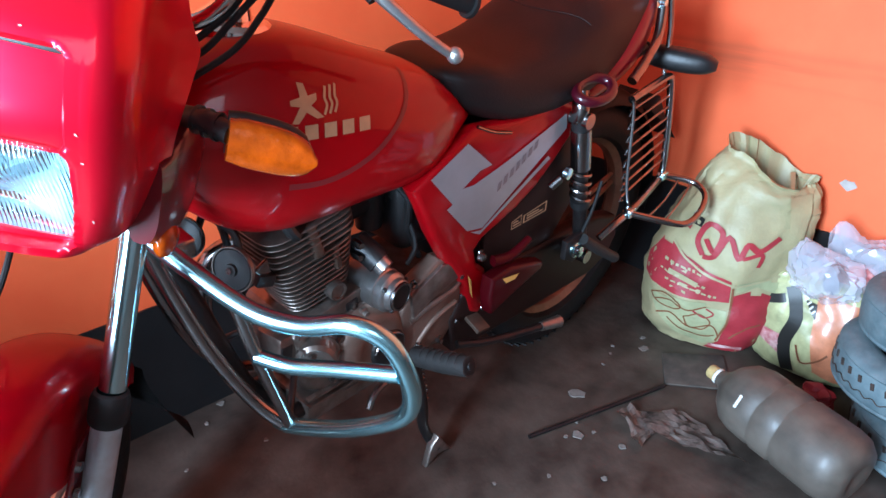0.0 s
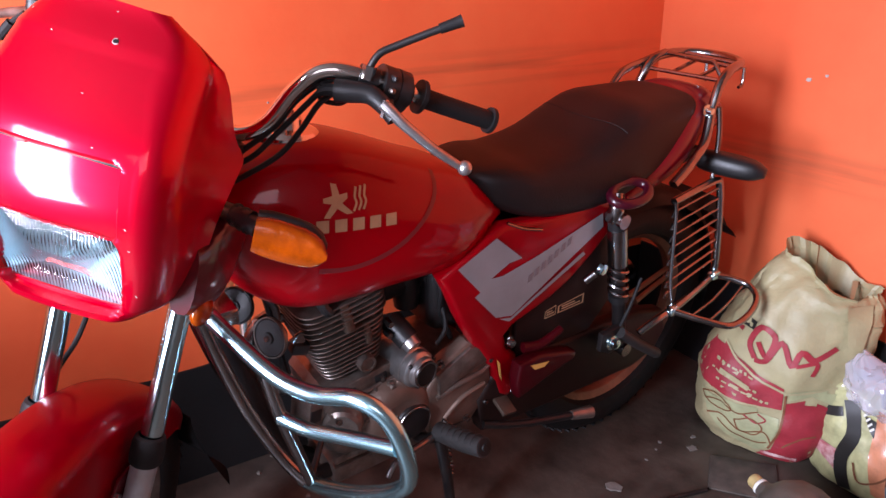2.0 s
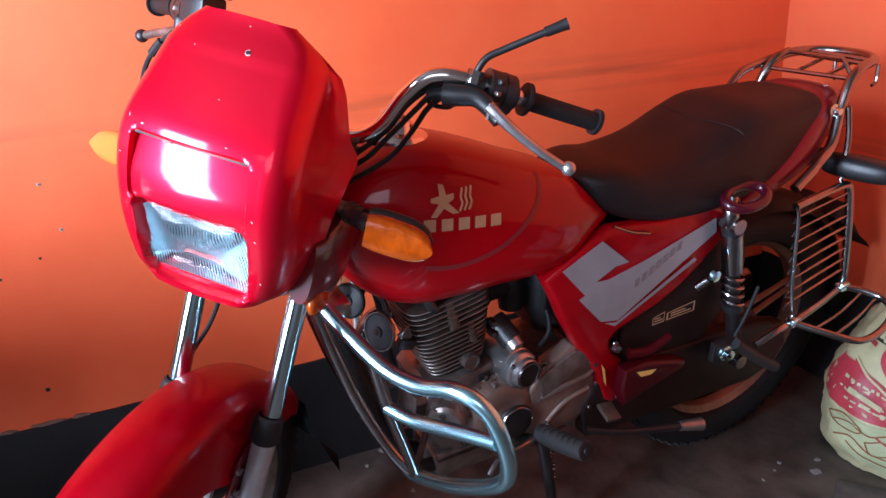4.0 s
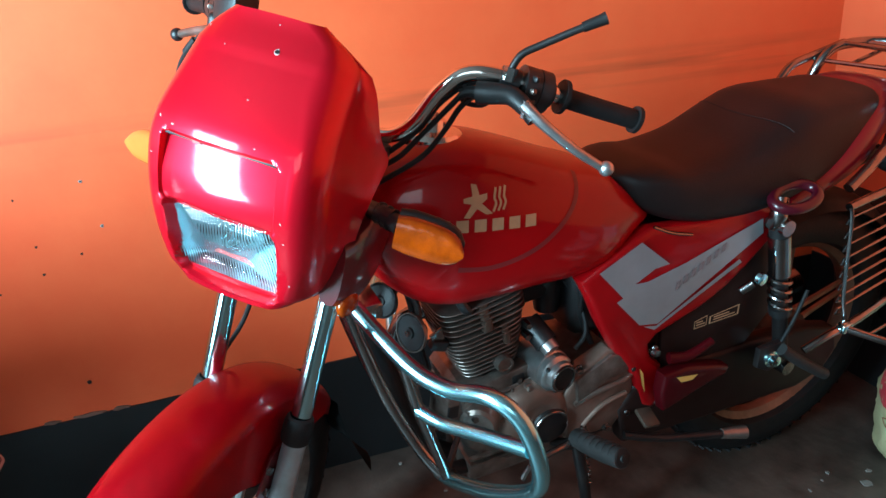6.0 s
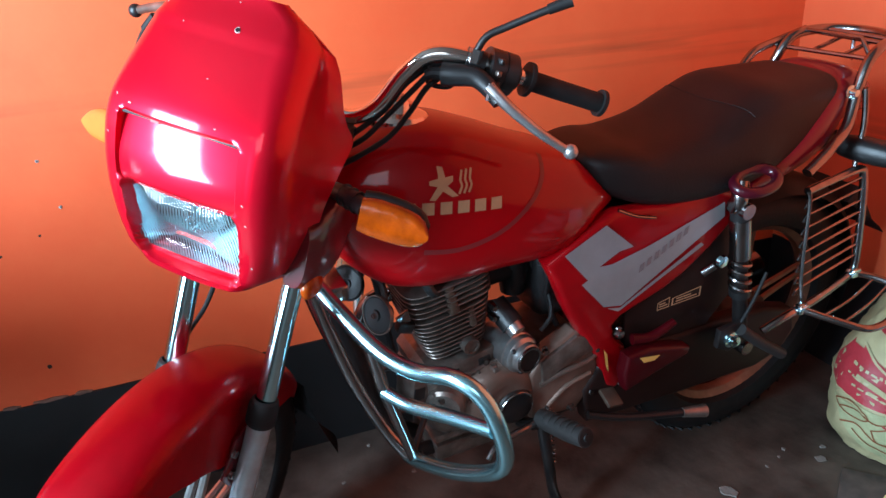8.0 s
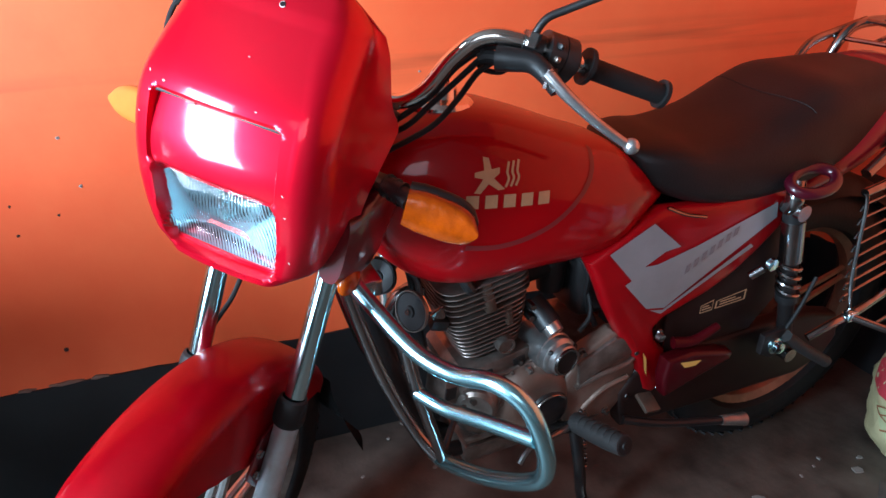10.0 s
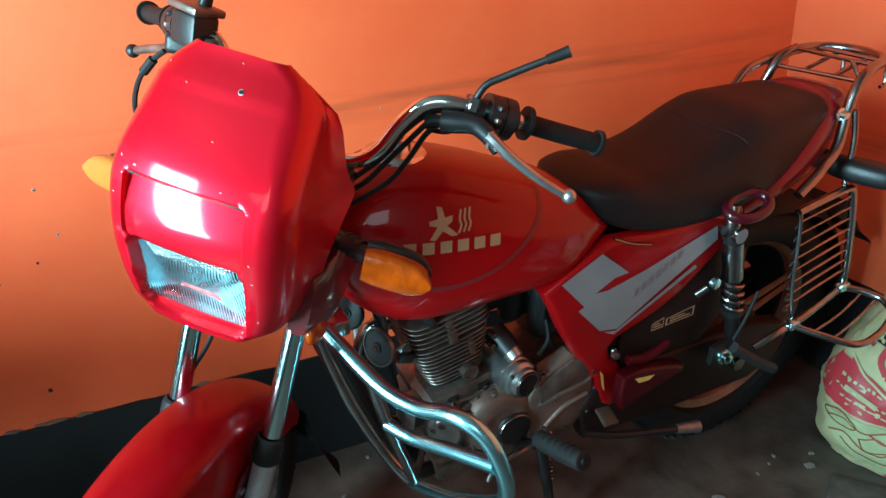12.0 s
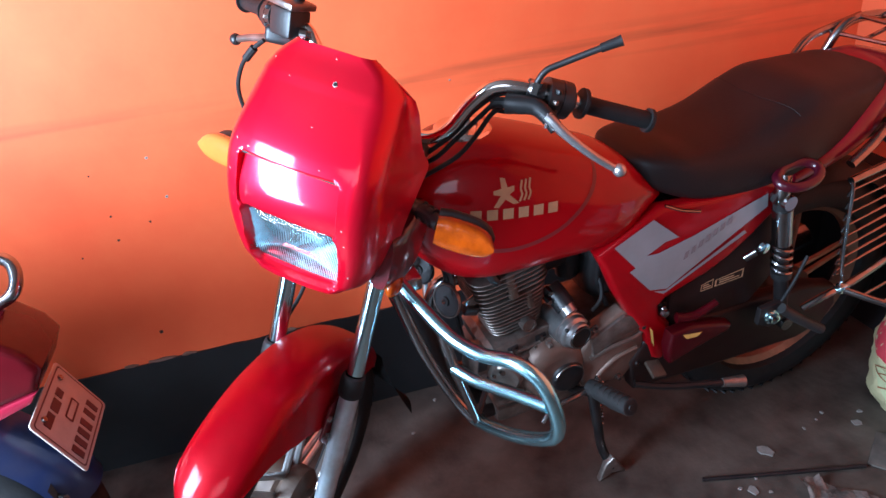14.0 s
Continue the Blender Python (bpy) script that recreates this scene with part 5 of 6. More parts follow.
# handlebar; the bar sits askew in its clamps, so the far half lies closer in
for side in (-1, 1):
    off = -0.056 if side > 0 else 0.0
    s = lambda pts: [(x, -side * y + off, z) for x, y, z in pts]
    part("handlebar", tube(s([(0.0, 0.0, 0.402), (0.0, -0.06, 0.402), (0.0, -0.105, 0.406), (0.0, -0.138, 0.432), (0.0, -0.165, 0.482), (0.004, -0.195, 0.515), (0.020, -0.24, 0.522), (0.062, -0.30, 0.514), (0.10, -0.355, 0.508), (0.142, -0.415, 0.502)]), 0.0112, 16), BAR_CHROME, bike, "chrome handlebar", m=FORK)
    grip = part("grip", tube(s([(0.076, -0.320, 0.5120), (0.10, -0.355, 0.508), (0.142, -0.418, 0.502)]), 0.0142, 20, 4), RUBBER, bike, "black rubber grip", m=FORK)
    d = Vector((0.074, side * 0.110, -0.0115)).normalized()
    for c, r in (((0.074, side * 0.317 + off, 0.5124), 0.024), ((0.142, side * 0.418 + off, 0.502), 0.0195)):
        c = Vector(c)
        part("grip_flange", tube([c - d * 0.003, c + d * 0.003], r, 22, 1), RUBBER, grip, m=FORK)
    c = Vector((0.050, side * 0.281 + off, 0.514))
    drum = bmesh.new()
    for f0, f1, r0 in ((-0.022, 0.0, 0.0285), (0.0012, 0.018, 0.0290), (0.018, 0.026, 0.0180)):
        tube([c + d * f0, c + d * (f0 + 0.003), c + d * (f1 - 0.003), c + d * f1], r0, 26, 1, drum, round_ends=False)
    sw = part("switch_box", drum, BLACK, bike, "black round switch housing", m=FORK)
    for dz, dx in ((0.016, -0.026), (0.0, -0.030), (-0.014, -0.026)):
        part("switch", block(0.008, 0.012, 0.008, bevel=0.0025), ALLOY if dz == 0 else BLACK, sw, m=FORK @ pose(c.x + dx, c.y + d.y * 0.006, c.z + dz, 0, 0, 34 * side))
    if side < 0:
        perch = part("lever_perch", tube([(0.004, -0.218, 0.496), (0.004, -0.238, 0.500), (0.006, -0.262, 0.503), (0.004, -0.284, 0.494), (0.0, -0.303, 0.481)], (0.0165, 0.0105), 14), BLACK, bike, "black lever bracket", m=FORK)
        part("perch_clamp", tube([(0.022, -0.238, 0.521), (0.032, -0.262, 0.519)], 0.0168, 18, 1), BLACK, perch, m=FORK)
        part("cable_adjuster", tube([(0.004, -0.222, 0.496), (0.002, -0.206, 0.494), (0.0, -0.196, 0.488)], (0.0095, 0.0070), 10, 4), RUBBER, perch, m=FORK)
        part("pivot_bolt", tube([(-0.004, -0.288, 0.502), (-0.004, -0.289, 0.480)], 0.0055, 8, 1), CHROME_WORN, perch, m=FORK)
        lever = part("lever", tube([(-0.004, -0.284, 0.497), (-0.004, -0.300, 0.488), (0.000, -0.322, 0.476), (0.016, -0.362, 0.456), (0.036, -0.402, 0.440)], (0.0088, 0.0058), 12), ALLOY_BRIGHT, bike, "polished alloy clutch lever", m=FORK)
        ball = (0.037, -0.407, 0.440)
    else:
        perch = part("lever_perch", block(0.040, 0.052, 0.030, bevel=0.009, seg=3), BLACK, bike, "black lever bracket", m=FORK @ pose(0.004, 0.186, 0.496, 0, 0, 20))
        lever = part("lever", tube([(0.000, 0.198, 0.488), (0.010, 0.226, 0.480), (0.022, 0.262, 0.470), (0.028, 0.290, 0.460)], (0.0078, 0.0062), 12), ALLOY, bike, "dark brake lever", m=FORK)
        ball = (0.029, 0.296, 0.458)
    bm = bmesh.new()
    bmesh.ops.create_uvsphere(bm, u_segments=16, v_segments=10, radius=0.0105)
    part("lever_ball", bm, ALLOY_BRIGHT if side < 0 else BLACK, lever, m=FORK @ Matrix.Translation(ball))
mir = part("mirror_stem", tube([(0.012, -0.252, 0.522), (0.010, -0.254, 0.538), (0.012, -0.262, 0.557), (0.016, -0.282, 0.573), (0.020, -0.318, 0.599), (0.023, -0.340, 0.614)], 0.0050, 12), BLACK, bike, "black mirror stem without its glass", m=FORK)
part("mirror_boot", tube([(0.021, -0.328, 0.606), (0.0245, -0.346, 0.6185), (0.026, -0.353, 0.6235)], (0.0066, 0.0084), 14, 3), RUBBER, mir, m=FORK)
part("mirror_nut", tube([(0.012, -0.252, 0.520), (0.011, -0.253, 0.538)], 0.0095, 6, 1), CHROME_WORN, mir, m=FORK)
res = part("master_cylinder", block(0.046, 0.050, 0.046, bevel=0.006, seg=2), BLACK, bike, "black brake fluid reservoir", m=FORK @ pose(-0.004, 0.168, 0.522, 0, 0, -15))
part("reservoir_cap", block(0.056, 0.062, 0.012, bevel=0.004, seg=2), ALLOY, res, "dull metal reservoir cap", m=FORK @ pose(-0.004, 0.168, 0.552, 4, 0, -15))
part("banjo_bolt", lathe([(0, -0.016), (0.008, -0.016), (0.009, -0.010), (0.012, -0.009), (0.012, 0.002)], 12, "y"), CHROME_WORN, res, m=FORK @ pose(-0.012, 0.140, 0.508, 0, 0, 25))
part("mirror_socket", tube([(0.006, 0.162, 0.556), (0.006, 0.160, 0.575)], 0.010, 12, 1), BLACK, res, m=FORK)
# cables
for pts in ([(0.0, -0.198, 0.489), (0.0, -0.178, 0.458), (0.0, -0.150, 0.415), (-0.005, -0.125, 0.378), (-0.01, -0.08, 0.34)], [(0.008, -0.215, 0.492), (0.012, -0.196, 0.470), (0.010, -0.180, 0.430), (0.004, -0.156, 0.386), (-0.02, -0.10, 0.33)],
            [(0.03, -0.27, 0.50), (0.012, -0.21, 0.508), (0.002, -0.172, 0.473), (0.001, -0.146, 0.425), (-0.01, -0.10, 0.37)],
            [(-0.005, 0.214, 0.480), (-0.004, 0.242, 0.452), (-0.004, 0.258, 0.415), (-0.010, 0.252, 0.378), (-0.05, 0.19, 0.34)], [(-0.035, 0.05, 0.21), (-0.02, 0.06, 0.13), (-0.03, 0.07, 0.05), (-0.075, 0.075, -0.01), (-0.11, 0.068, -0.12), (-0.15, 0.06, -0.28)]):
    part("cable", tube(pts, 0.0040, 8), RUBBER, bike, m=FORK)
part("cable_sleeve", tube([(-0.005, 0.232, 0.463), (-0.004, 0.248, 0.440)], 0.0072, 10, 1), RUBBER, bike, m=FORK)
part("cable_loop", tube([(-0.002, -0.20, 0.500), (0.02, -0.195, 0.478), (0.03, -0.22, 0.478), (0.018, -0.238, 0.495)], 0.0035, 8), RUBBER, bike, m=FORK)


# ---- corner: sack, bags, tyres, bottle, litter ----
SACK = material("woven_sack", (0.43, 0.36, 0.195), 0.5, 0.0, vary=0.22, scale=9, bump=0.22, bump_scale=140, dust=0.2, dust_colour=(0.34, 0.28, 0.18))
SACK_RED = material("sack_red_print", (0.42, 0.030, 0.040), 0.5, 0.0, vary=0.25, scale=14, bump=0.2, bump_scale=140)
SACK_GREEN = material("sack_pale_green_print", (0.40, 0.40, 0.22), 0.5, 0.0, vary=0.25, scale=14, bump=0.2, bump_scale=140)
SACK_LINE = material("sack_brown_line", (0.22, 0.07, 0.03), 0.6)
BAG = material("glossy_printed_bag", (0.58, 0.55, 0.28), 0.32, 0.0, vary=0.45, scale=16, bump=0.3, bump_scale=30, coat=0.3)
BAG_ORANGE = material("bag_orange_print", (0.72, 0.24, 0.12), 0.35, 0.0, vary=0.35, scale=22, bump=0.2, bump_scale=40, coat=0.3)
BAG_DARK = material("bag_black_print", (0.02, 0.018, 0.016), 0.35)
BAG_PINK = material("bag_pink_print", (0.70, 0.44, 0.42), 0.4, colour2=(0.45, 0.10, 0.10), scale=45)
FILM = material("clear_plastic_film", (0.74, 0.74, 0.84), 0.12, 0.0, alpha=0.40, coat=1.0, bump=0.5, bump_scale=25)
# grey dusty rubber; the cyan of the daylight is mixed into both colours
OLD_TYRE = material("old_tyre_cyan_lit", (0.115, 0.175, 0.195), 0.7, 0.0, vary=0.35, scale=16, bump=0.3, bump_scale=110, dust=0.35, dust_colour=(0.22, 0.28, 0.29))
OLD_TYRE_IN = material("tyre_inside", (0.035, 0.024, 0.02), 0.8, vary=0.4, scale=20, dust=0.3, dust_colour=(0.16, 0.07, 0.045))
PET = material("dusty_bottle_plastic", (0.105, 0.082, 0.066), 0.50, 0.0, vary=0.45, scale=9, coat=0.08, coat_rough=0.2, bump=0.12, bump_scale=30, dust=0.5, dust_colour=(0.17, 0.135, 0.108))
CAPM = material("yellow_cap", (0.60, 0.42, 0.18), 0.5, vary=0.3, scale=30)
CAPW = material("white_cap_ring", (0.70, 0.68, 0.62), 0.5)
WRAP = material("torn_wrapper", (0.40, 0.30, 0.26), 0.3, 0.10, vary=0.75, scale=24, alpha=0.80, bump=0.3, bump_scale=60)
BOARD = material("grey_board", (0.055, 0.043, 0.036), 0.8, vary=0.3, scale=10, dust=0.3)
CHIP = material("pale_chip", (0.20, 0.17, 0.15), 0.8, vary=0.3, scale=60)
FOIL = material("foil_wrapper", (0.60, 0.55, 0.35), 0.3, 0.7, vary=0.4, scale=30, bump=0.3)


def fold(v, amount, freq, seed):
    n1 = noise.noise_vector(v * freq + Vector((seed, 0, 0)))
    n2 = noise.noise_vector(v * freq * 2.7 + Vector((0, seed, 0)))
    n3 = noise.noise_vector(v * freq * 6.5 + Vector((0, 0, seed)))
    return v + n1 * amount + n2 * amount * 0.45 + Vector([abs(c) for c in n3]) * amount * 0.34


def standing_bag(levels, centre, facing, seed, crease=0.012, seg=72, lean=(0, 0)):
    """Rings (height, half width, half depth) round a centre, creased; half width lies across the facing direction."""
    d = Vector((facing[0], facing[1], 0)).normalized()
    r = Vector((d.y, -d.x, 0))
    path = spline([(a, b, c) for a, b, c in levels], 6)
    bm, rings = bmesh.new(), []
    top = max(q[0] for q in path)
    for q in path:
        ring = []
        for k in range(seg):
            a = 2 * math.pi * k / seg
            f = q[0] / top
            v = Vector(centre) + r * (q[1] * math.cos(a) + lean[0] * f * f) + d * (q[2] * math.sin(a) + lean[1] * f * f) + Vector((0, 0, q[0]))
            w = fold(v, crease, 7, seed)
            pleat = (0.0065 * abs(math.sin(a * 5.5 + seed + 1.6 * math.sin(a * 3) + 2.0 * f)) - 0.003) * f * f + 0.002 * math.sin(a * 23 + 5 * math.sin(2 * a) + 6 * f) * f
            w += (r * math.cos(a) + d * math.sin(a)) * pleat
            w.z = max(0.002, q[0] + (w.z - v.z) * min(1, q[0] * 8))
            ring.append(bm.verts.new(w))
        rings.append(ring)
    skin(bm, rings, True, False)
    bm.faces.new(rings[0])
    return bm, rings, d, r


def print_shape(name, bm, tree, mat, parent, centre, d, r, offset=0.003):
    """Lays a flat (across, height) shape on a standing bag from its front."""
    for v in bm.verts:
        v.co = Vector((centre[0], centre[1], 0)) + r * v.co.x + Vector((0, 0, v.co.z)) - d * 0.6
        hit = tree.ray_cast(v.co, d)
        if hit[0] is not None:
            v.co = hit[0] - d * offset
        else:
            v.tag = True
    bmesh.ops.delete(bm, geom=[v for v in bm.verts if v.tag], context="VERTS")
    return part(name, bm, mat, parent, smooth=60)


VIEW = (0.902, 0.431)
sack_c = (0.874, -0.607)
levels = [(0.0, 0.10, 0.08), (0.006, 0.140, 0.11), (0.05, 0.168, 0.13), (0.14, 0.186, 0.14), (0.24, 0.180, 0.135), (0.34, 0.160, 0.12), (0.41, 0.140, 0.10), (0.47, 0.116, 0.075), (0.505, 0.100, 0.055)]
bm, rings, d, r = standing_bag(levels, (sack_c[0], sack_c[1], 0), VIEW, 3.0, 0.022, lean=(0.082, 0.02))
# loose mouth: a higher rolled lip at the back, a turned-down flap at the side
lip = []
for k, v in enumerate(rings[-1]):
    a = 2 * math.pi * k / len(rings[-1])
    out = (r * math.cos(a) + d * math.sin(a))
    lip.append(bm.verts.new(v.co + out * (0.004 + 0.006 * math.sin(3 * a)) + Vector((0, 0, 0.016 + 0.018 * math.sin(a + 0.9) - 0.016 * math.cos(a) + 0.005 * math.sin(5 * a)))))
lip2 = []
for k, v in enumerate(rings[-1]):
    a = 2 * math.pi * k / len(rings[-1])
    out = (r * math.cos(a) + d * math.sin(a))
    lip2.append(bm.verts.new(v.co - out * 0.016 + Vector((0, 0, -0.06))))
skin(bm, [rings[-1], lip, lip2], True, False)
for v in bm.verts:
    # the mouth slumps on its open side
    across = (v.co - Vector((sack_c[0], sack_c[1], v.co.z))).dot(r) - 0.03
    if v.co.z > 0.36:
        v.co.z -= (v.co.z - 0.36) * min(0.42, max(0.0, across / 0.13 * 0.42))
    v.co.x = min(v.co.x, X1 - 0.008)
sack_tree = BVHTree.FromBMesh(bm)
sack = thing("rice_sack", bm, SACK, "cream woven sack with red print standing open", "sack", smooth=38)
PC = (0.795, -0.645)
flap = patch([(0.10, 0.55), (0.17, 0.50), (0.185, 0.40), (0.18, 0.335), (0.150, 0.345), (0.135, 0.43), (0.115, 0.50)], 0.02)
print_shape("mouth_flap", flap, sack_tree, SACK, sack, PC, d, r, 0.010)
print_shape("print_panel", patch([(-0.122, 0.298), (-0.068, 0.262), (-0.01, 0.237), (0.046, 0.225), (0.049, 0.166), (-0.025, 0.157), (-0.098, 0.160), (-0.165, 0.172), (-0.163, 0.225)], 0.012), sack_tree, SACK_RED, sack, PC, d, r)
print_shape("print_panel", patch([(0.053, 0.187), (0.103, 0.204), (0.16, 0.174), (0.125, 0.02), (0.096, 0.010), (0.009, 0.010), (0.042, 0.044), (0.057, 0.119)], 0.012), sack_tree, SACK_RED, sack, PC, d, r)
print_shape("print_panel", patch([(-0.158, 0.158), (-0.098, 0.152), (-0.025, 0.150), (0.046, 0.156), (0.050, 0.115), (0.036, 0.046), (0.005, 0.020), (-0.07, 0.045), (-0.12, 0.09)], 0.012), sack_tree, SACK_GREEN, sack, PC, d, r)
print_shape("print_panel", patch([(0.06, 0.222), (0.155, 0.235), (0.162, 0.185), (0.105, 0.212), (0.06, 0.196)], 0.012), sack_tree, SACK_GREEN, sack, PC, d, r)
for pts, w, mat in (([(-0.031, 0.275), (-0.048, 0.309), (-0.027, 0.358), (0.006, 0.341), (-0.006, 0.290), (-0.030, 0.318)], 0.013, SACK_RED), ([(-0.031, 0.272), (-0.006, 0.279), (0.022, 0.335), (0.050, 0.288), (0.066, 0.324), (0.094, 0.308), (0.131, 0.338)], 0.013, SACK_RED), ([(0.060, 0.290), (0.10, 0.300), (0.096, 0.268)], 0.009, SACK_RED),
                    ([(-0.070, 0.362), (-0.042, 0.355)], 0.026, BAG_DARK), ([(-0.082, 0.340), (-0.068, 0.336)], 0.014, SACK_RED), ([(-0.105, 0.29), (-0.06, 0.250), (0.0, 0.226), (0.06, 0.216), (0.15, 0.236)], 0.006, SACK),
                    ([(-0.10, 0.235), (-0.06, 0.222)], 0.010, SACK), ([(-0.105, 0.215), (-0.03, 0.198)], 0.014, SACK), ([(-0.075, 0.190), (-0.02, 0.182)], 0.008, SACK), ([(-0.095, 0.177), (-0.055, 0.170)], 0.006, SACK),
                    ([(-0.13, 0.12), (-0.09, 0.135), (-0.04, 0.125), (0.0, 0.14)], 0.004, SACK_LINE), ([(-0.12, 0.085), (-0.08, 0.10), (-0.03, 0.075), (0.02, 0.09), (0.04, 0.06)], 0.004, SACK_LINE), ([(-0.03, 0.125), (0.0, 0.11), (0.02, 0.125), (0.0, 0.135)], 0.004, SACK_RED),
                    ([(0.052, 0.21), (0.055, 0.15), (0.052, 0.10), (0.035, 0.045)], 0.005, SACK_LINE), ([(0.02, 0.024), (0.06, 0.030), (0.10, 0.026)], 0.010, BAG_PINK), ([(0.065, 0.06), (0.10, 0.10), (0.13, 0.11)], 0.004, SACK_LINE)):
    print_shape("print_mark", stroke(pts, w), sack_tree, mat, sack, PC, d, r, 0.0045)

# rows of small pale print in the red band and outlines in the lower field
prng = random.Random(11)
for row_z, x_a, x_b in ((0.232, -0.118, -0.03), (0.206, -0.125, -0.01), (0.187, -0.11, 0.02)):
    x = x_a
    while x < x_b:
        w = prng.uniform(0.006, 0.014)
        z = row_z - 0.16 * (x + 0.07)
        print_shape("print_mark", stroke([(x, z), (x + w, z - 0.16 * w + prng.uniform(-0.002, 0.002))], prng.uniform(0.004, 0.008), 2), sack_tree, SACK, sack, PC, d, r, 0.0048)
        x += w + 0.005
for pts in ([(-0.14, 0.135), (-0.115, 0.150), (-0.08, 0.146), (-0.06, 0.128), (-0.085, 0.112), (-0.12, 0.115), (-0.14, 0.135)], [(-0.05, 0.105), (-0.015, 0.118), (0.015, 0.10), (0.0, 0.075), (-0.035, 0.078), (-0.05, 0.105)], [(-0.09, 0.085), (-0.05, 0.062), (0.0, 0.052), (0.03, 0.062)]):
    print_shape("print_mark", stroke(pts, 0.0035), sack_tree, SACK_LINE, sack, PC, d, r, 0.0048)

# printed carrier bag slumped beside the sack
bag_c = (0.916, -0.874)
bm, rings, d, r = standing_bag([(0.0, 0.09, 0.04), (0.01, 0.138, 0.068), (0.06, 0.146, 0.074), (0.13, 0.144, 0.070), (0.19, 0.140, 0.058), (0.235, 0.134, 0.042), (0.25, 0.126, 0.03)], (*bag_c, 0), (0.975, 0.22), 8.0, 0.018)
bm.faces.new(rings[-1])
bag_tree = BVHTree.FromBMesh(bm)
bag = thing("carrier_bag", bm, BAG, "slumped glossy yellow and orange printed plastic bag", "bag", smooth=36)
BC = (0.866, -0.905)
print_shape("print_panel", patch([(-0.034, 0.228), (0.052, 0.240), (0.063, 0.152), (0.058, 0.02), (-0.001, 0.039), (-0.025, 0.13)], 0.012), bag_tree, BAG_ORANGE, bag, BC, d, r)
print_shape("print_panel", patch([(-0.176, 0.118), (-0.089, 0.123), (-0.081, 0.056), (-0.137, 0.070)], 0.012), bag_tree, BAG_PINK, bag, BC, d, r)
print_shape("print_panel", patch([(-0.073, 0.222), (-0.033, 0.220), (-0.025, 0.168)], 0.012), bag_tree, BAG_DARK, bag, BC, d, r, 0.004)
print_shape("print_mark", stroke([(-0.092, 0.225), (-0.066, 0.161), (-0.077, 0.093), (-0.055, 0.018)], 0.030), bag_tree, BAG_DARK, bag, BC, d, r, 0.004)
print_shape("print_mark", stroke([(-0.178, 0.185), (-0.14, 0.180), (-0.10, 0.195)], 0.020), bag_tree, BAG_DARK, bag, BC, d, r, 0.004)
print_shape("print_mark", stroke([(-0.050, 0.10), (-0.03, 0.06), (0.0, 0.075), (0.02, 0.10)], 0.005), bag_tree, SACK_LINE, bag, BC, d, r, 0.005)
for k in range(4):
    print_shape("print_mark", stroke([(-0.058 + 0.007 * k, 0.204 - 0.007 * k), (-0.052 + 0.007 * k, 0.212 - 0.007 * k)], 0.004, 2), bag_tree, CAPW, bag, BC, d, r, 0.0055)


def crumple(name, centre, size, seed, mat, label, category, sub=4, amount=0.5, floor=True, **k):
    bm = bmesh.new()
    bmesh.ops.create_icosphere(bm, subdivisions=sub, radius=1.0)
    for v in bm.verts:
        n = v.co.normalized()
        s = 1 + amount * noise.noise(n * 1.7 + Vector((seed, 0, 0))) + amount * 0.45 * abs(noise.noise(n * 4.5 + Vector((0, seed, 0)))) + amount * 0.2 * noise.noise(n * 11)
        v.co = Vector((n.x * size[0] * s, n.y * size[1] * s, n.z * size[2] * s))
    low = min(v.co.z for v in bm.verts)
    for v in bm.verts:
        v.co += Vector(centre)
        v.co.x = min(v.co.x, X1 - 0.006)
        if floor:
            v.co.z = max(v.co.z, 0.002)
    return thing(name, bm, mat, label, category, smooth=28, **k)


def film_bag(centre, size, seed, label, ears):
    """A thin slack bag with broad folds and pulled-up corners."""
    bm = bmesh.new()
    bmesh.ops.create_icosphere(bm, subdivisions=4, radius=1.0)
    for v in bm.verts:
        n = v.co.normalized()
        a = math.atan2(n.y, n.x)
        s = 0.92 + 0.34 * noise.noise(n * 1.4 + Vector((seed, 0, 0))) + 0.20 * abs(noise.noise(Vector((n.x * 3.2, n.y * 3.2, n.z * 0.9 + seed)))) + 0.16 * abs(noise.noise(Vector((n.x * 7, n.y * 7, n.z * 2.2 + seed))))
        z = n.z * size[2] * s
        for ea, h in ears:
            z += h * max(0.0, math.cos(a - ea)) ** 6 * max(0.0, n.z) ** 0.6 * (1 - max(0.0, n.z)) * 2.6
        v.co = Vector((n.x * size[0] * s, n.y * size[1] * s, z)) + Vector(centre)
        v.co.x = min(v.co.x, X1 - 0.006)
    return thing("plastic_bag", bm, FILM, label, "plastic bag", smooth=24)


film_bag((0.868, -0.872, 0.280), (0.060, 0.080, 0.058), 4.1, "crumpled translucent plastic bag lying on the carrier bag", ((1.5, 0.05), (3.6, 0.03)))
film_bag((0.948, -0.930, 0.300), (0.060, 0.088, 0.066), 9.4, "knotted translucent plastic bag with scraps inside", ((1.7, 0.07), (4.4, 0.03)))
# black crumpled lump that fills the space below the film bags
crumple("dark_lump", (0.993, -0.946, 0.130), (0.055, 0.15, 0.15), 2.2, BAG_DARK, "black crumpled lump under the plastic bags", "waste", amount=0.4)
crumple("scrap", (0.900, -0.935, 0.296), (0.022, 0.030, 0.020), 5.2, BAG_PINK, "crumpled pink wrapper scrap", "litter", 3, floor=False)
crumple("scrap", (0.868, -0.890, 0.280), (0.018, 0.016, 0.034), 1.2, BAG_DARK, "dark scrap inside a plastic bag", "litter", 3, floor=False)
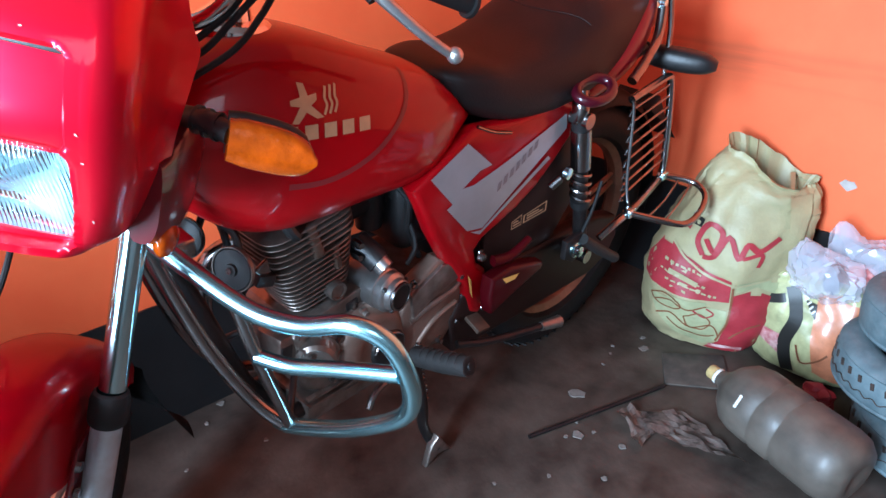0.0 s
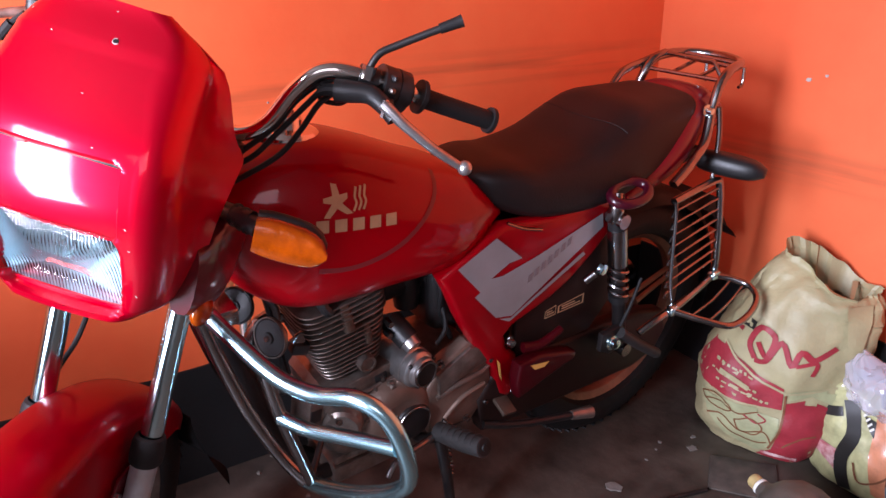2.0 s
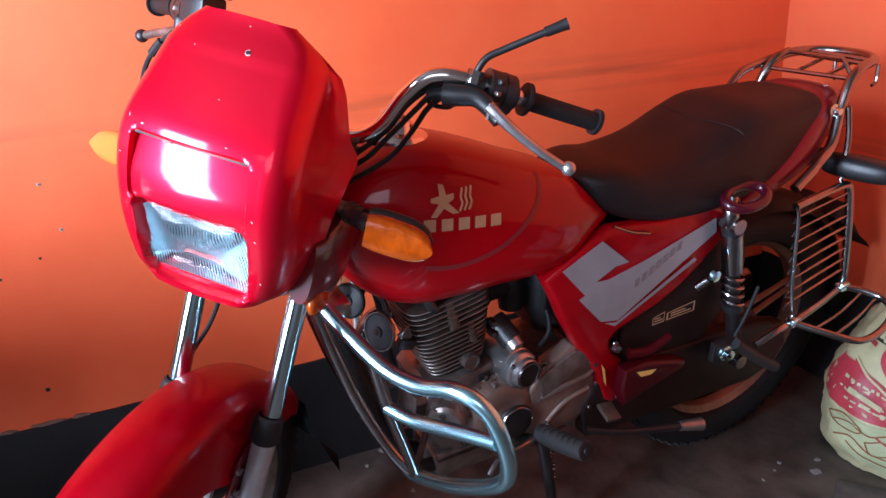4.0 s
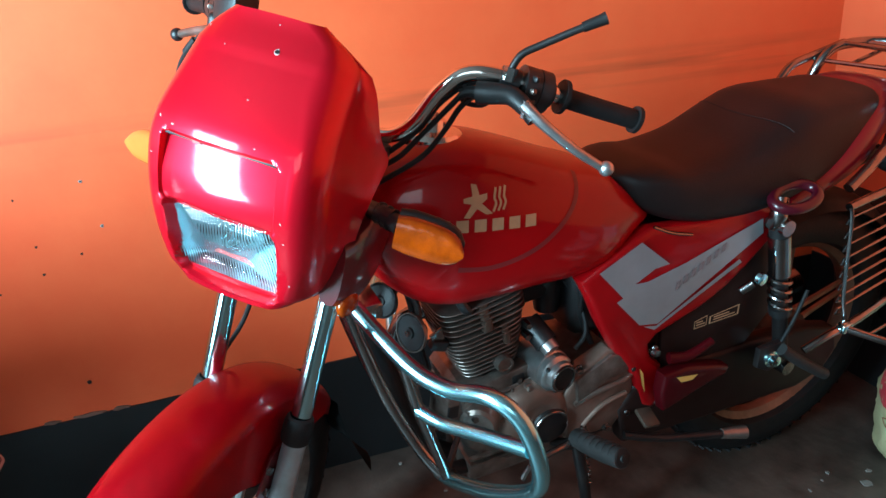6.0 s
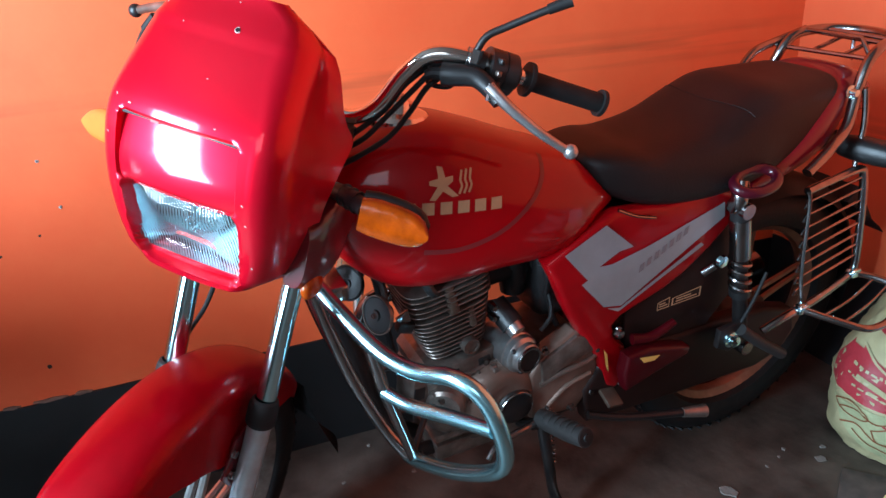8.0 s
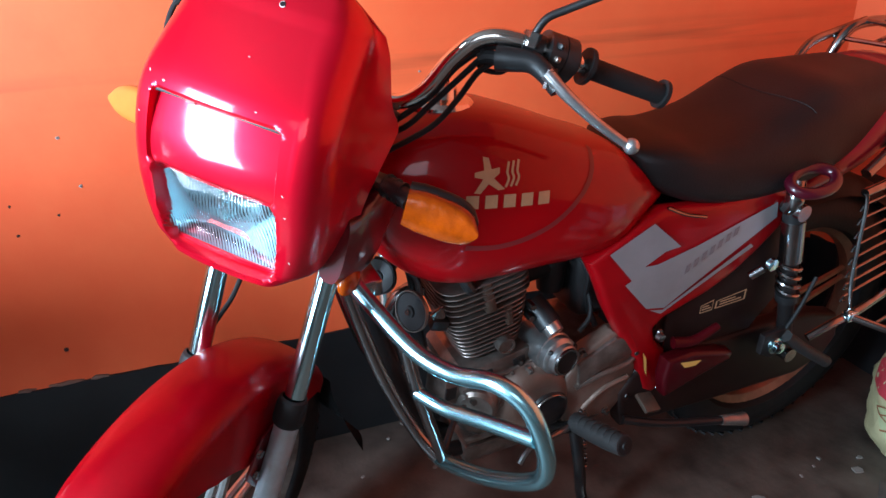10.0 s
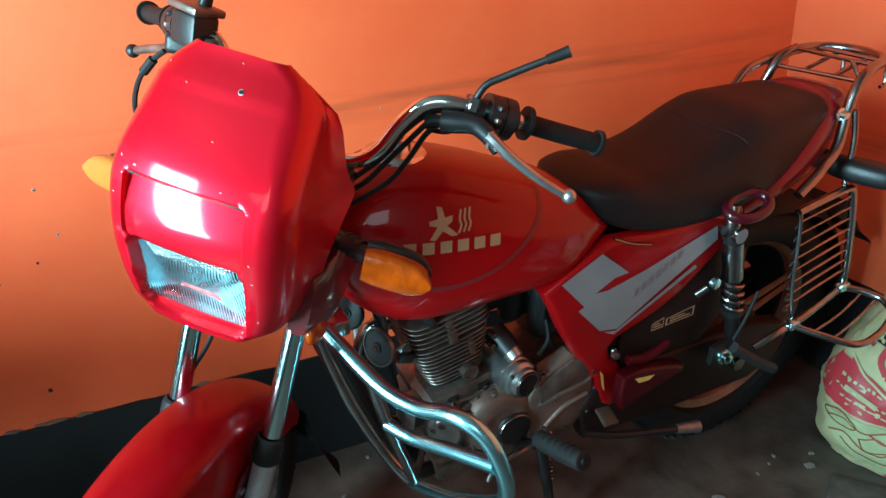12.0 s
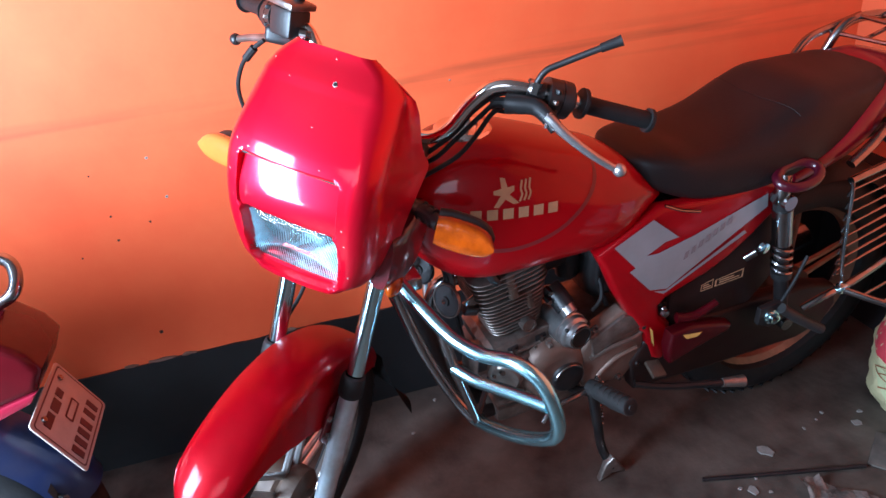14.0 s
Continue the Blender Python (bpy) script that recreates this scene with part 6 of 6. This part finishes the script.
crumple("foil_wrapper", (0.978, -1.051, 0.360), (0.026, 0.045, 0.024), 7.7, FOIL, "crumpled foil snack wrapper on the tyres", "litter", 3, floor=False, amount=0.6)
crumple("red_wrapper", (0.783, -0.951, 0.025), (0.028, 0.035, 0.024), 3.3, SACK_RED, "crumpled red wrapper on the floor", "litter", 3, amount=0.6)


def old_tyre(at, R, h, tilt, label, n=56):
    m = Matrix.Translation(at) @ Euler((radians(tilt[0]), radians(tilt[1]), radians(tilt[2]))).to_matrix().to_4x4()
    ob = empty("old_tyre", m, label, "tyre", group="stacked old tyres")
    prof = [(R - 0.074, h * 0.26), (R - 0.070, h * 0.42), (R - 0.052, h * 0.50), (R - 0.030, h * 0.50), (R - 0.012, h * 0.45), (R - 0.004, h * 0.38), (R - 0.001, h * 0.34), (R - 0.0035, h * 0.30), (R - 0.0005, h * 0.26), (R + 0.001, 0), (R - 0.0005, -h * 0.26), (R - 0.0035, -h * 0.30), (R - 0.001, -h * 0.34), (R - 0.004, -h * 0.38), (R - 0.012, -h * 0.45), (R - 0.030, -h * 0.50), (R - 0.052, -h * 0.50), (R - 0.070, -h * 0.42), (R - 0.074, -h * 0.26),
            (R - 0.062, -h * 0.34), (R - 0.040, -h * 0.38), (R - 0.018, -h * 0.3), (R - 0.012, 0), (R - 0.018, h * 0.3), (R - 0.040, h * 0.38), (R - 0.062, h * 0.34)]
    bm = lathe(prof, 64, "z", closed=True)
    for v in bm.verts:
        a = math.atan2(v.co.y, v.co.x)
        v.co *= 1 + 0.012 * math.sin(2 * a + at[0] * 9)
    part("casing", bm, OLD_TYRE, ob, smooth=40)
    if n:
        slots = bmesh.new()
        for k in range(n):
            a = 2 * math.pi * k / n
            c = Vector((math.cos(a) * R, math.sin(a) * R, h * 0.16))
            block(0.003, 0.007, h * 0.13, at=c, bevel=0, bm=slots, m=Matrix.Rotation(a, 4, "Z") @ Matrix.Rotation(radians(14), 4, "X"))
        part("tread_slots", slots, OLD_TYRE_IN, ob, smooth=0)
        wave_pts = [(math.cos(2 * math.pi * k / 240) * (R + 0.0006), math.sin(2 * math.pi * k / 240) * (R + 0.0006), -h * 0.10 + 0.004 * math.sin(2 * math.pi * k / 240 * n)) for k in range(241)]
        part("tread_groove", tube(wave_pts, 0.0012, 5, 1), OLD_TYRE_IN, ob)
    part("lining", lathe([(R - 0.0630, -h * 0.33), (R - 0.0415, -h * 0.365), (R - 0.0195, -h * 0.29), (R - 0.0135, 0), (R - 0.0195, h * 0.29), (R - 0.0415, h * 0.365), (R - 0.0630, h * 0.33)], 48, "z"), OLD_TYRE_IN, ob, smooth=60)
    return ob


old_tyre((0.799, -1.174, 0.058), 0.152, 0.114, (0, 0, 10), "worn grey rubber tyre lying flat on the floor", 26)
old_tyre((0.815, -1.104, 0.173), 0.152, 0.112, (1, -1, 40), "worn grey rubber tyre lying in the middle of a stack", 34)
old_tyre((0.863, -1.109, 0.284), 0.146, 0.108, (-2, 2, 70), "smooth bald grey tyre lying on top of a stack", 0)

# bottle
b_at, b_to = Vector((0.588, -0.786, 0.104)), Vector((0.525, -1.115, 0.086))
axis = (b_to - b_at).normalized()
m = Matrix.Translation(b_at) @ axis.to_track_quat("Z", "Y").to_matrix().to_4x4()
bottle = empty("bottle", m, "large dusty brown plastic bottle lying on the floor", "bottle")
prof = [(0.014, 0.0), (0.014, 0.022), (0.018, 0.024), (0.016, 0.030), (0.022, 0.042), (0.044, 0.060), (0.061, 0.084), (0.068, 0.112), (0.068, 0.150), (0.0655, 0.156), (0.0655, 0.160), (0.068, 0.166), (0.068, 0.205), (0.0655, 0.211), (0.0655, 0.215), (0.068, 0.221), (0.068, 0.300), (0.064, 0.325), (0.050, 0.344), (0.032, 0.350), (0.016, 0.342), (0, 0.338)]
prof = [(r0 * (1.0 if z0 < 0.03 else 1.2), z0) for r0, z0 in prof]
bm = lathe(prof, 48)
for v in bm.verts:
    if 0.09 < v.co.z < 0.30:
        v.co *= Vector((1, 1, 1)) * (1 + 0.035 * noise.noise(v.co * 14) - 0.02 * abs(noise.noise(v.co * 31)))
part("body", bm, PET, bottle, "brown dusty plastic body", 50)
part("cap", lathe([(0, -0.004), (0.014, -0.004), (0.0165, 0.0), (0.0165, 0.014), (0.0145, 0.015)], 24), CAPM, bottle, "dirty yellow screw cap")
part("neck_ring", lathe([(0.0155, 0.016), (0.018, 0.017), (0.019, 0.020), (0.018, 0.024), (0.0155, 0.025)], 24, closed=True), CAPW, bottle, "torn white seal ring")
for k in range(5):
    part("relief_dot", lathe([(0, 0.002), (0.003, 0.0015), (0.004, 0)], 8), CAPW, bottle, m=Matrix.Rotation(radians(150), 4, "Z") @ Matrix.Translation((0.0805, -0.012 + 0.006 * k, 0.12)) @ Matrix.Rotation(radians(90), 4, "Y"))


def sheet(name, corners, mat, label, category, amount=0.012, seed=1.0, k=22, lift=0.003):
    """A crumpled sheet between four floor corners."""
    a, b, c, e = [Vector((*q, 0)) for q in corners]
    bm, rows = bmesh.new(), []
    for i in range(k + 1):
        row = []
        for j in range(k + 1):
            u, v = i / k, j / k
            p = (a * (1 - u) + b * u) * (1 - v) + (e * (1 - u) + c * u) * v
            n = abs(noise.noise(Vector((p.x * 14, p.y * 14, seed)))) + 0.5 * abs(noise.noise(Vector((p.x * 37, p.y * 37, seed))))
            edge = 0.012 * noise.noise(Vector((p.x * 25, p.y * 25, seed + 9)))
            row.append(bm.verts.new((p.x + edge, p.y - edge, lift + amount * n)))
        rows.append(row)
    skin(bm, rows, False, False)
    bmesh.ops.solidify(bm, geom=bm.faces[:], thickness=0.0012)
    return thing(name, bm, mat, label, category, smooth=6)


sheet("torn_wrapper", [(0.434, -0.680), (0.532, -0.776), (0.482, -0.946), (0.424, -0.805)], WRAP, "torn crumpled brown plastic wrapper on the floor", "litter", 0.026, 2.0, 11)
sheet("torn_wrapper", [(0.396, -0.676), (0.452, -0.682), (0.424, -0.768), (0.352, -0.775)], WRAP, "small crumpled brown wrapper scrap on the floor", "litter", 0.038, 6.0, 8)
thing("board", slab([(0.684, -0.606), (0.789, -0.716), (0.684, -0.801), (0.584, -0.681)], 0.001, 0.006, 0.001, axis="z"), BOARD, "thin dirty grey board lying on the floor", "board", smooth=30)
thing("rod", tube([(0.203, -0.589, 0.006), (0.376, -0.636, 0.007), (0.572, -0.687, 0.008)], 0.005, 10), BLACK_PAINT, "thin dark rod lying on the floor", "rod")
rng = random.Random(4)


def flake(x, y, s):
    pts = [(x + s * math.cos(a) * rng.uniform(0.6, 1.15), y + s * math.sin(a) * rng.uniform(0.6, 1.15)) for a in [2 * math.pi * q / 9 for q in range(9)]]
    thing("flake", slab(pts, 0.0, rng.uniform(0.0015, 0.004), 0.0006, axis="z", seg=1), CHIP, "pale flake of dirt on the floor", "litter", smooth=30, group="flakes on the floor")


for x, y, s in ((0.399, -0.561, 0.020), (0.293, -0.654, 0.014), (0.269, -0.639, 0.006), (0.322, -0.626, 0.005), (0.668, -0.562, 0.013), (0.617, -0.501, 0.006), (0.587, -0.516, 0.005), (0.337, -0.741, 0.008), (0.327, -0.671, 0.005), (0.537, -0.531, 0.005), (-0.269, -0.020, 0.010), (-0.322, -0.065, 0.006),
                (-0.172, -0.095, 0.006), (-0.412, -0.175, 0.005), (-0.222, -0.025, 0.004), (-0.242, -0.205, 0.006), (0.157, -0.691, 0.006), (0.707, -0.531, 0.007), (-0.582, -0.075, 0.006), (-0.842, -0.115, 0.007), (0.057, -0.631, 0.005), (0.237, -0.771, 0.007)):
    flake(x, y, s)

# nail holes and chips in the walls
HOLE = material("hole", (0.03, 0.012, 0.008), 0.9)
PLASTER = material("bare_plaster", (0.50, 0.44, 0.40), 0.85, vary=0.25, scale=50)
for x, z, s, mat in ((-0.888, 0.838, 0.006, PLASTER), (-0.871, 0.740, 0.007, PLASTER), (-1.003, 0.656, 0.006, HOLE), (-0.983, 0.389, 0.009, HOLE), (-1.002, 0.717, 0.005, HOLE), (-0.923, 0.687, 0.005, HOLE), (-1.017, 0.819, 0.004, HOLE), (-0.170, 0.897, 0.004, PLASTER), (-1.092, 0.628, 0.004, HOLE)):
    s *= 0.62
    pts = [(x + s * math.cos(a) * rng.uniform(0.6, 1.1), z + s * math.sin(a) * rng.uniform(0.6, 1.1)) for a in [2 * math.pi * q / 8 for q in range(8)]]
    part("nail_hole", slab(pts, -0.0015, 0.001, 0.0003, seg=1), mat, wall_back)
    if mat is PLASTER:
        part("nail_hole", slab([(x + (a - x) * 0.45, z + (b - z) * 0.45) for a, b in pts], -0.003, 0.0, 0.0003, seg=1), HOLE, wall_back)
for y, z, s in ((-0.821, 0.447, 0.020), (-0.478, 0.894, 0.008), (-0.521, 0.907, 0.006), (-0.996, 0.429, 0.010)):
    pts = [(y + s * math.cos(a) * rng.uniform(0.6, 1.1), z + 0.8 * s * math.sin(a) * rng.uniform(0.6, 1.1)) for a in [2 * math.pi * q / 8 for q in range(8)]]
    part("wall_chip", slab(pts, X1 - 0.002, X1 + 0.001, 0.0003, axis="x", seg=1), PLASTER, wall_right)
for x, w in ((-1.004, 0.035), (-0.937, 0.02), (-1.08, 0.018), (-0.675, 0.02)):
    pts = [(x + w * math.cos(a) * rng.uniform(0.7, 1.1), 0.310 + 0.005 * math.sin(a) * rng.uniform(0.5, 1.1)) for a in [2 * math.pi * q / 10 for q in range(10)]]
    part("scuff", slab(pts, -0.0052, 0.0, 0.0003, seg=1), material("scuffed_plaster", (0.30, 0.15, 0.11), 0.85, vary=0.4, scale=60), wall_back)


# ---- second motorcycle, parked in line behind ----
BLUE = material("blue_paint", (0.006, 0.035, 0.14), 0.32, 0.1, coat=0.6, vary=0.25, scale=6, dust=0.2)
# plate white toned down by the shade it stands in, plus some dust
WHITE = material("plate_white_in_shade", (0.50, 0.40, 0.36), 0.5, vary=0.12, scale=20, dust=0.2)
PLATE_INK = material("plate_ink", (0.10, 0.02, 0.02), 0.5)
PINK = material("pale_lamp_lens", (0.30, 0.012, 0.03), 0.2, coat=0.5)
bike_b = empty("motorcycle", pose(-1.41, -0.467, 0, 0, 0, 0), "blue motorcycle with a white number plate parked by the wall", "motorcycle")
wheel("rear", (0, 0, 0.297), 0.297, 0.085, 6, None, owner=bike_b)
wheel("front", (-1.25, 0, 0.292), 0.292, 0.075, 6, None, owner=bike_b)


def arc_guard(cx, cz, R, w, a0, a1, mat, parent, name, label):
    bm, rows = bmesh.new(), []
    for k in range(29):
        a = radians(a0 + (a1 - a0) * k / 28)
        row = []
        for j in range(13):
            u = -1 + 2 * j / 12
            r2 = R - 0.055 * abs(u) ** 3
            row.append(bm.verts.new((cx + r2 * math.cos(a), w * u, cz + r2 * math.sin(a))))
        rows.append(row)
    skin(bm, rows, False, False)
    bmesh.ops.solidify(bm, geom=bm.faces[:], thickness=0.003)
    return part(name, bm, mat, parent, label, 50)


rg = arc_guard(0.0, 0.30, 0.365, 0.070, 12, 130, BLUE, bike_b, "rear_mudguard", "blue rear mudguard")
arc_guard(-1.25, 0.30, 0.335, 0.055, 20, 150, BLUE, bike_b, "front_mudguard", "blue front mudguard")
# number plate on its bracket, writing as plain bars
PLATE = Matrix.Translation((0.352, 0.0, 0.532)) @ Matrix.Rotation(radians(-23), 4, "Y")
plate = part("number_plate", slab(lamp_outline(0.094, -0.066, 0.066, 0.008), -0.0015, 0.0015, 0.0008, axis="x"), WHITE, bike_b, "white number plate with dark writing", m=PLATE)
bm = bmesh.new()
o = [bm.verts.new((0.0022, a, b)) for a, b in lamp_outline(0.088, -0.060, 0.060, 0.007)]
i_ = [bm.verts.new((0.0022, a, b)) for a, b in lamp_outline(0.085, -0.057, 0.057, 0.006)]
skin(bm, [o, i_], True, False)
part("plate_border", bm, PLATE_INK, plate, m=PLATE)
bars = [(-0.068 + 0.024 * k, -0.036, 0.015, 0.028) for k in range(4)] + [(0.034 + 0.024 * k, -0.036, 0.013, 0.028) for k in range(2)] + [(-0.050, 0.036, 0.036, 0.016), (-0.008, 0.034, 0.030, 0.018), (0.026, 0.036, 0.020, 0.016)]
for y, z, w, h in bars:
    part("lettering_bar", block(0.0012, w, h, bevel=0), PLATE_INK, plate, smooth=0, m=PLATE @ Matrix.Translation((0.0024, y, z)))
bm = bmesh.new()
o = [bm.verts.new((0.0024, a, b)) for a, b in lamp_outline(0.028, -0.009, 0.011, 0.003)]
i_ = [bm.verts.new((0.0024, a, b)) for a, b in lamp_outline(0.024, -0.005, 0.007, 0.002)]
skin(bm, [o, i_], True, False)
part("plate_stamp", bm, PLATE_INK, plate, m=PLATE @ Matrix.Translation((0, 0.012, 0.0)))
for y in (-0.058, 0.062):
    part("plate_screw", lathe([(0, 0.004), (0.005, 0.004), (0.006, 0.0)], 10, "x"), CHROME_WORN, plate, m=PLATE @ Matrix.Translation((0.002, y, 0.046)))
part("plate_bracket", block(0.012, 0.06, 0.10, bevel=0.003), BLACK, bike_b, m=PLATE @ Matrix.Translation((-0.010, 0, 0.01)))
part("plate_light", tube([(0.30, -0.06, 0.41), (0.325, -0.085, 0.42)], 0.006, 8, 1), CHROME_WORN, bike_b)
# tail lamp, cowl, saddle
tl = part("tail_lamp", slab([(0.10, 0.70), (0.20, 0.755), (0.318, 0.752), (0.358, 0.712), (0.372, 0.680), (0.352, 0.640), (0.27, 0.622), (0.12, 0.62)], -0.075, 0.075, 0.014, seg=3), material("dark_tail_lens", (0.10, 0.003, 0.006), 0.25, spec=0.25, coat=0.3, vary=0.2, scale=15), bike_b, "dark red angular tail lamp")
part("lower_lens", slab([(0.20, 0.600), (0.27, 0.620), (0.352, 0.640), (0.335, 0.618), (0.27, 0.596)], -0.070, 0.070, 0.006), PINK, tl, "pale red lower lens")
part("tail_cowl", loft([(-0.30, 0.11, 0.76, 0.62), (-0.10, 0.115, 0.775, 0.63), (0.08, 0.10, 0.775, 0.64), (0.16, 0.08, 0.765, 0.65)], 3, 28, 4, 0.5), BLUE, bike_b, "blue tail cowl", 60)
part("seat", loft([(-0.62, 0.07, 0.80, 0.74), (-0.58, 0.11, 0.815, 0.725), (-0.40, 0.13, 0.83, 0.72), (-0.15, 0.13, 0.865, 0.745), (0.05, 0.12, 0.87, 0.765), (0.12, 0.09, 0.86, 0.78)], 3, 32, 5, 0.5), SEAT, bike_b, "black vinyl saddle", 60)
part("grab_rail", tube([(0.0, 0.12, 0.80), (0.16, 0.115, 0.815), (0.28, 0.10, 0.822), (0.335, 0.075, 0.815), (0.340, 0.04, 0.780), (0.30, 0.03, 0.762), (0.2, 0.03, 0.765)], 0.011, 12), CHROME_WORN, bike_b, "grey grab rail")
part("grab_rail", tube([(0.0, -0.12, 0.80), (0.16, -0.115, 0.815), (0.25, -0.08, 0.80), (0.22, -0.03, 0.765)], 0.011, 12), CHROME_WORN, bike_b, "grey grab rail")
# tank, engine, frame, fork
part("fuel_tank", loft([(-1.05, 0.05, 0.84, 0.78), (-1.02, 0.09, 0.88, 0.75), (-0.92, 0.13, 0.92, 0.71), (-0.78, 0.14, 0.91, 0.69), (-0.66, 0.125, 0.86, 0.69), (-0.59, 0.10, 0.80, 0.72)], 2.7, 32, 5, 0.42), BLUE, bike_b, "blue fuel tank", 60)
part("engine", slab([(-0.90, 0.30), (-0.90, 0.44), (-0.86, 0.66), (-0.72, 0.66), (-0.72, 0.47), (-0.55, 0.44), (-0.54, 0.30), (-0.62, 0.25), (-0.82, 0.25)], -0.09, 0.09, 0.02, seg=3), ALLOY, bike_b, "dusty alloy engine")
part("side_cover", slab([(-0.58, 0.70), (-0.30, 0.72), (-0.24, 0.66), (-0.40, 0.50), (-0.54, 0.52)], -0.12, -0.10, 0.008), BLUE, bike_b)
for side in (-1, 1):
    part("swingarm", tube([(-0.50, side * 0.08, 0.31), (0.02, side * 0.085, 0.298)], 0.017, 12, 1), BLACK_PAINT, bike_b)
    part("shock_absorber", tube([(-0.14, side * 0.125, 0.66), (-0.04, side * 0.125, 0.32)], 0.024, 14, 1), CHROME_WORN, bike_b)
    part("fork_leg", tube([(-1.02, side * 0.09, 0.90), (-1.12, side * 0.09, 0.62), (-1.245, side * 0.09, 0.295)], 0.018, 14, 1), CHROME_WORN, bike_b)
    part("handlebar", tube([(-1.0, 0, 0.93), (-1.0, side * 0.10, 0.94), (-0.97, side * 0.18, 1.02), (-0.88, side * 0.30, 1.02)], 0.011, 12), CHROME_WORN, bike_b)
    part("grip", tube([(-0.90, side * 0.27, 1.02), (-0.80, side * 0.36, 1.01)], 0.016, 14, 1), RUBBER, bike_b)
for pts in ([(-1.03, 0, 0.82), (-0.8, 0, 0.72), (-0.3, 0, 0.70), (0.1, 0, 0.69)], [(-1.04, 0, 0.78), (-0.93, 0, 0.34), (-0.7, 0, 0.24), (-0.48, 0, 0.30), (-0.40, 0, 0.66)]):
    part("frame_tube", tube(pts, 0.019, 12), BLACK_PAINT, bike_b)
part("headlamp", lathe([(0, 0.05), (0.06, 0.045), (0.085, 0.02), (0.088, -0.01), (0.07, -0.07), (0, -0.10)], 32, "x"), BLACK, bike_b, "round headlamp", m=pose(-1.16, 0, 0.86, 0, 0, 180))
part("side_stand", tube([(-0.55, -0.09, 0.30), (-0.53, -0.16, 0.15), (-0.52, -0.20, 0.008)], 0.011, 10), BLACK_PAINT, bike_b)
part("silencer", tube([(-0.70, 0.12, 0.26), (-0.3, 0.14, 0.27), (0.22, 0.15, 0.31)], 0.032, 18), CHROME_WORN, bike_b, "chrome silencer")
fl, rows = bmesh.new(), []
for k in range(9):
    f = k / 8
    rows.append([fl.verts.new((0.30 + 0.045 * f - 0.02 * f * f, u * (0.080 - 0.012 * f), 0.44 - 0.20 * f)) for u in (-1, -0.6, -0.2, 0.2, 0.6, 1)])
skin(fl, rows, False, False)
bmesh.ops.solidify(fl, geom=fl.faces[:], thickness=0.004)
part("mud_flap", fl, material("brown_rubber", (0.030, 0.010, 0.008), 0.7, vary=0.3, scale=12, dust=0.2), bike_b, "brown-black rubber mud flap")
